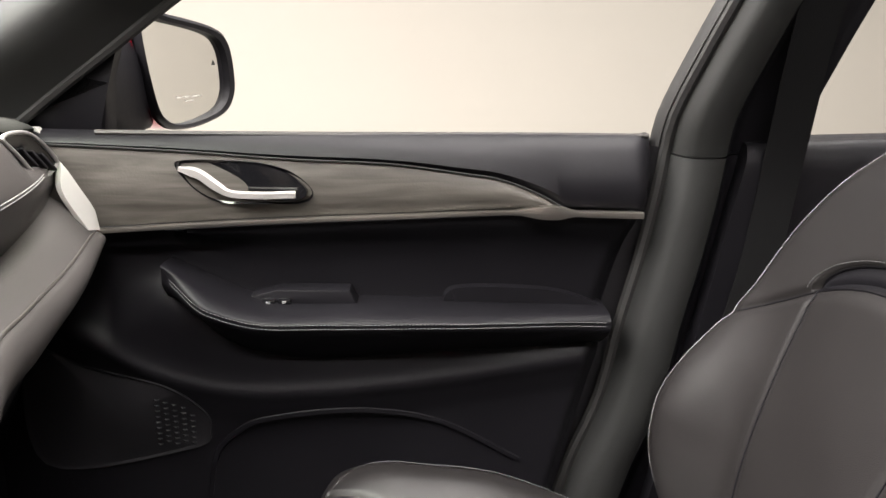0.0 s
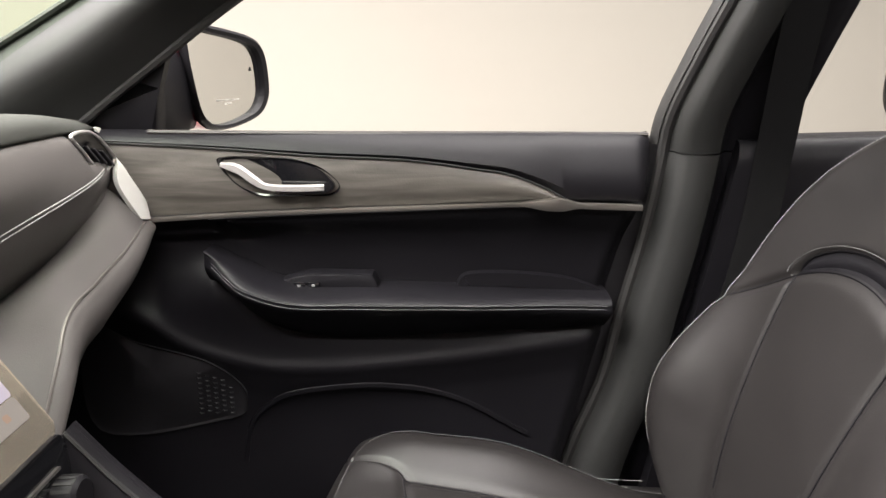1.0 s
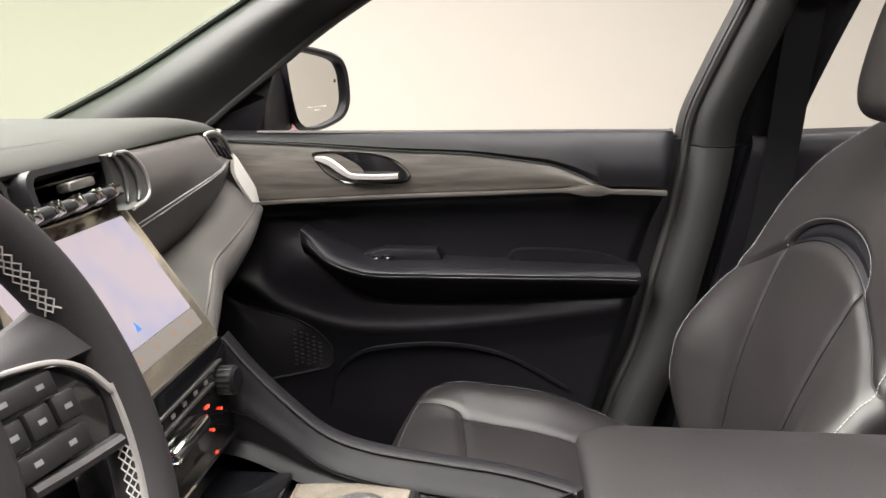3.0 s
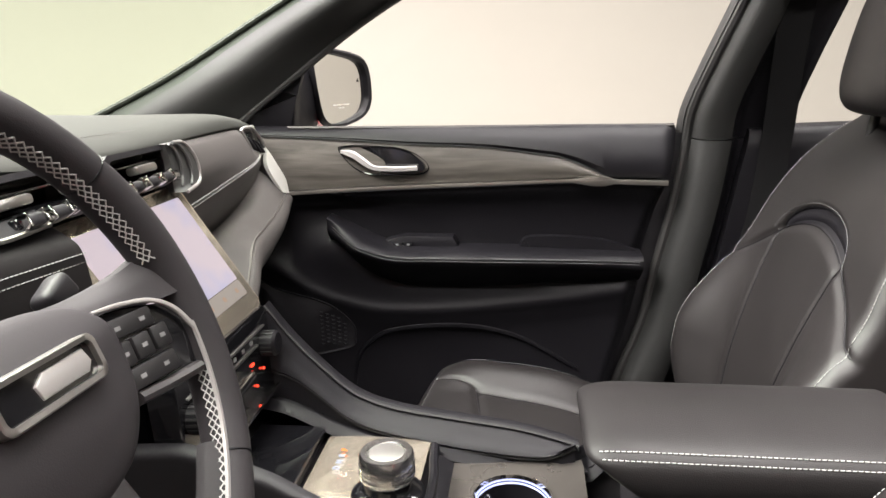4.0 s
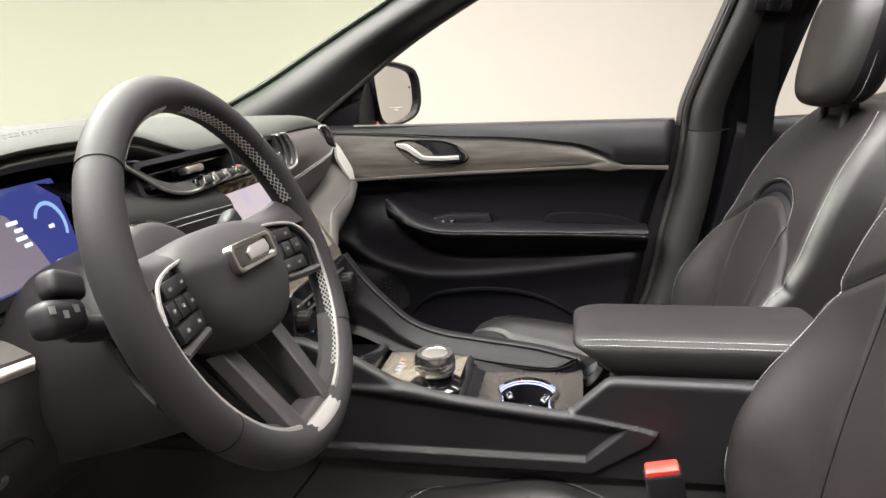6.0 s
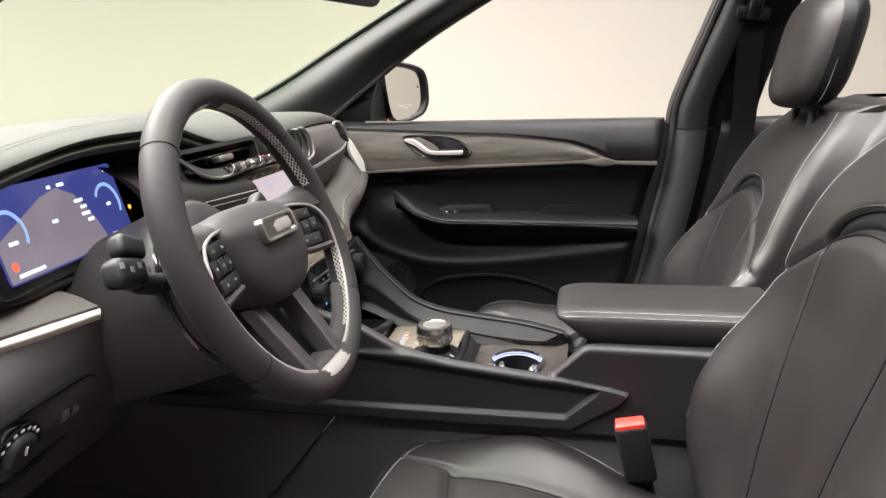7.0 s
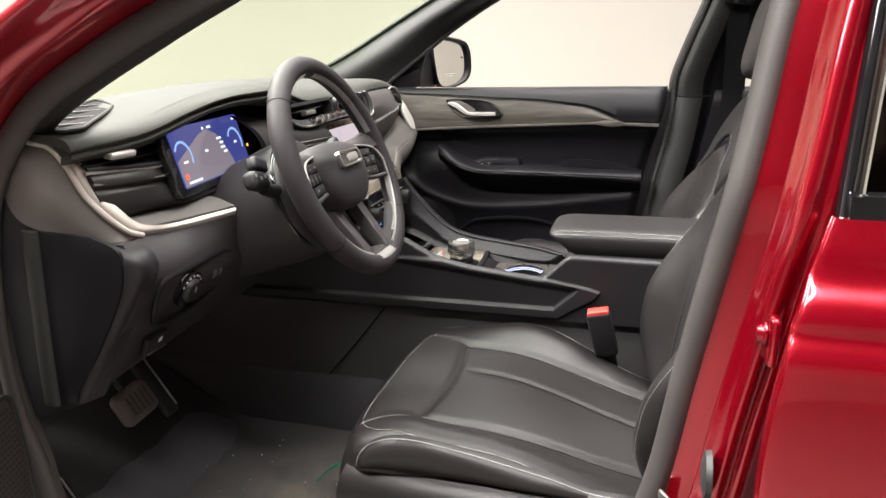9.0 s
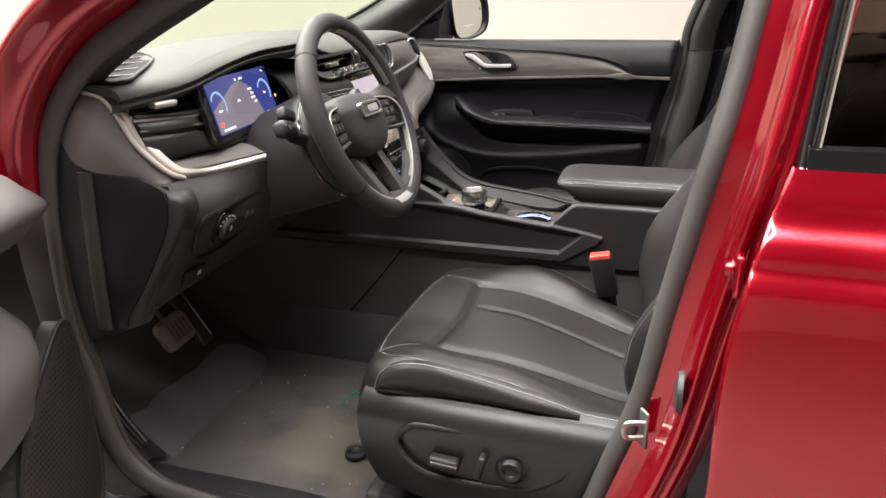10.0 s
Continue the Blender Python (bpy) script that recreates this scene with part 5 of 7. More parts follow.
part("end_cap", loft([[(-0.61, -0.425, 1.15), (-0.55, -0.418, 1.1), (-0.47, -0.405, 1.08), (-0.44, -0.385, 1.075)], [(-0.62, -0.425, 1.06), (-0.53, -0.421, 1.06), (-0.422, -0.413, 1.06), (-0.406, -0.385, 1.06)], [(-0.63, -0.425, 1.03), (-0.53, -0.421, 1.03), (-0.42, -0.414, 1.03), (-0.4, -0.385, 1.028)], [(-0.63, -0.425, 0.98), (-0.54, -0.42, 0.98), (-0.448, -0.414, 0.98), (-0.43, -0.385, 0.98)], [(-0.63, -0.425, 0.9), (-0.57, -0.42, 0.9), (-0.502, -0.414, 0.9), (-0.48, -0.387, 0.9)], [(-0.625, -0.42, 0.795), (-0.59, -0.415, 0.805), (-0.55, -0.41, 0.82), (-0.52, -0.39, 0.83)]], 24, 40, 0.02, into=(-0.4, 1, 0)), PLASTIC, dash, "dark grey lower end cap")
cj = crv([(-0.47, -0.418, 1.09), (-0.432, -0.418, 1.075), (-0.424, -0.418, 1.058), (-0.43, -0.418, 1.018), (-0.46, -0.4185, 0.962), (-0.5, -0.4185, 0.9), (-0.537, -0.417, 0.85), (-0.547, -0.416, 0.828)], 24)
cl = crv([(-0.546, -0.4255, 1.096), (-0.552, -0.4265, 1.02), (-0.56, -0.427, 0.92), (-0.571, -0.422, 0.825)], 24)
part("end_panel", loft([cl, [p.lerp(q, 0.5) + Vector((0, -0.003, 0)) for p, q in zip(cl, cj)], cj], 24, 14, 0.006, into=(0, 1, 0)), SOFT, dash, "black fuse cover panel in the end cap")
part("end_ridge", sweep([p + Vector((-0.015, 0.001, 0)) for p in cl], ring(0.014, 12, 0.008), up=(0, 1, 0)), PILLAR, dash, "soft upright ridge beside the fuse cover")
rimk = crv([(-0.405, -0.37, 1.01), (-0.398, -0.32, 1.018), (-0.398, -0.22, 1.018), (-0.402, -0.2, 0.995), (-0.425, -0.21, 0.96), (-0.44, -0.27, 0.935), (-0.443, -0.34, 0.935), (-0.43, -0.37, 0.955)], 60, True)
part("switch_surround", sweep([p + Vector((0.003, 0, 0)) for p in rimk], ring(0.004, 6), up=(1, 0, 0.5), closed=True), SOFT, dash, "moulded frame round the headlamp switch")
kf = face((-0.408, -0.306, 0.98), (0, 1, 0), (0.4, 0, 1))
part("switch_plate", turned([(0.03, -0.006), (0.03, 0.003), (0.027, 0.004)], kf, 36), GLOSSY, dash)
knob = part("headlamp_knob", turned([(0.02, 0.0), (0.0195, 0.007), (0.018, 0.0085), (0.017, 0.0105), (0.0145, 0.0115)], kf, 32), PLASTIC, dash, "black headlamp knob")
part("pointer", rbox(kf @ pose(0, 0.005, 0.0118), 0.0024, 0.009, 0.001, 0), LABELINK, knob)
for k in range(7):
    a = radians(30 + 20 * k)
    part("switch_mark", rbox(kf @ pose(0.0245 * math.cos(a), 0.0245 * math.sin(a), 0.0042), 0.0035, 0.003, 0.001, 0), LABELINK, dash)
for k in range(2):
    part("dimmer_wheel", turned([(0.013, -0.004), (0.0135, 0.0), (0.013, 0.004)], face((-0.41, -0.248 + 0.014 * k, 0.99), (0.4, 0, 1), (1, 0, -0.4)), 24), SATIN, dash, "ribbed dimmer wheel")
bf = face((-0.472, -0.322, 0.893), (0, 1, 0), (0.45, 0, 1))
ps = part("parking_brake_switch", rbox(bf @ pose(0, 0, 0), 0.05, 0.035, 0.012, 0.004), PLASTIC, dash, "black parking brake switch")
part("symbol", rbox(bf @ pose(0.004, 0.008, 0.0065), 0.008, 0.008, 0.001, 0), LABELINK, ps)
part("switch_lip", rbox(bf @ pose(0, -0.01, 0.007), 0.044, 0.003, 0.003, 0.001), SATIN, ps)
gro = [(p.x, p.y) for p in crv([(-0.505, -0.405, 0), (-0.56, -0.345, 0), (-0.6, -0.275, 0), (-0.612, -0.21, 0), (-0.57, -0.228, 0), (-0.535, -0.262, 0), (-0.495, -0.35, 0), (-0.482, -0.387, 0)], 48, True)]
gz = lambda y, d=0.0: 1.2275 + 0.12 * (y + 0.42) + d
gg = part("defrost_grille", ([(x, y, gz(y)) for x, y in gro] + [(x, y, gz(y, -0.02)) for x, y in gro], [tuple(range(48)), tuple(range(48, 96))] + [(k, (k + 1) % 48, 48 + (k + 1) % 48, 48 + k) for k in range(48)]), BELT, dash, "side defroster grille on the dash top")
part("grille_rim", sweep([(x, y, gz(y, 0.001)) for x, y in gro], ring(0.0024, 6), closed=True), DASHTOP, gg)
for k in range(4):
    c = Vector((-0.517, -0.37, 0)).lerp(Vector((-0.585, -0.25, 0)), k / 3)
    part("grille_bar", rbox(Matrix.Translation((c.x, c.y, gz(c.y, 0.0012))) @ Matrix.Rotation(radians(62), 4, "Z"), 0.056, 0.0035, 0.003, 0.0008), DASHPAD, gg)
clu = thing("instrument_display", (-0.46, -0.12, 1.1), "digital instrument display lit blue", "screen")
km = face((-0.45, -0.145, 1.168), (-0.1, 1, 0), (-0.25, 0, 1))
ORANGE_ = glow("amber_indicator", (1.0, 0.3, 0.03), 3.0)
BLUE = glow("blue_display", (0.055, 0.066, 0.28), 0.85)
part("bezel", prism(rounded(0.26, 0.116, 0.012), km @ pose(0, 0, -0.012), 0.012, 0.003), GLOSSY, clu)
part("display", prism(rounded(0.226, 0.094, 0.005), km @ pose(0, 0, 0.001), 0.002), BLUE, clu, "blue dial display")

LIGHTGLOW = glow("dial_white", (0.8, 0.88, 1.0), 1.2)
part("grey_shape", prism([(-0.112, -0.045), (0.062, -0.045), (0.05, -0.012), (0.026, 0.022), (0.0, 0.034), (-0.03, 0.028), (-0.112, -0.005)], km @ pose(0, 0, 0.0031), 0.0004), glow("grey_panel", (0.26, 0.22, 0.27), 0.85), clu, "grey road shape on the display")
for cx in (-0.09, 0.083):
    arc = [km @ Vector((cx + 0.022 * math.cos(radians(q)), 0.0 + 0.024 * math.sin(radians(q)), 0.0035)) for q in range(-30, 151, 9)]
    part("dial_arc", sweep(arc, ring(0.0022, 4, 0.0012), up=(1, 0, 0)), glow("dial_blue", (0.35, 0.55, 0.95), 0.9), clu, "light blue dial arc")
for x, y, w in ((-0.01, 0.036, 0.006), (0.01, 0.036, 0.012), (0.1, 0.04, 0.01), (0.03, 0.014, 0.016), (0.035, 0.006, 0.012), (0.035, -0.002, 0.016), (0.04, -0.01, 0.012), (0.083, 0.0, 0.008), (-0.02, 0.0, 0.01), (-0.09, -0.008, 0.014), (0.09, -0.036, 0.04), (-0.08, -0.04, 0.04)):
    part("display_text", prism(rounded(w, 0.004, 0.001), km @ pose(x, y, 0.003), 0.0006), LIGHTGLOW, clu)
part("warning_light", prism(rounded(0.008, 0.008, 0.003), km @ pose(-0.1, -0.03, 0.003), 0.0008), REDLED, clu, "red warning light")
part("side_indicator", prism(rounded(0.005, 0.005, 0.002), km @ pose(0.123, -0.012, 0.003), 0.0008), ORANGE_, clu, "small orange indicator")

# ---- centre console ----
con = thing("centre_console", (0.05, YC, 0.45), "black centre console with rotary shifter and cup holders", "centre console")
SIDETOP = ((-0.62, 0.86), (-0.4, 0.95), (-0.3, 0.96), (-0.216, 0.936), (-0.165, 0.898), (-0.082, 0.872), (0.06, 0.868), (0.082, 0.872), (0.117, 0.911), (0.135, 0.918), (0.3, 0.92), (0.6, 0.9))
CREASE = ((-0.62, 0.78), (-0.245, 0.812), (0.05, 0.814), (0.075, 0.818), (0.12, 0.848), (0.175, 0.854), (0.6, 0.84))


def seg(pts, x):
    return float(np.interp(x, [p[0] for p in pts], [p[1] for p in pts]))


def driver_side(x, w):
    """Driver's side of the console: rail, arrow-shaped moulding with a sunk field, and the bin behind it."""
    zt = 0.25 * sum(seg(((-0.62, 0.87), (-0.4, 0.955), (-0.3, 0.962), (-0.22, 0.935), (-0.163, 0.904), (-0.085, 0.888), (0.005, 0.878), (0.064, 0.872), (0.114, 0.9205), (0.27, 0.919), (0.6, 0.905)), x + d) for d in (-0.006, -0.002, 0.002, 0.006))
    z = 0.784 + (zt - 0.784) * w
    lo = seg(((-0.62, 0.786), (0.095, 0.789), (0.166, 0.834), (0.177, 0.851)), x)
    hi = seg(((0.055, 0.9), (0.064, 0.872), (0.15, 0.858), (0.177, 0.851)), x)
    inside = step(-0.002, 0.003, min(z - lo, hi - z)) if x < 0.177 else 0.0
    lo2 = seg(((-0.62, 0.806), (0.086, 0.806), (0.137, 0.853)), x)
    hi2 = seg(((-0.62, 0.935), (-0.2, 0.894), (0.02, 0.868), (0.132, 0.858)), x)
    sunk = step(0.0, 0.007, z - lo2) * step(-0.002, 0.016, hi2 - z) if x < 0.137 else 0.0
    y = 0.1595 - 0.0055 * inside + 0.0085 * sunk * inside
    edge = max(0.009 - (zt - z), 0) / 0.009
    y += 0.009 * (1 - math.sqrt(max(1 - edge * edge, 0)))
    return (x, y, z)


for s in (-1, 1):
    y = 0.285 + s * 0.132
    rows = []
    for i in range(100):
        x = -0.62 + i / 99 * 1.2
        zt, zc = at(SIDETOP, x), at(CREASE, x)
        if s > 0:
            zt = min(zt, at(((-0.62, 0.86), (-0.3, 0.9), (-0.2, 0.86), (-0.1, 0.845), (0.06, 0.822), (0.1, 0.826), (0.14, 0.9), (0.6, 0.9)), x))
        rows.append([(x, y - s * 0.03, zt - 0.012), (x, y - s * 0.02, zt - 0.001), (x, y - s * 0.008, zt), (x, y - s * 0.001, zt - 0.008), (x, y + s * 0.003, (zt + zc) / 2), (x, y + s * 0.004, zc + 0.012), (x, y - s * 0.001, zc), (x, y - s * 0.018, zc - 0.007), (x, y - s * 0.02, zc - 0.02), (x, y - s * 0.012, 0.74), (x, y + s * 0.008, 0.617)])
    if s > 0:
        part("tunnel_panel", grid([r[8:] for r in rows], 0.006, into=(0, -s, 0)), TUNNEL, con, "matte charcoal tunnel panel, lightened to look lit")
        part("side", grid([r[:9] for r in rows], 0.006, into=(0, -s, 0)), SOFT, con, "black console side")
    else:
        part("tunnel_panel", grid([[(x, 0.166, 0.79), (x, 0.171, 0.782), (x, 0.167, 0.74), (x, 0.146, 0.617)] for x in [-0.98 + 0.03 * k for k in range(53)]], 0.006, into=(0, 1, 0)), TUNNEL, con, "matte charcoal tunnel panel, lightened to look lit")
        part("side", grid([[driver_side(x, k / 59) for k in range(60)] for x in [-0.62 + 0.007 * i for i in range(95)] + [0.045 + 0.0012 * i for i in range(120)] + [0.19 + 0.013 * i for i in range(31)]], 0.006, into=(0, 1, 0)), PLASTIC, con, "black console side with an arrow-shaped moulding")
    part("carpet_side", grid([[(x, y + s * 0.0, 0.622), (x, y + s * 0.018, 0.6), (x, y + s * 0.03, 0.45)] for x in (-0.95, -0.5, 0.0, 0.6)], 0.01, into=(0, -s, 0)), CARPET, con, "carpeted tunnel side")
part("panel_joint", sweep([(-0.277, 0.1665, 0.78), (-0.34, 0.1585, 0.7), (-0.409, 0.143, 0.618)], ring(0.0016, 6), up=(0, 1, 0)), GLOSSY, con, "narrow dark panel joint")
part("tunnel", rbox(pose(-0.72, 0.29, 0.66), 0.4, 0.2, 0.3, 0.03, 3), CARPET, con)
# deck, storage well and shifter
part("deck", grid([[(x, 0.285 + 0.108 * k / 6, at(((-0.33, 0.87), (-0.235, 0.845), (-0.09, 0.835), (-0.07, 0.824)), x)) for k in range(-6, 7)] for x in [-0.33 + 0.258 * i / 30 for i in range(31)]], 0.03, into=(0, 0, -1)), SOFT, con, "black console deck")
part("storage_well", rbox(pose(-0.275, 0.285, 0.862), 0.085, 0.2, 0.012, 0.003), GLOSSY, con, "dark storage well floor")
rail = crv([(-0.31, 0.412, 1.012), (-0.281, 0.418, 0.969), (-0.241, 0.42, 0.926), (-0.201, 0.42, 0.893), (-0.151, 0.42, 0.875), (-0.077, 0.418, 0.865), (0.003, 0.415, 0.856), (0.06, 0.408, 0.846), (0.08, 0.402, 0.842)], 60)
low = crv([(-0.311, 0.4, 0.937), (-0.277, 0.4, 0.925), (-0.245, 0.4, 0.902), (-0.206, 0.398, 0.872), (-0.165, 0.396, 0.857), (-0.076, 0.394, 0.841), (0.004, 0.392, 0.833), (0.043, 0.392, 0.834), (0.075, 0.39, 0.85)], 50)
lw = [low[int(k * 49 / 59)] for k in range(60)]
part("rail", grid([crv([p + Vector((0, 0.022, -0.03)), p + Vector((0, 0.016, 0.0)), p + Vector((0, 0.006, 0.003)), p + Vector((0, -0.004, -0.002)), p.lerp(q, 0.5) + Vector((0, -0.004, 0)), q + Vector((0, -0.004, 0.003)), q + Vector((0, 0.004, -0.002))], 20) for p, q in zip(rail, lw)], 0.004, into=(0, 1, 0)), SOFT, con, "satin black console rail")
part("rail_edge", sweep([p + Vector((0, -0.001, 0.0025)) for p in rail], ring(0.0026, 6, 0.0016)), PILLAR, con, "narrow paler edge of the console rail")
part("rail_wall", grid([[q + Vector((0, 0.004, 0.0)), q + Vector((0, 0.0, -0.012)), q + Vector((0, -0.004, -0.05))] for q in low], 0.004, into=(0, 1, 0)), SOFT, con, "black inner wall under the rail")
part("rail_seam", sweep([q + Vector((0, -0.001, -0.002)) for q in low], ring(0.0013, 6)), PILLAR, con)
part("deck_lip", sweep(crv([(-0.104, 0.385, 0.845), (-0.07, 0.388, 0.824), (-0.03, 0.388, 0.812), (0.09, 0.386, 0.818)], 20), ring(0.003, 6)), SOFT, con)
for s in (1, -1):
    part("deck_rib", sweep(crv([(-0.095, 0.376, 0.85), (-0.09, 0.33, 0.86), (-0.085, 0.285, 0.861), (-0.085, 0.2, 0.86)], 16) if s > 0 else crv([(-0.24, 0.39, 0.856), (-0.236, 0.285, 0.858), (-0.236, 0.19, 0.857)], 12), ring(0.0055, 8, 0.007), up=(0, 0, 1)), SOFT, con, "raised rib beside the shifter")
plate = part("shifter_plate", prism(rounded(0.125, 0.205, 0.004), pose(-0.165, 0.29, 0.846, 0, 3.5, 0), 0.006, 0.002), TANGLOSS, con, "glossy shifter plate with the reflected tan in its colour")
ORANGE = glow("orange_letter", (1.0, 0.25, 0.04), 2.0)
WHITEGLOW = glow("white_letter", (0.8, 0.85, 1.0), 1.0)


def letter(ch, m, size, mat, parent, name="letter"):
    cu = bpy.data.curves.new(name, "FONT")
    cu.body, cu.size, cu.align_x, cu.align_y, cu.extrude = ch, size, "CENTER", "CENTER", 0.0004
    tmp = bpy.data.objects.new("tmp_text", cu)
    me = bpy.data.meshes.new_from_object(tmp)
    bpy.data.objects.remove(tmp)
    me.transform(m)
    bm = bmesh.new()
    bm.from_mesh(me)
    return part(name, bm, mat, parent, smooth=False)


for k, ch in enumerate("PRND"):
    letter(ch, pose(-0.2 + 0.0 * k, 0.35 - 0.013 * k, 0.8565, 0, 3.5, 90), 0.011, ORANGE if ch == "P" else WHITEGLOW, plate)
for k in range(2):
    part("mode_button", rbox(pose(-0.185 + 0.02 * k, 0.225, 0.8545, 0, 3.5, 0), 0.012, 0.03, 0.004, 0.001), GLOSSY, plate)
km_ = pose(-0.132, 0.27, 0.852)
part("knob_collar", turned([(0.04, 0), (0.04, 0.004), (0.034, 0.008), (0.027, 0.009), (0.025, 0.025)], km_, 48), GLOSSY, con, "glossy black shifter collar")
kb = part("shifter_knob", turned([(0.024, 0.02), (0.0285, 0.023), (0.0295, 0.026), (0.0295, 0.05), (0.0275, 0.0535), (0.021, 0.0535), (0.0195, 0.0515)], km_, 64), KNOBMETAL, con, "knurled chrome rotary shifter")
part("knob_cap", turned([(0.0195, 0.0505), (0.0185, 0.0525), (0.012, 0.053)], km_, 40), SATIN, kb)
geos = []
for k in range(72):
    a = 2 * math.pi * k / 72
    for h in (0.029, 0.0345, 0.04):
        c = km_ @ Vector((0.0296 * math.cos(a), 0.0296 * math.sin(a), h))
        t_, o_ = Vector((-math.sin(a), math.cos(a), 0)) * 0.0011, Vector((math.cos(a), math.sin(a), 0)) * 0.0009
        z_ = Vector((0, 0, 0.0022))
        geos.append(([c - t_, c + z_, c + t_, c - z_, c + o_], [(0, 1, 4), (1, 2, 4), (2, 3, 4), (3, 0, 4)]))
tagged(part("knurling", join(*geos), KNOBMETAL, kb, smooth=False), kind="stuff")
# double cup holder: two overlapping wells with a bright rim
cupo = []
for k in range(72):
    a = 2 * math.pi * k / 72
    cy = 0.043 if math.sin(a) > 0 else -0.043
    cupo.append(Vector((0.001 + (0.047 - 0.012 * math.exp(-(math.sin(a) / 0.25) ** 2)) * math.cos(a), 0.272 + 0.032 * math.sin(a) + cy * abs(math.sin(a)) ** 0.6, 0.0)))


def cup(k, z):
    return [Vector((0.001 + (p.x - 0.001) * k, 0.272 + (p.y - 0.272) * k, z)) for p in cupo]


v, f = grid([cup(1.07, 0.825), cup(1.05, 0.834), cup(1.0, 0.836), cup(0.96, 0.829)], wrap=True)
cr_ = part("cup_rim", (v, f), CHROME, con, "bright chrome cup holder rim")
v, f = grid([cup(0.96, 0.832), cup(0.95, 0.827), cup(0.94, 0.8265)], wrap=True)
part("light_ring", (v, f), glow("cool_light_ring", (0.55, 0.6, 1.0), 1.6), cr_, "cool white light ring")
v, f = grid([cup(0.955, 0.83), cup(0.93, 0.81), cup(0.88, 0.755), cup(0.8, 0.75)], wrap=True)
f.append(tuple(range(216, 288)))
part("cup_well", (v, f), SOFT, con, "dark deep cup holder well")
plate_o = []
for p in cupo:
    d = Vector((p.x - 0.001, p.y - 0.272, 0))
    k = min((0.083 if d.x > 0 else 0.073) / max(abs(d.x), 1e-6), (0.121 if d.y > 0 else 0.095) / max(abs(d.y), 1e-6))
    q = Vector((0.001 + d.x * k, 0.272 + d.y * k, 0))
    plate_o.append(Vector((q.x, q.y, 0.826 + 0.006 * step(0.06, 0.085, q.x))))
v, f = grid([[p + Vector((0, 0, -0.004)) for p in plate_o], plate_o, cup(1.12, 0.8265), cup(1.04, 0.826), cup(1.0, 0.82)], wrap=True)
part("cup_plate", (v, f), CUPDECK, con, "satin reflecting plate round the cup holders")
for x, y, a in ((-0.03, 0.325, 20), (0.03, 0.318, -30), (0.0, 0.285, 90), (-0.028, 0.225, 40), (0.028, 0.22, 140)):
    part("cup_finger", rbox(pose(x, y, 0.805, 20, 0, a), 0.016, 0.022, 0.03, 0.005, 3), GLOSSY, con, "glossy black cup holder finger")
part("cup_divider", rbox(pose(0.0, 0.265, 0.785), 0.03, 0.018, 0.06, 0.006, 3), PLASTIC, con, "dark divider between the cup wells")
# armrest lid
lidrows = []
LIDPROF = ((0.215, 0.906), (0.196, 0.908), (0.184, 0.914), (0.1775, 0.928), (0.1775, 0.944), (0.183, 0.9565), (0.2, 0.966), (0.235, 0.971), (0.275, 0.972), (0.315, 0.968), (0.345, 0.96), (0.366, 0.944), (0.372, 0.925), (0.36, 0.91))
for i in range(48):
    q = min(i / 13, 1) * math.pi / 2
    x = 0.069 + 0.05 * (1 - math.cos(q)) + 0.26 * max(i - 13, 0) / 34
    row = []
    for y, z in LIDPROF:
        lean = 0.036 * max(0.962 - z, 0) / 0.05 * (1 - step(0.07, 0.3, x))
        row.append((x + lean, 0.272 + (y - 0.272) * (1 - 0.2 * (1 - math.sin(q) ** 0.8)), 0.945 + (z - 0.945) * (1 - 0.72 * (1 - math.sin(q) ** 0.8))))
    lidrows.append(row)
v, f = grid([crv(r, 52) for r in lidrows])
f += [tuple(range(52)), tuple(range(47 * 52, 48 * 52))]
lid = part("armrest_lid", (v, f), LIDLEATHER, con, "stitched leather armrest lid")
for col_ in (20, 22):
    part("stitching", stitches([crv(r, 52)[col_] + Vector((0, -0.0006, 0.0005)) for r in lidrows[6:]], (0, -1, 0.5)), THREAD, lid, "double grey stitching")
part("lid_latch", rbox(pose(0.108, 0.255, 0.912, 0, 30, 0), 0.012, 0.05, 0.012, 0.004), PLASTIC, lid, "black latch under the lid")
part("bin", rbox(pose(0.29, 0.27, 0.86), 0.33, 0.2, 0.12, 0.01), PLASTIC, con, "black storage bin under the lid")


# ---- front seats ----
BACKW = ((0, 0.2), (0.15, 0.238), (0.38, 0.256), (0.5, 0.25), (0.62, 0.238), (0.8, 0.213), (0.93, 0.178), (1.0, 0.14))


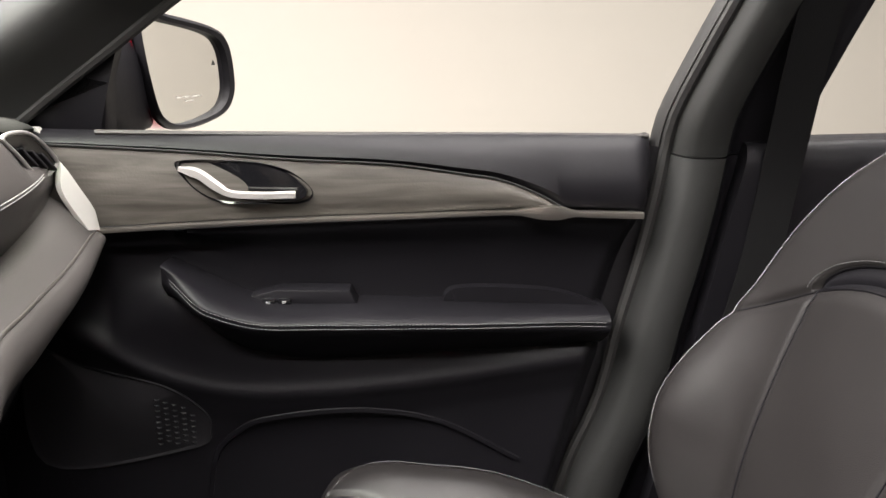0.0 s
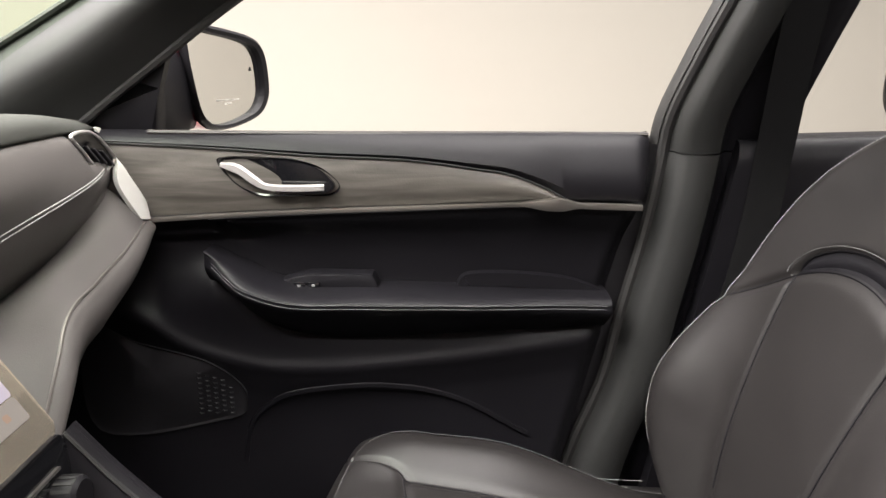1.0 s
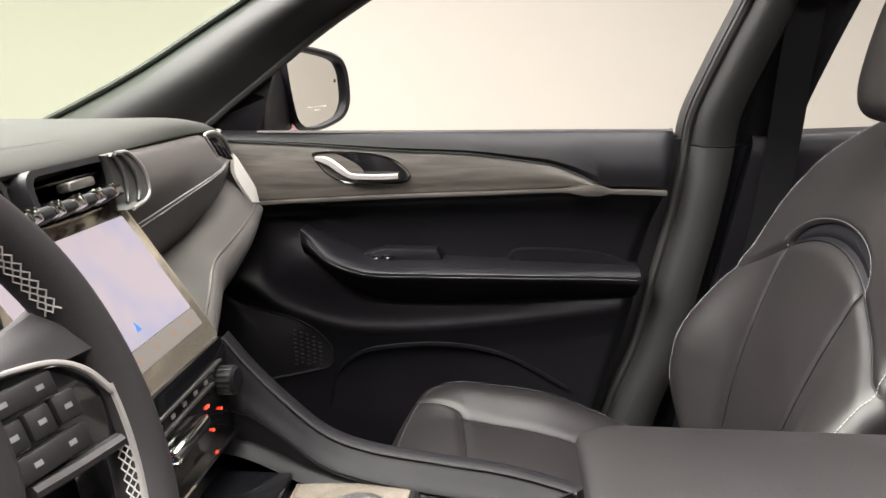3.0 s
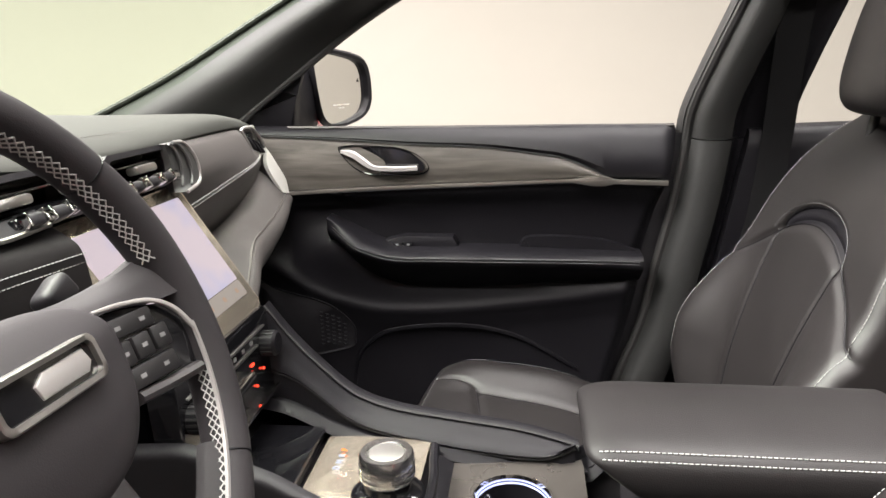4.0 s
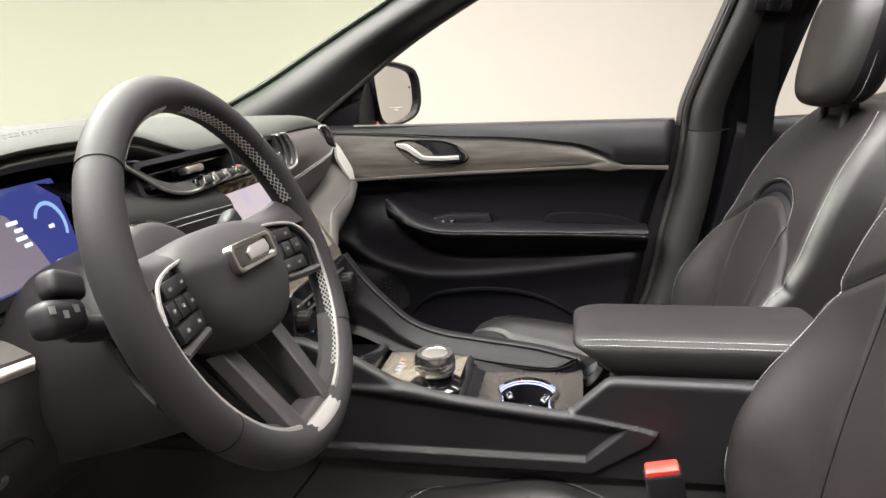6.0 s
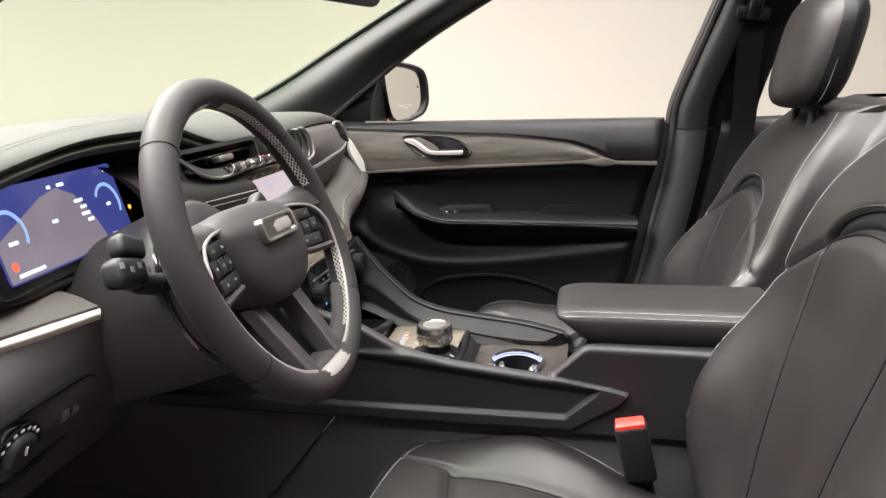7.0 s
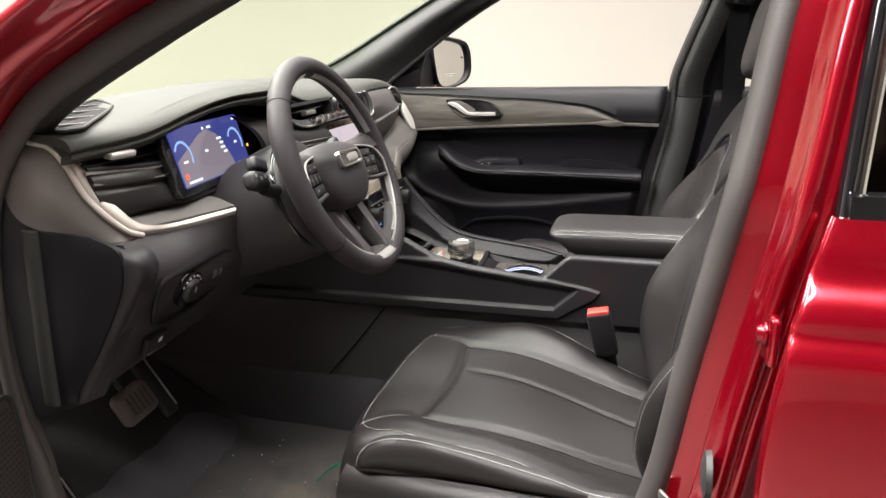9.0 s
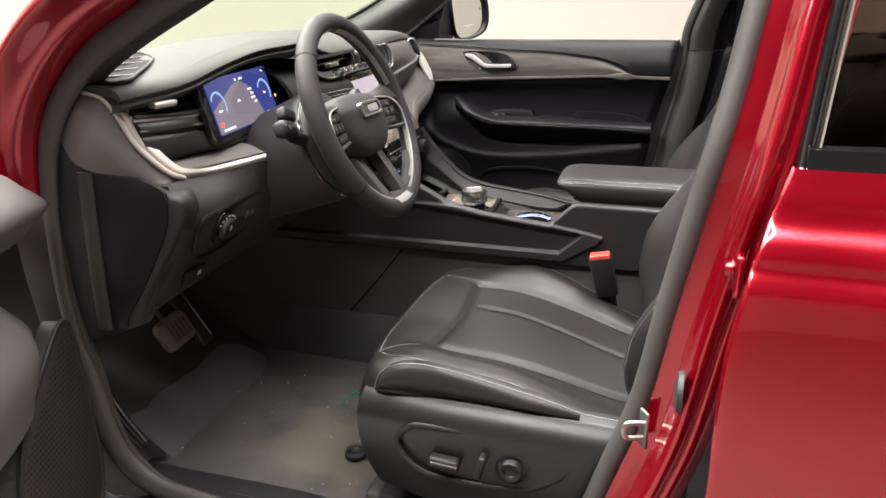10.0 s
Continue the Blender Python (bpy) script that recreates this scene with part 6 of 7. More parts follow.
def seat(cy, s, dz, back_x, head, yv, label):
    """A front seat; cy: its centre line, s: +1 if its outer side is towards +y; back_x: the backrest's front along its height."""
    st = thing("front_seat", (0.1, cy, 0.45), label, "car seat", "front seats")
    hw, FR = 0.262, 0.03

    def half(x, outer=False):
        """Half width of the cushion, narrower towards the backrest on its inner side."""
        return hw - (0.012 if outer else 0.05) * step(0.02, 0.3, x)

    def front_x(t):
        return -0.2 + 0.042 * t ** 3

    def cross_x(t):
        """Where the cross seam runs over the cushion."""
        return -0.075 + 0.015 * math.cos(t * 3) - 0.11 * step(0.55, 0.78, t)

    def long_y(off, x):
        return off + 0.035 * (x + 0.05) / 0.4 * (1 if off < 0 else -1)

    def cushion_at(y, x):
        t = min(abs(y) * 0.8 / (half(x, y > 0) - 0.035), 0.8)
        q = (x - front_x(t) - FR) / (0.33 - FR - front_x(t))
        return cushion(t if y > 0 else -t, 0.28 + 0.72 * q)

    def cushion(a, w):
        """a: -1 inner to 1 outer side, w: 0 under the front lip to 1 at the back."""
        t = abs(a)
        if t < 0.8:
            yl, drop = t / 0.8, 0.0
        else:
            q = (t - 0.8) / 0.2 * 2.3
            yl = 0.035 * math.sin(min(q, 1.57))
            drop = 0.035 * (1 - math.cos(min(q, 1.57))) + 0.06 * max(q - 1.57, 0)
            yl += 0.008 * math.sin(max(q - 1.57, 0) / 0.73 * math.pi)
        xf = front_x(t)
        if w < 0.28:
            q = w / 0.28
            if q < 0.55:
                x, z = xf + 0.03 * (1 - q / 0.55), -0.09 + 0.04 * q / 0.55
            else:
                ang = (q - 0.55) / 0.45 * math.pi / 2
                x, z = xf + FR * (1 - math.cos(ang)), -0.05 + 0.05 * math.sin(ang)
        else:
            q = (w - 0.28) / 0.72
            x, z = xf + FR + q * (0.33 - xf - FR), 0.0
        yl = yl * (half(x, a > 0) - 0.035) if t < 0.8 else yl + half(x, a > 0) - 0.035
        o = step(0.0, 0.6, a)
        k = (step(-0.2, -0.05, x) * o + step(-0.15, 0.06, x) * (1 - o)) * (1 - 0.6 * step(0.06, 0.3, x))
        bol = 0.03 * step(0.48, 0.76, t) * k
        crown = 0.012 * math.cos(t * 1.6) * step(0.28, 0.5, w)
        z = 0.745 + z + (0.003 + 0.015 * o) * math.exp(-((x + 0.12) / 0.08) ** 2) * step(0.2, 0.3, w) - 0.07 * step(0.0, 0.34, x) + bol + crown - drop * (0.3 + 0.7 * step(0.05, 0.28, w))
        y = yl * (1 if a > 0 else -1)
        g = 0.0
        if w > 0.28:
            tx = cross_x(t)
            g += 0.006 * math.exp(-((x - tx) / 0.009) ** 2) * (1 - step(0.78, 0.84, t))
            if x > tx:
                for off, dep in ((-0.15, 0.009), (0.15, 0.009), (-0.035, 0.004)):
                    line = long_y(off, x)
                    g += dep * 0.75 * math.exp(-((y - line) / 0.009) ** 2) * step(tx, tx + (0.01 if dep > 0.005 else 0.06), x)
        return Vector((x, cy + s * y, z - g + dz - (0.014 if s > 0 else 0)))

    nu, nv = 220, 220
    cu = part("cushion", grid([[cushion(-1 + 2 * j / (nu - 1), i / (nv - 1)) for j in range(nu)] for i in range(nv)], 0.01, into=(0.1, 0, -1)), LEATHER, st, "black leather seat cushion")
    edge = [(0.83, 1), (0.83, 0.65), (0.83, 0.4), (0.76, 0.3), (0.4, 0.278), (0, 0.272), (-0.4, 0.278), (-0.78, 0.3), (-0.85, 0.4), (-0.85, 0.65), (-0.85, 1)]
    pts = [cushion(q.x, q.y) + Vector((0, s * q.x * 0.001, 0.001)) for q in crv([(a, w, 0) for a, w in edge], 160)]
    part("stitching", stitches(pts, (-0.3, s * 0.83, 1)), SEATTHREAD if s < 0 else DIMTHREAD, cu, "contrast stitching round the cushion")
    seam_ = [cushion(a, 0.28 + 0.72 * (cross_x(abs(a)) - front_x(abs(a)) - FR) / (0.33 - FR - front_x(abs(a)))) for a in [-0.76 + 1.52 * k / 60 for k in range(61)]]
    part("seam", sweep([p + Vector((0, 0, 0.0002)) for p in seam_], ring(0.0011, 6)), SOFT, cu, "dark sewn seam")
    for off in (-0.15, 0.15, -0.035):
        x0 = cross_x(abs(off) * 0.8 / (hw - 0.035)) + (0.05 if abs(off) < 0.1 else 0.0)
        part("seam", sweep([cushion_at(long_y(off, x), x) + Vector((0, 0, 0.0002)) for x in [x0 + (0.31 - x0) * k / 40 for k in range(41)]], ring(0.0011, 6)), SOFT, cu, "dark sewn seam")
    # puffed side panel under the outer edge of the cushion; the passenger seat's trim sits lower
    low = dz if s < 0 else dz - 0.08
    LOBE = ((-0.131, 0.742), (-0.127, 0.757), (-0.117, 0.772), (-0.096, 0.787), (-0.057, 0.796), (0.0, 0.792), (0.09, 0.777), (0.15, 0.765), (0.2, 0.752))
    xs_ = [-0.131 + 0.331 * (k / 70) ** 1.4 for k in range(71)]
    lobe = [[Vector((x, cy + s * (0.272 + 0.012 * math.sin(math.pi * min(q * 1.15, 1)) ** 0.7 * min((at(LOBE, x) - 0.74) / 0.03, 1)), 0.736 + (at(LOBE, x) - 0.736) * (1 - q) + low)) for q in [k / 14 for k in range(15)]] for x in xs_]
    lb = part("side_panel", grid(lobe, 0.012, into=(0, -s, 0)), LEATHER, st, "puffed leather side panel of the cushion")
    part("stitching", stitches([r[0] + Vector((0, s * 0.0025, 0.002)) for r in lobe] + [Vector((0.2 + 0.1 * k / 12, cy + s * 0.273, 0.752 - 0.004 * k / 12 + low)) for k in range(1, 13)], (0, s, 0.6)), SEATTHREAD, lb, "grey contrast stitching")
    base = [[Vector((x, cy + s * y, z + low)) for x, y, z in row] for row in (
        ((-0.143, 0.245, 0.74), (-0.02, 0.268, 0.744), (0.15, 0.27, 0.744), (0.35, 0.266, 0.738)),
        ((-0.153, 0.258, 0.735), (-0.02, 0.277, 0.738), (0.15, 0.28, 0.738), (0.36, 0.276, 0.732)),
        ((-0.163, 0.281, 0.696), (-0.02, 0.3, 0.704), (0.15, 0.304, 0.705), (0.36, 0.298, 0.7)),
        ((-0.16, 0.276, 0.62), (-0.02, 0.295, 0.62), (0.15, 0.299, 0.62), (0.36, 0.288, 0.63)),
        ((-0.14, 0.258, 0.545), (-0.02, 0.276, 0.535), (0.15, 0.282, 0.535), (0.36, 0.275, 0.55)))]
    sh = part("side_shield", loft(base, 40, 30, 0.02, into=(0, -s, 0)), SATINBLACK, st, "moulded satin black side shield")
    part("side_shield", loft([[Vector((p.x, 2 * cy - p.y, p.z - 0.05)) for p in row] for row in base], 20, 14, 0.02, into=(0, s, 0)), SOFT, st, "moulded black side shield")
    apron = [[Vector((x0, cy + 0.245 * b, z + low)) if b else Vector((x0 - 0.03, cy, z + low)) for b in (1, 0, -1)] for x0, z in ((-0.14, 0.7), (-0.143, 0.62), (-0.125, 0.545))]
    part("front_apron", loft(apron, 20, 10, 0.01, into=(1, 0, 0)), PLASTIC, st)
    part("seat_base", rbox(pose(0.12, cy, 0.57 + low), 0.42, 0.46, 0.14, 0.02), PLASTIC, st)
    for yy in (-0.222, 0.222):
        rl = part("seat_rail", rbox(pose(0.08, cy + yy, 0.475), 0.5, 0.05, 0.05, 0.006), PLASTIC, st)
        part("rail_cap", rbox(pose(-0.162, cy + yy, 0.484), 0.03, 0.058, 0.04, 0.01, 3), TUNNEL, rl, "grey plastic rail end cap")
    # power controls on the outer shield
    so = cy + s * 0.3
    pan = [Vector((x, so - s * 0.001, z + low)) for x, z in ((-0.088, 0.664), (-0.082, 0.678), (-0.062, 0.697), (-0.045, 0.701), (0.0, 0.702), (0.06, 0.701), (0.12, 0.696), (0.165, 0.688), (0.185, 0.681), (0.192, 0.671), (0.187, 0.66), (0.165, 0.64), (0.145, 0.626), (0.12, 0.615), (0.085, 0.609), (0.04, 0.607), (-0.016, 0.608), (-0.045, 0.614), (-0.066, 0.628), (-0.084, 0.648))]
    part("control_frame", sweep(crv(pan, 90, True), ring(0.0055, 10, 0.004), up=(0, s, 0), closed=True), PLASTIC, sh, "raised frame round the seat controls")
    sl = part("slide_switch", rbox(pose(-0.003, so + s * 0.01, 0.648 + low, 0, 3, 0), 0.05, 0.022, 0.021, 0.007, 4), PLASTIC, sh, "wide seat slide switch")
    part("switch_ridge", rbox(pose(-0.001, so + s * 0.021, 0.651 + low, 0, 3, 0), 0.044, 0.006, 0.004, 0.0018, 2), SEAL, sl)
    part("recline_switch", rbox(pose(0.056, so + s * 0.011, 0.655 + low, 0, 16, 0), 0.013, 0.022, 0.042, 0.005, 4), PLASTIC, sh, "upright recline switch")
    part("knob_dish", turned([(0.03, 0), (0.029, 0.005), (0.025, 0.006), (0.021, 0.002), (0.0, 0.001)], face((0.104, so, 0.654 + low), (-s, 0, 0), (0, 0, 1)), 36), PLASTIC, sh, "raised ring round the lumbar control")
    part("lumbar_knob", turned([(0.019, 0), (0.0185, 0.012), (0.016, 0.015), (0.011, 0.013), (0.009, 0.01), (0.0, 0.009)], face((0.104, so, 0.654 + low), (-s, 0, 0), (0, 0, 1)), 32), PLASTIC, sh, "round lumbar control")

    def back(b, v):
        """b: -1 inner to 1 outer, v: 0 at the cushion to 1 at the top."""
        z = 0.72 + 0.53 * v
        t = abs(b)
        w = at(BACKW, v)
        if t < 0.84:
            yl, dx = t / 0.84 * (w - 0.028), 0.0
        else:
            q = (t - 0.84) / 0.16 * 2.1
            yl, dx = w - 0.028 + 0.028 * math.sin(min(q, 1.57)), 0.028 * (1 - math.cos(min(q, 1.57))) + 0.07 * max(q - 1.57, 0)
        x = at(back_x, v) + dx
        x -= 0.058 * step(0.42, 0.84, t) * step(-0.2, 0.2, v) * (1 - step(0.26, 0.62, v))
        y = yl * (1 if b > 0 else -1)
        d, up_ = yoke(y, v)
        g = 0.006 * math.exp(-(d / 0.008) ** 2)
        if abs(y) < 0.12:
            g += 0.004 * math.exp(-(up_ / 0.006) ** 2) + 0.009 * step(0.0, 0.006, d) * step(0.002, -0.004, up_)
        if d < 0:
            for q in (-0.112, 0.112):
                g += 0.003 * math.exp(-((y - q * (1 - 0.25 * min(-d / 0.3, 1))) / 0.0045) ** 2) * step(-0.002, -0.01, d) * step(-0.4, -0.1, d)
        return Vector((x + g, cy + s * y, z + dz))

    def yoke(y, v):
        """Distances up from the lower seam and from the upper arch of the yoke."""
        ay = abs(y)
        lo = yv - 0.062 * (ay / 0.12) ** 2 if ay < 0.12 else yv - 0.062 - (ay - 0.12) * 1.1
        hi = yv - 0.062 + 0.11 * math.sqrt(max(1 - (ay / 0.12) ** 2, 0))
        return (v - lo) * 0.53, (v - hi) * 0.53

    rows = [[back(-1 + 2 * j / (nu - 1), i / (nv - 1)) for j in range(nu)] for i in range(nv)]
    cap = [[p + Vector((0.012 + 0.03 * k, 0, 0.012 * math.sin(k * 1.57))) for p in rows[-1]] for k in (0.4, 1.0, 1.6)]
    bk = part("backrest", grid(rows + cap, 0.06, into=(1, 0, 0.1)), LEATHER, st, "black leather backrest with bolsters")
    for b in (0.88, -0.88):
        pts = [back(b, i / 140) + Vector((-0.0012, s * b * 0.0008, 0)) for i in range(4, 141)]
        part("stitching", stitches(pts, (-1, s * b, 0)), SEATTHREAD, bk, "grey contrast stitching")
    pts = []
    for i in range(80):
        an = math.pi * i / 79
        y, v_ = -0.126 * math.cos(an), yv - 0.058 + 0.116 * math.sin(an)
        pts.append(back(y / (at(BACKW, v_) - 0.028) * 0.84, v_) + Vector((-0.001, 0, 0)))
    part("stitching", stitches(pts, (-1, 0, 0)), DIMTHREAD, bk, "dark grey stitching along the yoke")
    def on_back(y, v):
        t = min(abs(y) * 0.84 / (at(BACKW, v) - 0.028), 0.9)
        return back(t if y > 0 else -t, v) + Vector((-0.0003, 0, 0))

    def low_v(ay):
        return yv - 0.062 * (ay / 0.12) ** 2 if ay < 0.12 else yv - 0.062 - (ay - 0.12) * 1.1

    lines_ = [[on_back(y, low_v(abs(y))) for y in [-0.235 + 0.47 * k / 80 for k in range(81)]], [on_back(-0.119 * math.cos(math.pi * k / 60), yv - 0.062 + 0.11 * math.sin(math.pi * k / 60)) for k in range(61)]]
    for q in (-0.112, 0.112):
        top = low_v(0.112)
        lines_.append([on_back(q * (1 - 0.25 * min((top - v) * 0.53 / 0.3, 1)), v) for v in [top - (top - 0.12) * k / 50 for k in range(51)]])
    crescent = []
    for k in range(31):
        y = -0.117 + 0.234 * k / 30
        lo_, hi_ = low_v(abs(y)) + 0.004, yv - 0.066 + 0.11 * math.sqrt(max(1 - (y / 0.12) ** 2, 0))
        crescent.append([on_back(y, lo_ + (max(hi_, lo_ + 0.001) - lo_) * m / 6) + Vector((-0.0012, 0, 0)) for m in range(7)])
    part("yoke_insert", grid(crescent, 0.003, into=(1, 0, 0)), SOFT, bk, "dark crescent insert under the yoke")
    for ln in lines_:
        part("seam", sweep(ln, ring(0.0011, 6), up=(1, 0, 0)), SOFT, bk, "dark sewn seam")
    shell = [[Vector((at(back_x, v) + 0.1 + 0.02 * math.cos(b * 1.5), cy + b * at(BACKW, v) * 0.98, 0.72 + 0.53 * v + dz)) for b in [-1 + 0.2 * k for k in range(11)]] for v in [0.1 * k for k in range(11)]]
    part("back_shell", grid(shell, 0.02), PLASTIC, st, "black plastic back shell")
    # headrest
    hx, hz = head
    v, f = [], []

    def ex(q, p):
        return math.copysign(abs(q) ** p, q)

    for i in range(33):
        for j in range(56):
            th, ph = math.pi * i / 32, 2 * math.pi * j / 56
            sx, sy, sz = ex(math.sin(th), 0.55) * ex(math.cos(ph), 0.62), ex(math.sin(th), 0.55) * ex(math.sin(ph), 0.62), ex(math.cos(th), 0.55)
            x, y, z = 0.056 * sx, 0.122 * sy, 0.1 * sz
            g = 0.004 * math.exp(-((x - 0.006) / 0.006) ** 2)
            x += 0.022 * sz + (0.018 * sy ** 2 if sx < 0 else 0)
            v.append((hx + x, cy + (y - ex(y, 1) * g) * (1 - 0.1 * max(-sz, 0)), hz + z * (1 - g * 3)))
    # sides and rear take a darker material that stands for their shade
    rear = []
    for i in range(32):
        for j in range(56):
            q = (i * 56 + j, i * 56 + (j + 1) % 56, (i + 1) * 56 + (j + 1) % 56, (i + 1) * 56 + j)
            (rear if j < 16 or j >= 40 else f).append(q)
    hr = part("headrest", (v, f), LEATHER, st, "padded leather headrest")
    part("headrest_shaded_side", (list(v), rear), SOFT, hr, "rear and sides of the headrest, shade put into the colour")
    seam = []
    for i in range(60):
        ph = math.pi * (0.12 + 1.76 * i / 59)
        seam.append(Vector((hx + 0.008 + 0.022 * ex(math.cos(ph), 0.55), cy - 0.0005 + ex(math.sin(ph), 0.55) * 0.1195, hz + 0.098 * ex(math.cos(ph), 0.55))))
    part("stitching", stitches(seam, (1, 0, 0.2)), SEATTHREAD, hr, "grey contrast stitching")
    for yy in (-0.055, 0.055):
        part("headrest_post", sweep([(hx - 0.015, cy + yy, hz - 0.16), (hx, cy + yy, hz - 0.06)], ring(0.007, 10), up=(1, 0, 0)), PLASTIC, st)
        part("post_collar", rbox(pose(hx - 0.01, cy + yy, 1.258 + dz), 0.03, 0.04, 0.012, 0.004), PLASTIC, st)
    return st


seat(-0.075, -1, 0.0, ((0, 0.3), (0.3, 0.322), (0.575, 0.355), (0.855, 0.405), (1.0, 0.465)), (0.474, 1.382), 0.79, "black leather driver's seat with grey stitching")
seat(0.65, 1, -0.03, ((0, 0.325), (0.3, 0.348), (0.575, 0.393), (0.855, 0.462), (1.0, 0.525)), (0.515, 1.322), 0.708, "black leather passenger seat with grey stitching")

# seat belt buckle between driver's seat and console
bk = thing("belt_buckle", (0.2, 0.135, 0.7), "black seat belt buckle with a red release button", "seat belt buckle")
bm_ = pose(0.186, 0.122, 0.782, 8, -12, 0)
part("housing", rbox(bm_, 0.045, 0.026, 0.095, 0.006, 3), PLASTIC, bk)
part("release_button", rbox(bm_ @ pose(0, 0, 0.044), 0.04, 0.022, 0.016, 0.003), REDPLASTIC, bk, "red release button")
part("stem", rbox(bm_ @ pose(0, 0.004, -0.075), 0.03, 0.01, 0.08, 0.003), PLASTIC, bk)

# ---- driver's footwell ----
mat_ = thing("floor_mat", (-0.4, -0.1, 0.465), "black rubber-backed floor mat dusted with specks, a pool of light painted in", "floor mat")
rows = []
for i in range(24):
    x = -0.9 + i / 23 * 0.82
    rows.append([(x, -0.385 + 0.505 * j / 16, 0.474 + 0.13 * step(-0.6, -0.92, x) + 0.004 * noise.noise((x * 9, j * 0.7, 0)) + 0.02 * step(1.5, 0, min(j, 16 - j))) for j in range(17)])
# the mat's lit middle is painted into its colour
lit_patch(MATPILE, (-0.3, -0.14, 0.48), (0.4, 0.36, 0.4), (0.075, 0.064, 0.05))
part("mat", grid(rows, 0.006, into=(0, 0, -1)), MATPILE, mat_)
part("mat_anchor", turned([(0.022, 0), (0.022, 0.006), (0.012, 0.009), (0.006, 0.004)], pose(-0.25, -0.2, 0.48), 24), PLASTIC, mat_, "round black mat anchor")
geos = []
for k in range(55):
    x, y = -0.62 + random.random() * 0.5, -0.32 + random.random() * 0.4
    r = 0.0009 + 0.0018 * random.random() ** 2
    z = 0.4815 + 0.004 * noise.noise((x * 9, (y + 0.385) / 0.505 * 16 * 0.7, 0)) + 0.13 * step(-0.6, -0.92, x)
    geos.append(([(x - r, y, z), (x, y - r * 0.7, z), (x + r, y, z), (x, y + r * 0.7, z), (x, y, z + r * 0.7)], [(0, 1, 4), (1, 2, 4), (2, 3, 4), (3, 0, 4)]))
tagged(part("dust_specks", join(*geos), material("pale_dust", (0.4, 0.38, 0.34), 0.9), mat_, smooth=False), kind="stuff")
GREEN = material("green_tape", (0.01, 0.16, 0.09), 0.4)
gs = thing("green_tag", (-0.33, -0.03, 0.487), "thin green plastic strip on the floor mat", "plastic strip")
part("strip", grid([[p, p + Vector((0.002, 0.004, 0.006))] for p in crv([(-0.352, -0.072, 0.488), (-0.34, -0.038, 0.494), (-0.325, -0.015, 0.496), (-0.305, 0.012, 0.492)], 16)], 0.001), GREEN, gs)
pd = thing("brake_pedal", (-0.63, -0.22, 0.7), "ribbed metal and rubber brake pedal", "pedal")
pf = face((-0.605, -0.24, 0.726), (0, 1, 0.06), (-0.55, 0, 1))
part("pad", rbox(pf, 0.08, 0.064, 0.03, 0.014, 4), WORNRUBBER, pd, "ribbed rubber pedal pad")
for k in range(5):
    part("pad_rib", rbox(pf @ pose(0.011 * k - 0.022, 0, 0.0152), 0.0028, 0.036, 0.002, 0.0006), DARKSEAL, pd)
part("arm", sweep(crv([(-0.63, -0.22, 0.72), (-0.68, -0.215, 0.8), (-0.7, -0.21, 0.95)], 12), ring(0.01, 8), up=(0, 1, 0)), PLASTIC, pd)
pa = thing("accelerator_pedal", (-0.65, -0.12, 0.6), "slim black accelerator pedal", "pedal")
pg = face((-0.65, -0.135, 0.7), (0, 1, 0.06), (-0.6, 0, 1))
part("pad", rbox(pg, 0.035, 0.13, 0.012, 0.005, 3), PLASTIC, pa)
part("edge", rbox(pg @ pose(0.014, 0, 0.007), 0.004, 0.11, 0.003, 0.001), SATIN, pa)

# ---- driver's door opening ----
JX = ((0.45, 0.17), (0.685, 0.239), (0.814, 0.277), (0.96, 0.301), (1.103, 0.327), (1.247, 0.354), (1.334, 0.368), (1.62, 0.43))


def jamb(z):
    x = at(JX, z)
    lean = 0.28 * max(z - 1.17, 0)
    return [(x + a, b + lean, z) for a, b in ((0.09, -0.34), (0.03, -0.385), (0.01, -0.398), (0.028, -0.406), (0.05, -0.412), (0.055, -0.428), (0.038, -0.444), (0.035, -0.451), (0.041, -0.468), (0.045, -0.482), (0.055, -0.486), (0.075, -0.47))]


zs = [0.42 + 1.18 * i / 50 for i in range(51)]
part("door_jamb", grid([crv(jamb(z), 50) for z in zs], 0.02, into=(1, 0.3, 0)), RED, body, "red painted door jamb")
part("door_seal", sweep([Vector(jamb(z)[2]) + Vector((-0.002, 0.012, 0)) for z in zs], ring(0.0225, 14, 0.016), up=(1, 0, 0)), SEAL, body, "grey rubber door opening seal")
z, x = 1.057, 0.372
part("jamb_boss", rbox(face((x + 0.004, -0.487, z - 0.004), (0, -1, 0), (0, 0, 1)), 0.034, 0.05, 0.01, 0.0045, 3), RED, body, "pressed red boss round the hinge bolt")
part("jamb_bolt", turned([(0.012, 0), (0.012, 0.002), (0.0085, 0.003), (0.008, 0.008), (0.003, 0.009)], face((x - 0.002, -0.487, z), (0, -1, 0), (0, 0, 1)), 20), RED, body, "red painted hinge bolt")
part("jamb_grommet", turned([(0.026, 0), (0.024, 0.006), (0.012, 0.009)], face((at(JX, 0.9) + 0.04, -0.495, 0.9), (0, -1, 0), (0, 0, 1)), 24), DARKSEAL, body, "black rubber grommet")
stk = part("striker", rbox(face((at(JX, 0.795) + 0.02, -0.425, 0.795), (0.6, -1, 0), (0, 0, 1)), 0.02, 0.055, 0.005, 0.002), SATIN, body, "bright metal door striker")
sk = Vector((at(JX, 0.795) + 0.02, -0.43, 0.795))
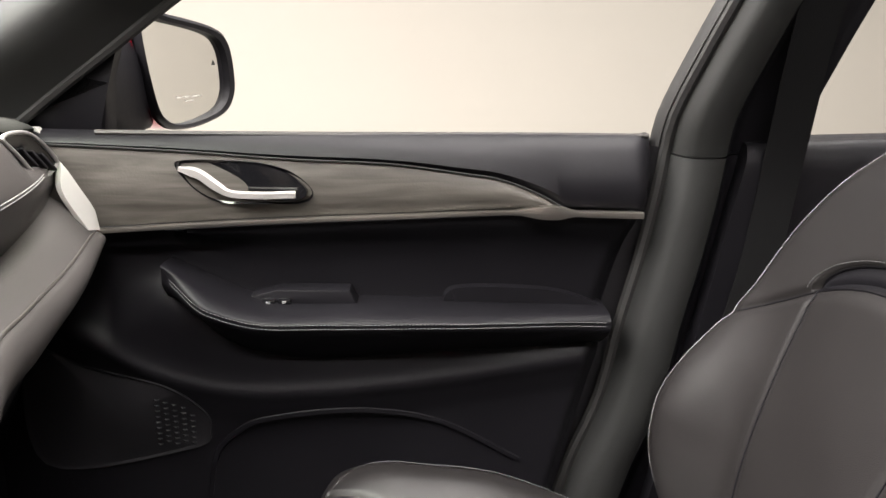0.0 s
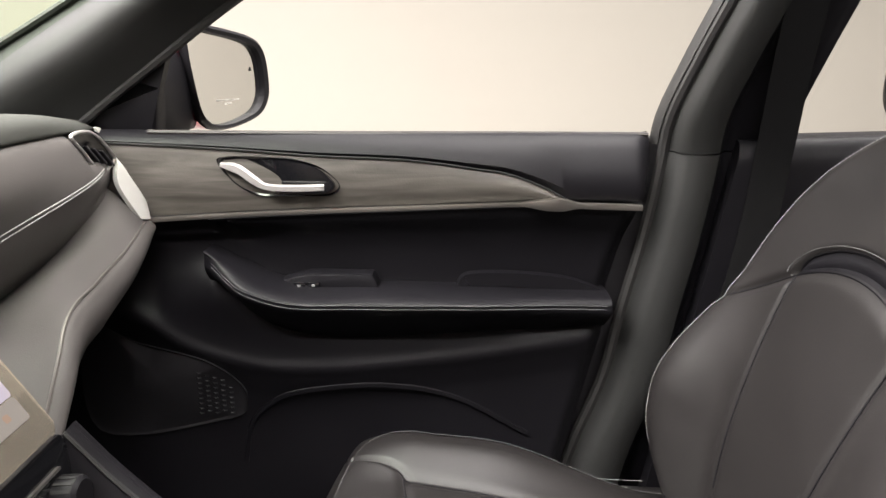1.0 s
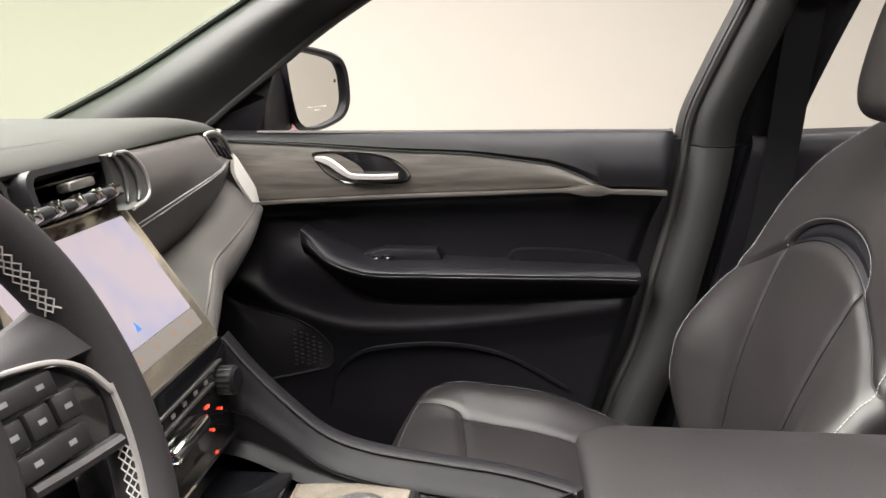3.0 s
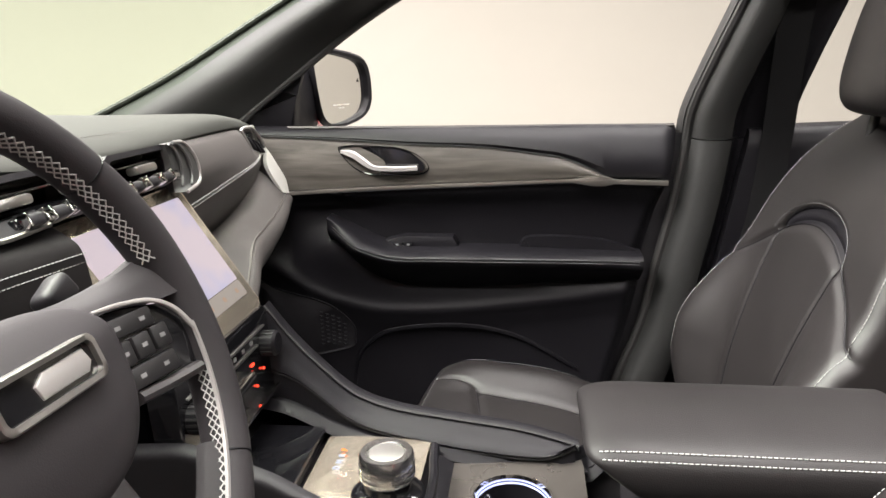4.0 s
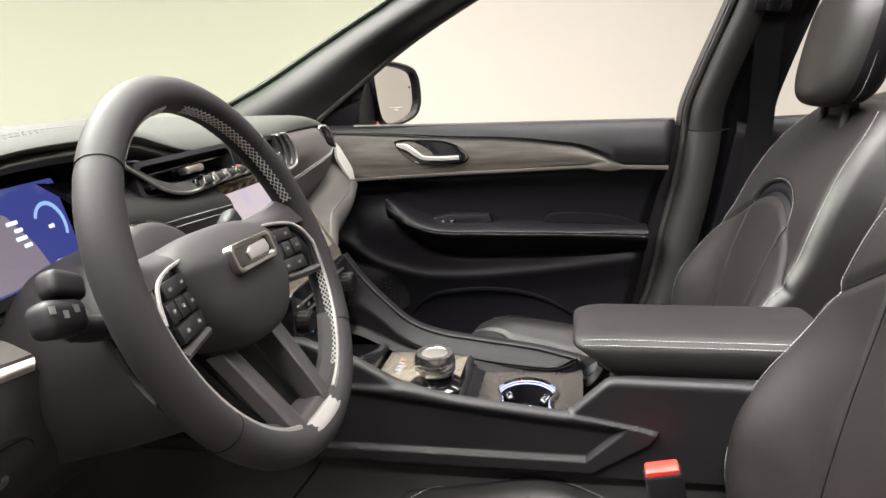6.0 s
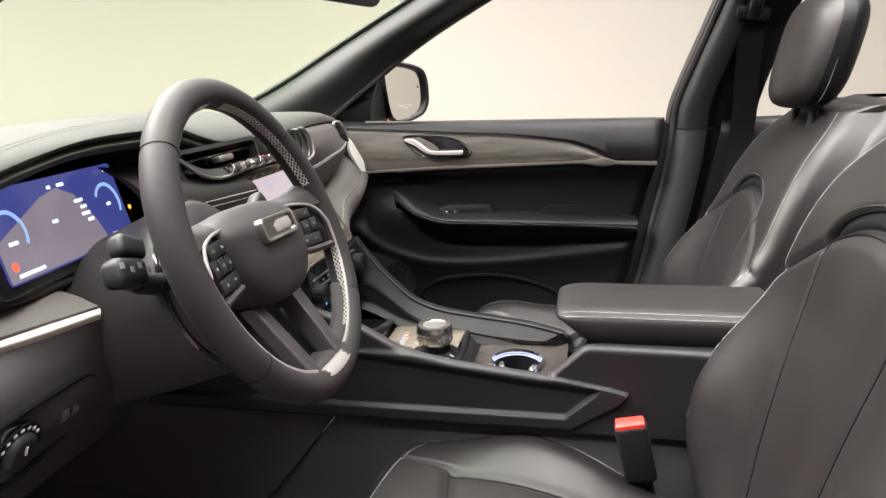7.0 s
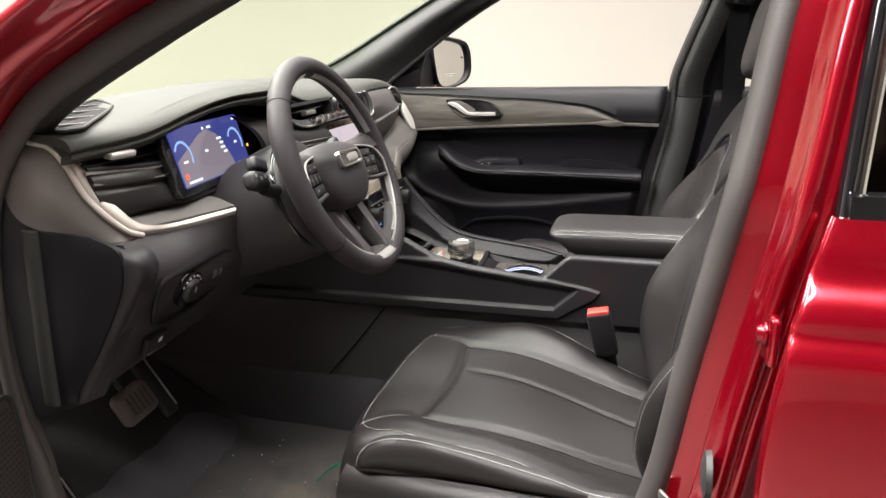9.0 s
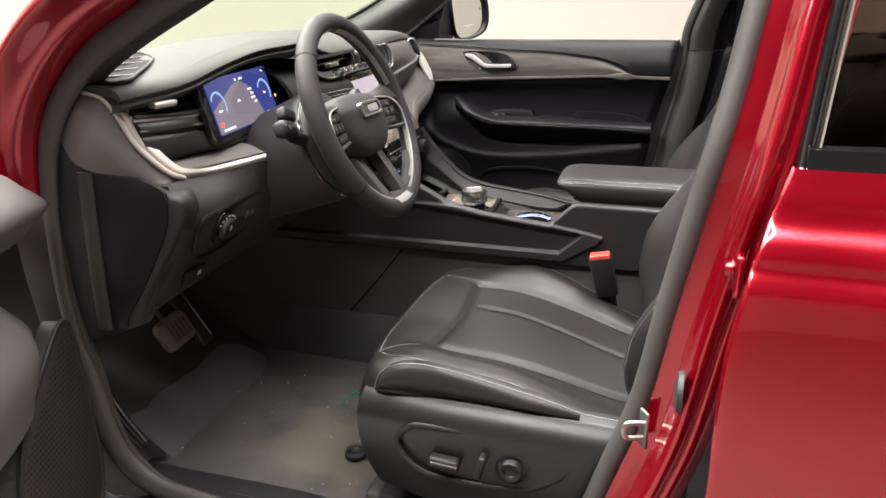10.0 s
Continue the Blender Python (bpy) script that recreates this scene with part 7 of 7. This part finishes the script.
part("striker_loop", sweep(crv([sk + Vector((0, 0, 0.011)), sk + Vector((-0.02, -0.006, 0.011)), sk + Vector((-0.025, -0.007, 0.0)), sk + Vector((-0.02, -0.006, -0.011)), sk + Vector((0, 0, -0.011))], 20), ring(0.0038, 8), up=(0, 1, 0)), SATIN, stk)
# seal loop down the front pillar to the sill
lo = crv([(0.12, -0.31, 1.55), (-0.05, -0.375, 1.478), (-0.19, -0.412, 1.418), (-0.318, -0.43, 1.361), (-0.402, -0.432, 1.322), (-0.493, -0.432, 1.274), (-0.564, -0.432, 1.211), (-0.609, -0.432, 1.142), (-0.632, -0.431, 1.062), (-0.645, -0.43, 0.98), (-0.651, -0.43, 0.9), (-0.648, -0.43, 0.8), (-0.632, -0.43, 0.72), (-0.625, -0.43, 0.65), (-0.603, -0.43, 0.575), (-0.548, -0.43, 0.522), (-0.46, -0.43, 0.503), (-0.2, -0.43, 0.48), (0.15, -0.43, 0.475)], 170)
wid = [0.018 - 0.004 * step(60, 85, k) + 0.009 * step(100, 125, k) for k in range(170)]
part("door_seal", sweep(lo, ring(1.0, 14, 0.6), up=(0, 1, 0), scales=wid), SEAL, body, "grey rubber door opening seal")
jr = []
for k in range(80):
    p, t = lo[k], (lo[k + 1] - lo[max(k - 1, 0)]).normalized()
    o = Vector((t.z, 0, -t.x)).normalized()
    far = 0.3 * step(52, 84, k)
    jr.append(crv([p + o * a + Vector((0, b, 0)) for a, b in ((-0.004, 0.006), (0.012, 0.004), (0.02, -0.012), (0.03, -0.034), (0.042, -0.042), (0.056 + 0.2 * far, -0.062), (0.066 + 0.5 * far, -0.07), (0.08 + 0.8 * far, -0.056), (0.085 + far, -0.02))], 36))
part("front_pillar_jamb", grid(jr, 0.006, into=(0, 1, 0)), RED, body, "red painted front pillar and wing edge")
part("hinge_panel", grid([[p + Vector((0.01, 0.012, 0)) for p in lo[76:146]], [p + Vector((-0.03, -0.01, -0.01)) for p in lo[76:146]], [p + Vector((-0.12, -0.012, -0.05)) for p in lo[76:146]]], 0.01, into=(0, 1, 0)), SEAL, body, "dark lower hinge pillar")
pin = [(0.2, -0.25, 1.57), (-0.15, -0.36, 1.42), (-0.25, -0.38, 1.375), (-0.345, -0.38, 1.331), (-0.44, -0.382, 1.285), (-0.52, -0.385, 1.24), (-0.64, -0.395, 1.15)]
pc = crv(pin, 60)
ps_ = [min(lo[:70], key=lambda q: abs(q.x - (p.x - 0.03))) for p in pc]
part("front_pillar", loft([pc[::6], [p.lerp(q, 0.35) + Vector((0.012, 0.0, -0.006)) for p, q in zip(pc, ps_)][::6], [p.lerp(q, 0.9) + Vector((0.004, 0.004, -0.004)) for p, q in zip(pc, ps_)][::6]], 60, 14, 0.008, into=(-0.3, 0.2, 0.86)), PILLAR, body, "soft charcoal front pillar trim")
part("sill", grid([[(-0.62 + 1.0 * i / 10, y, z) for y, z in ((-0.33, 0.455), (-0.38, 0.475), (-0.43, 0.472), (-0.46, 0.465), (-0.48, 0.42), (-0.48, 0.3))] for i in range(11)], 0.02), PLASTIC, body, "black door sill")
part("sill_plate", grid([[(-0.6 + 0.9 * i / 10, y, z) for y, z in ((-0.3, 0.45), (-0.36, 0.468), (-0.41, 0.475))] for i in range(11)], 0.004), PLASTIC, body, "black ribbed sill plate")
# ribbed kick plate where the sill meets the hinge pillar
kp = part("kick_plate", loft([[(-0.7, -0.375, 0.66), (-0.665, -0.38, 0.58), (-0.6, -0.385, 0.52)], [(-0.69, -0.355, 0.645), (-0.655, -0.358, 0.57), (-0.6, -0.36, 0.515)], [(-0.7, -0.33, 0.62), (-0.66, -0.325, 0.55), (-0.6, -0.32, 0.49)]], 16, 12, 0.006, into=(-0.5, 0.6, -0.5)), PLASTIC, body, "black kick plate at the end of the sill")
for k in range(4):
    part("kick_rib", sweep([(-0.682 + 0.002 * k, -0.352 - 0.007 * k, 0.633 - 0.012 * k), (-0.65, -0.354 - 0.007 * k, 0.585 - 0.006 * k), (-0.614, -0.356 - 0.007 * k, 0.545 - 0.002 * k)], ring(0.0022, 6)), SATIN if k == 0 else PILLAR, kp, "bright edge of the kick plate" if k == 0 else "")

# rear door skin on the driver's side
rd = thing("rear_driver_door", (0.9, -0.52, 0.35), "closed glossy red rear door with dark privacy glass", "car door")
SK = ((0.35, -0.51), (0.5, -0.55), (0.65, -0.568), (0.8, -0.575), (0.9, -0.572), (0.99, -0.564), (1.04, -0.5575), (1.06, -0.5535), (1.072, -0.547), (1.078, -0.5425), (1.084, -0.5405), (1.09, -0.5398), (1.105, -0.533), (1.125, -0.517), (1.15, -0.508), (1.175, -0.497))
rows = []
for i in range(276):
    z = 0.35 + 0.825 * i / 275
    y = at(SK, z)
    x0 = at(((0.35, 0.33), (0.791, 0.366), (0.964, 0.367), (1.051, 0.378), (1.155, 0.408), (1.19, 0.42)), z)
    rows.append(crv([(x0 + 0.03, y + 0.06, z), (x0 + 0.004, y + 0.03, z), (x0, y + 0.008, z), (x0 + 0.01, y, z), (x0 + 0.1, y - 0.004, z), (x0 + 0.4, y - 0.008, z), (x0 + 0.95, y + 0.01, z)], 30))
part("door_skin", grid(rows, 0.008, into=(0, 1, 0)), RED, rd, "glossy red door skin")
part("window_glass", grid([[(x, -0.455 + 0.3 * (z - 1.17), z) for x in (0.425 + (z - 1.17) * 0.13, 1.3)] for z in (1.16, 1.35, 1.6)], 0.005, into=(0, 1, 0)), PRIVACY, rd, "dark privacy glass")
part("belt_moulding", sweep([(0.425, -0.487, 1.183), (0.8, -0.495, 1.188), (1.3, -0.48, 1.195)], [(0.01, -0.012), (0.01, 0.012), (-0.004, 0.014), (-0.008, -0.012)]), GLOSSY, rd, "black window moulding")
part("window_frame", sweep([(0.424, -0.482, 1.165), (0.427, -0.472, 1.2), (0.443, -0.43, 1.35), (0.48, -0.364, 1.6)], ring(0.011, 10, 0.008), up=(1, 0, 0)), GLOSSY, rd, "gloss black window frame")
part("frame_chrome", sweep([(0.434, -0.488, 1.195), (0.451, -0.445, 1.35), (0.488, -0.377, 1.6)], ring(0.003, 6), up=(1, 0, 0)), CHROME, rd)

# ---- driver's door, swung open ----
dd = thing("driver_door", (-0.66, -0.5, 0.4), "open charcoal driver's door with padded top coloured as lit, and speaker mesh", "car door")
DO, DE = Vector((-0.66, -0.485, 0)), Vector((0.3, -0.954, 0)).normalized()
DN = Vector((-DE.y, DE.x, 0))


def dp(u, z, d=0.0):
    return DO + DE * u + DN * d + Vector((0, 0, z))


DD = ((0.4, 0.0), (0.62, 0.03), (0.86, 0.012), (0.95, 0.0), (1.03, 0.005), (1.2, 0.0))
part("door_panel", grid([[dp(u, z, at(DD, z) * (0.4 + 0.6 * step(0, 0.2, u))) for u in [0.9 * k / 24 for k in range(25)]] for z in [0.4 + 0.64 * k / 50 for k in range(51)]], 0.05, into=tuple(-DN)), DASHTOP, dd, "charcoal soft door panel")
# pad and pocket carry the light that falls on them in their colour
part("upper_pad", loft([[dp(-0.014, 1.048, 0.05), dp(0.054, 1.034, 0.06), dp(0.15, 1.03, 0.07), dp(0.5, 1.04, 0.08), dp(0.85, 1.05, 0.06)], [dp(-0.014, 1.053, 0.056), dp(0.05, 1.066, 0.085), dp(0.15, 1.08, 0.1), dp(0.5, 1.09, 0.11), dp(0.85, 1.09, 0.08)], [dp(-0.014, 1.056, 0.045), dp(0.03, 1.092, 0.045), dp(0.12, 1.125, 0.05), dp(0.5, 1.15, 0.05), dp(0.85, 1.15, 0.04)], [dp(-0.014, 1.058, 0.03), dp(0.03, 1.1, 0.0), dp(0.12, 1.15, 0.0), dp(0.5, 1.19, 0.0), dp(0.85, 1.19, 0.0)]], 40, 24, 0.012, into=tuple(-DN)), LITPAD, dd, "grey padded door top, its light put into the colour")
part("pocket_panel", loft([[dp(0.1, 0.8, 0.03), dp(0.2, 0.76, 0.06), dp(0.7, 0.74, 0.07)], [dp(0.07, 0.87, 0.035), dp(0.18, 0.86, 0.075), dp(0.7, 0.85, 0.08)], [dp(0.1, 0.93, 0.02), dp(0.2, 0.95, 0.04), dp(0.7, 0.96, 0.05)]], 24, 14, 0.01, into=tuple(-DN)), LITPAD, dd, "grey moulded map pocket, coloured as lit")
part("door_skin", grid([[dp(u, z, -0.09) for u in (0, 0.9)] for z in (0.35, 0.8, 1.15)], 0.01, into=tuple(-DN)), RED, dd, "red outer door skin")
gm_ = [dp(u, z, 0.035) for u, z in ((-0.03, 0.55), (-0.03, 0.8), (-0.012, 0.852), (0.03, 0.835), (0.1, 0.78), (0.17, 0.7), (0.195, 0.6), (0.17, 0.48), (0.05, 0.46))]
gl = crv(gm_, 40, True)
v, f = grid([[p - DN * 0.03 for p in gl], gl], wrap=True)
f.append(tuple(range(40, 80)))
sg = part("speaker_grille", (v, f), SEAL, dd, "black perforated speaker mesh")
geos = []
for i in range(27):
    for j in range(40):
        u, z = -0.026 + 0.0082 * i + (0.004 if j % 2 else 0), 0.48 + 0.009 * j
        if u < min((0.836 - z) * 1.15, 0.172):
            c = dp(u, z, 0.0365)
            a_, b_ = DE * 0.0032, Vector((0, 0, 0.0022))
            geos.append(([c - a_, c - b_, c + a_, c + b_, c + DN * 0.0003], [(0, 1, 4), (1, 2, 4), (2, 3, 4), (3, 0, 4)]))
tagged(part("mesh_holes", join(*geos), SOFT, sg, smooth=False), kind="stuff")
part("grille_frame", sweep(gl, ring(0.004, 8), up=tuple(DN), closed=True), PILLAR, sg, "raised frame round the speaker mesh")

# ---- rear-view mirror at the windscreen ----
rv = thing("rear_view_mirror", (-0.27, 0.27, 1.5), "black rear-view mirror under the windscreen top", "car mirror")
part("mirror_body", rbox(pose(-0.27, 0.31, 1.452, 0, 10, -8), 0.04, 0.25, 0.065, 0.018, 4), PLASTIC, rv)
part("mirror_stem", sweep([(-0.28, 0.3, 1.46), (-0.34, 0.3, 1.53)], ring(0.012, 10), up=(0, 1, 0)), PLASTIC, rv)
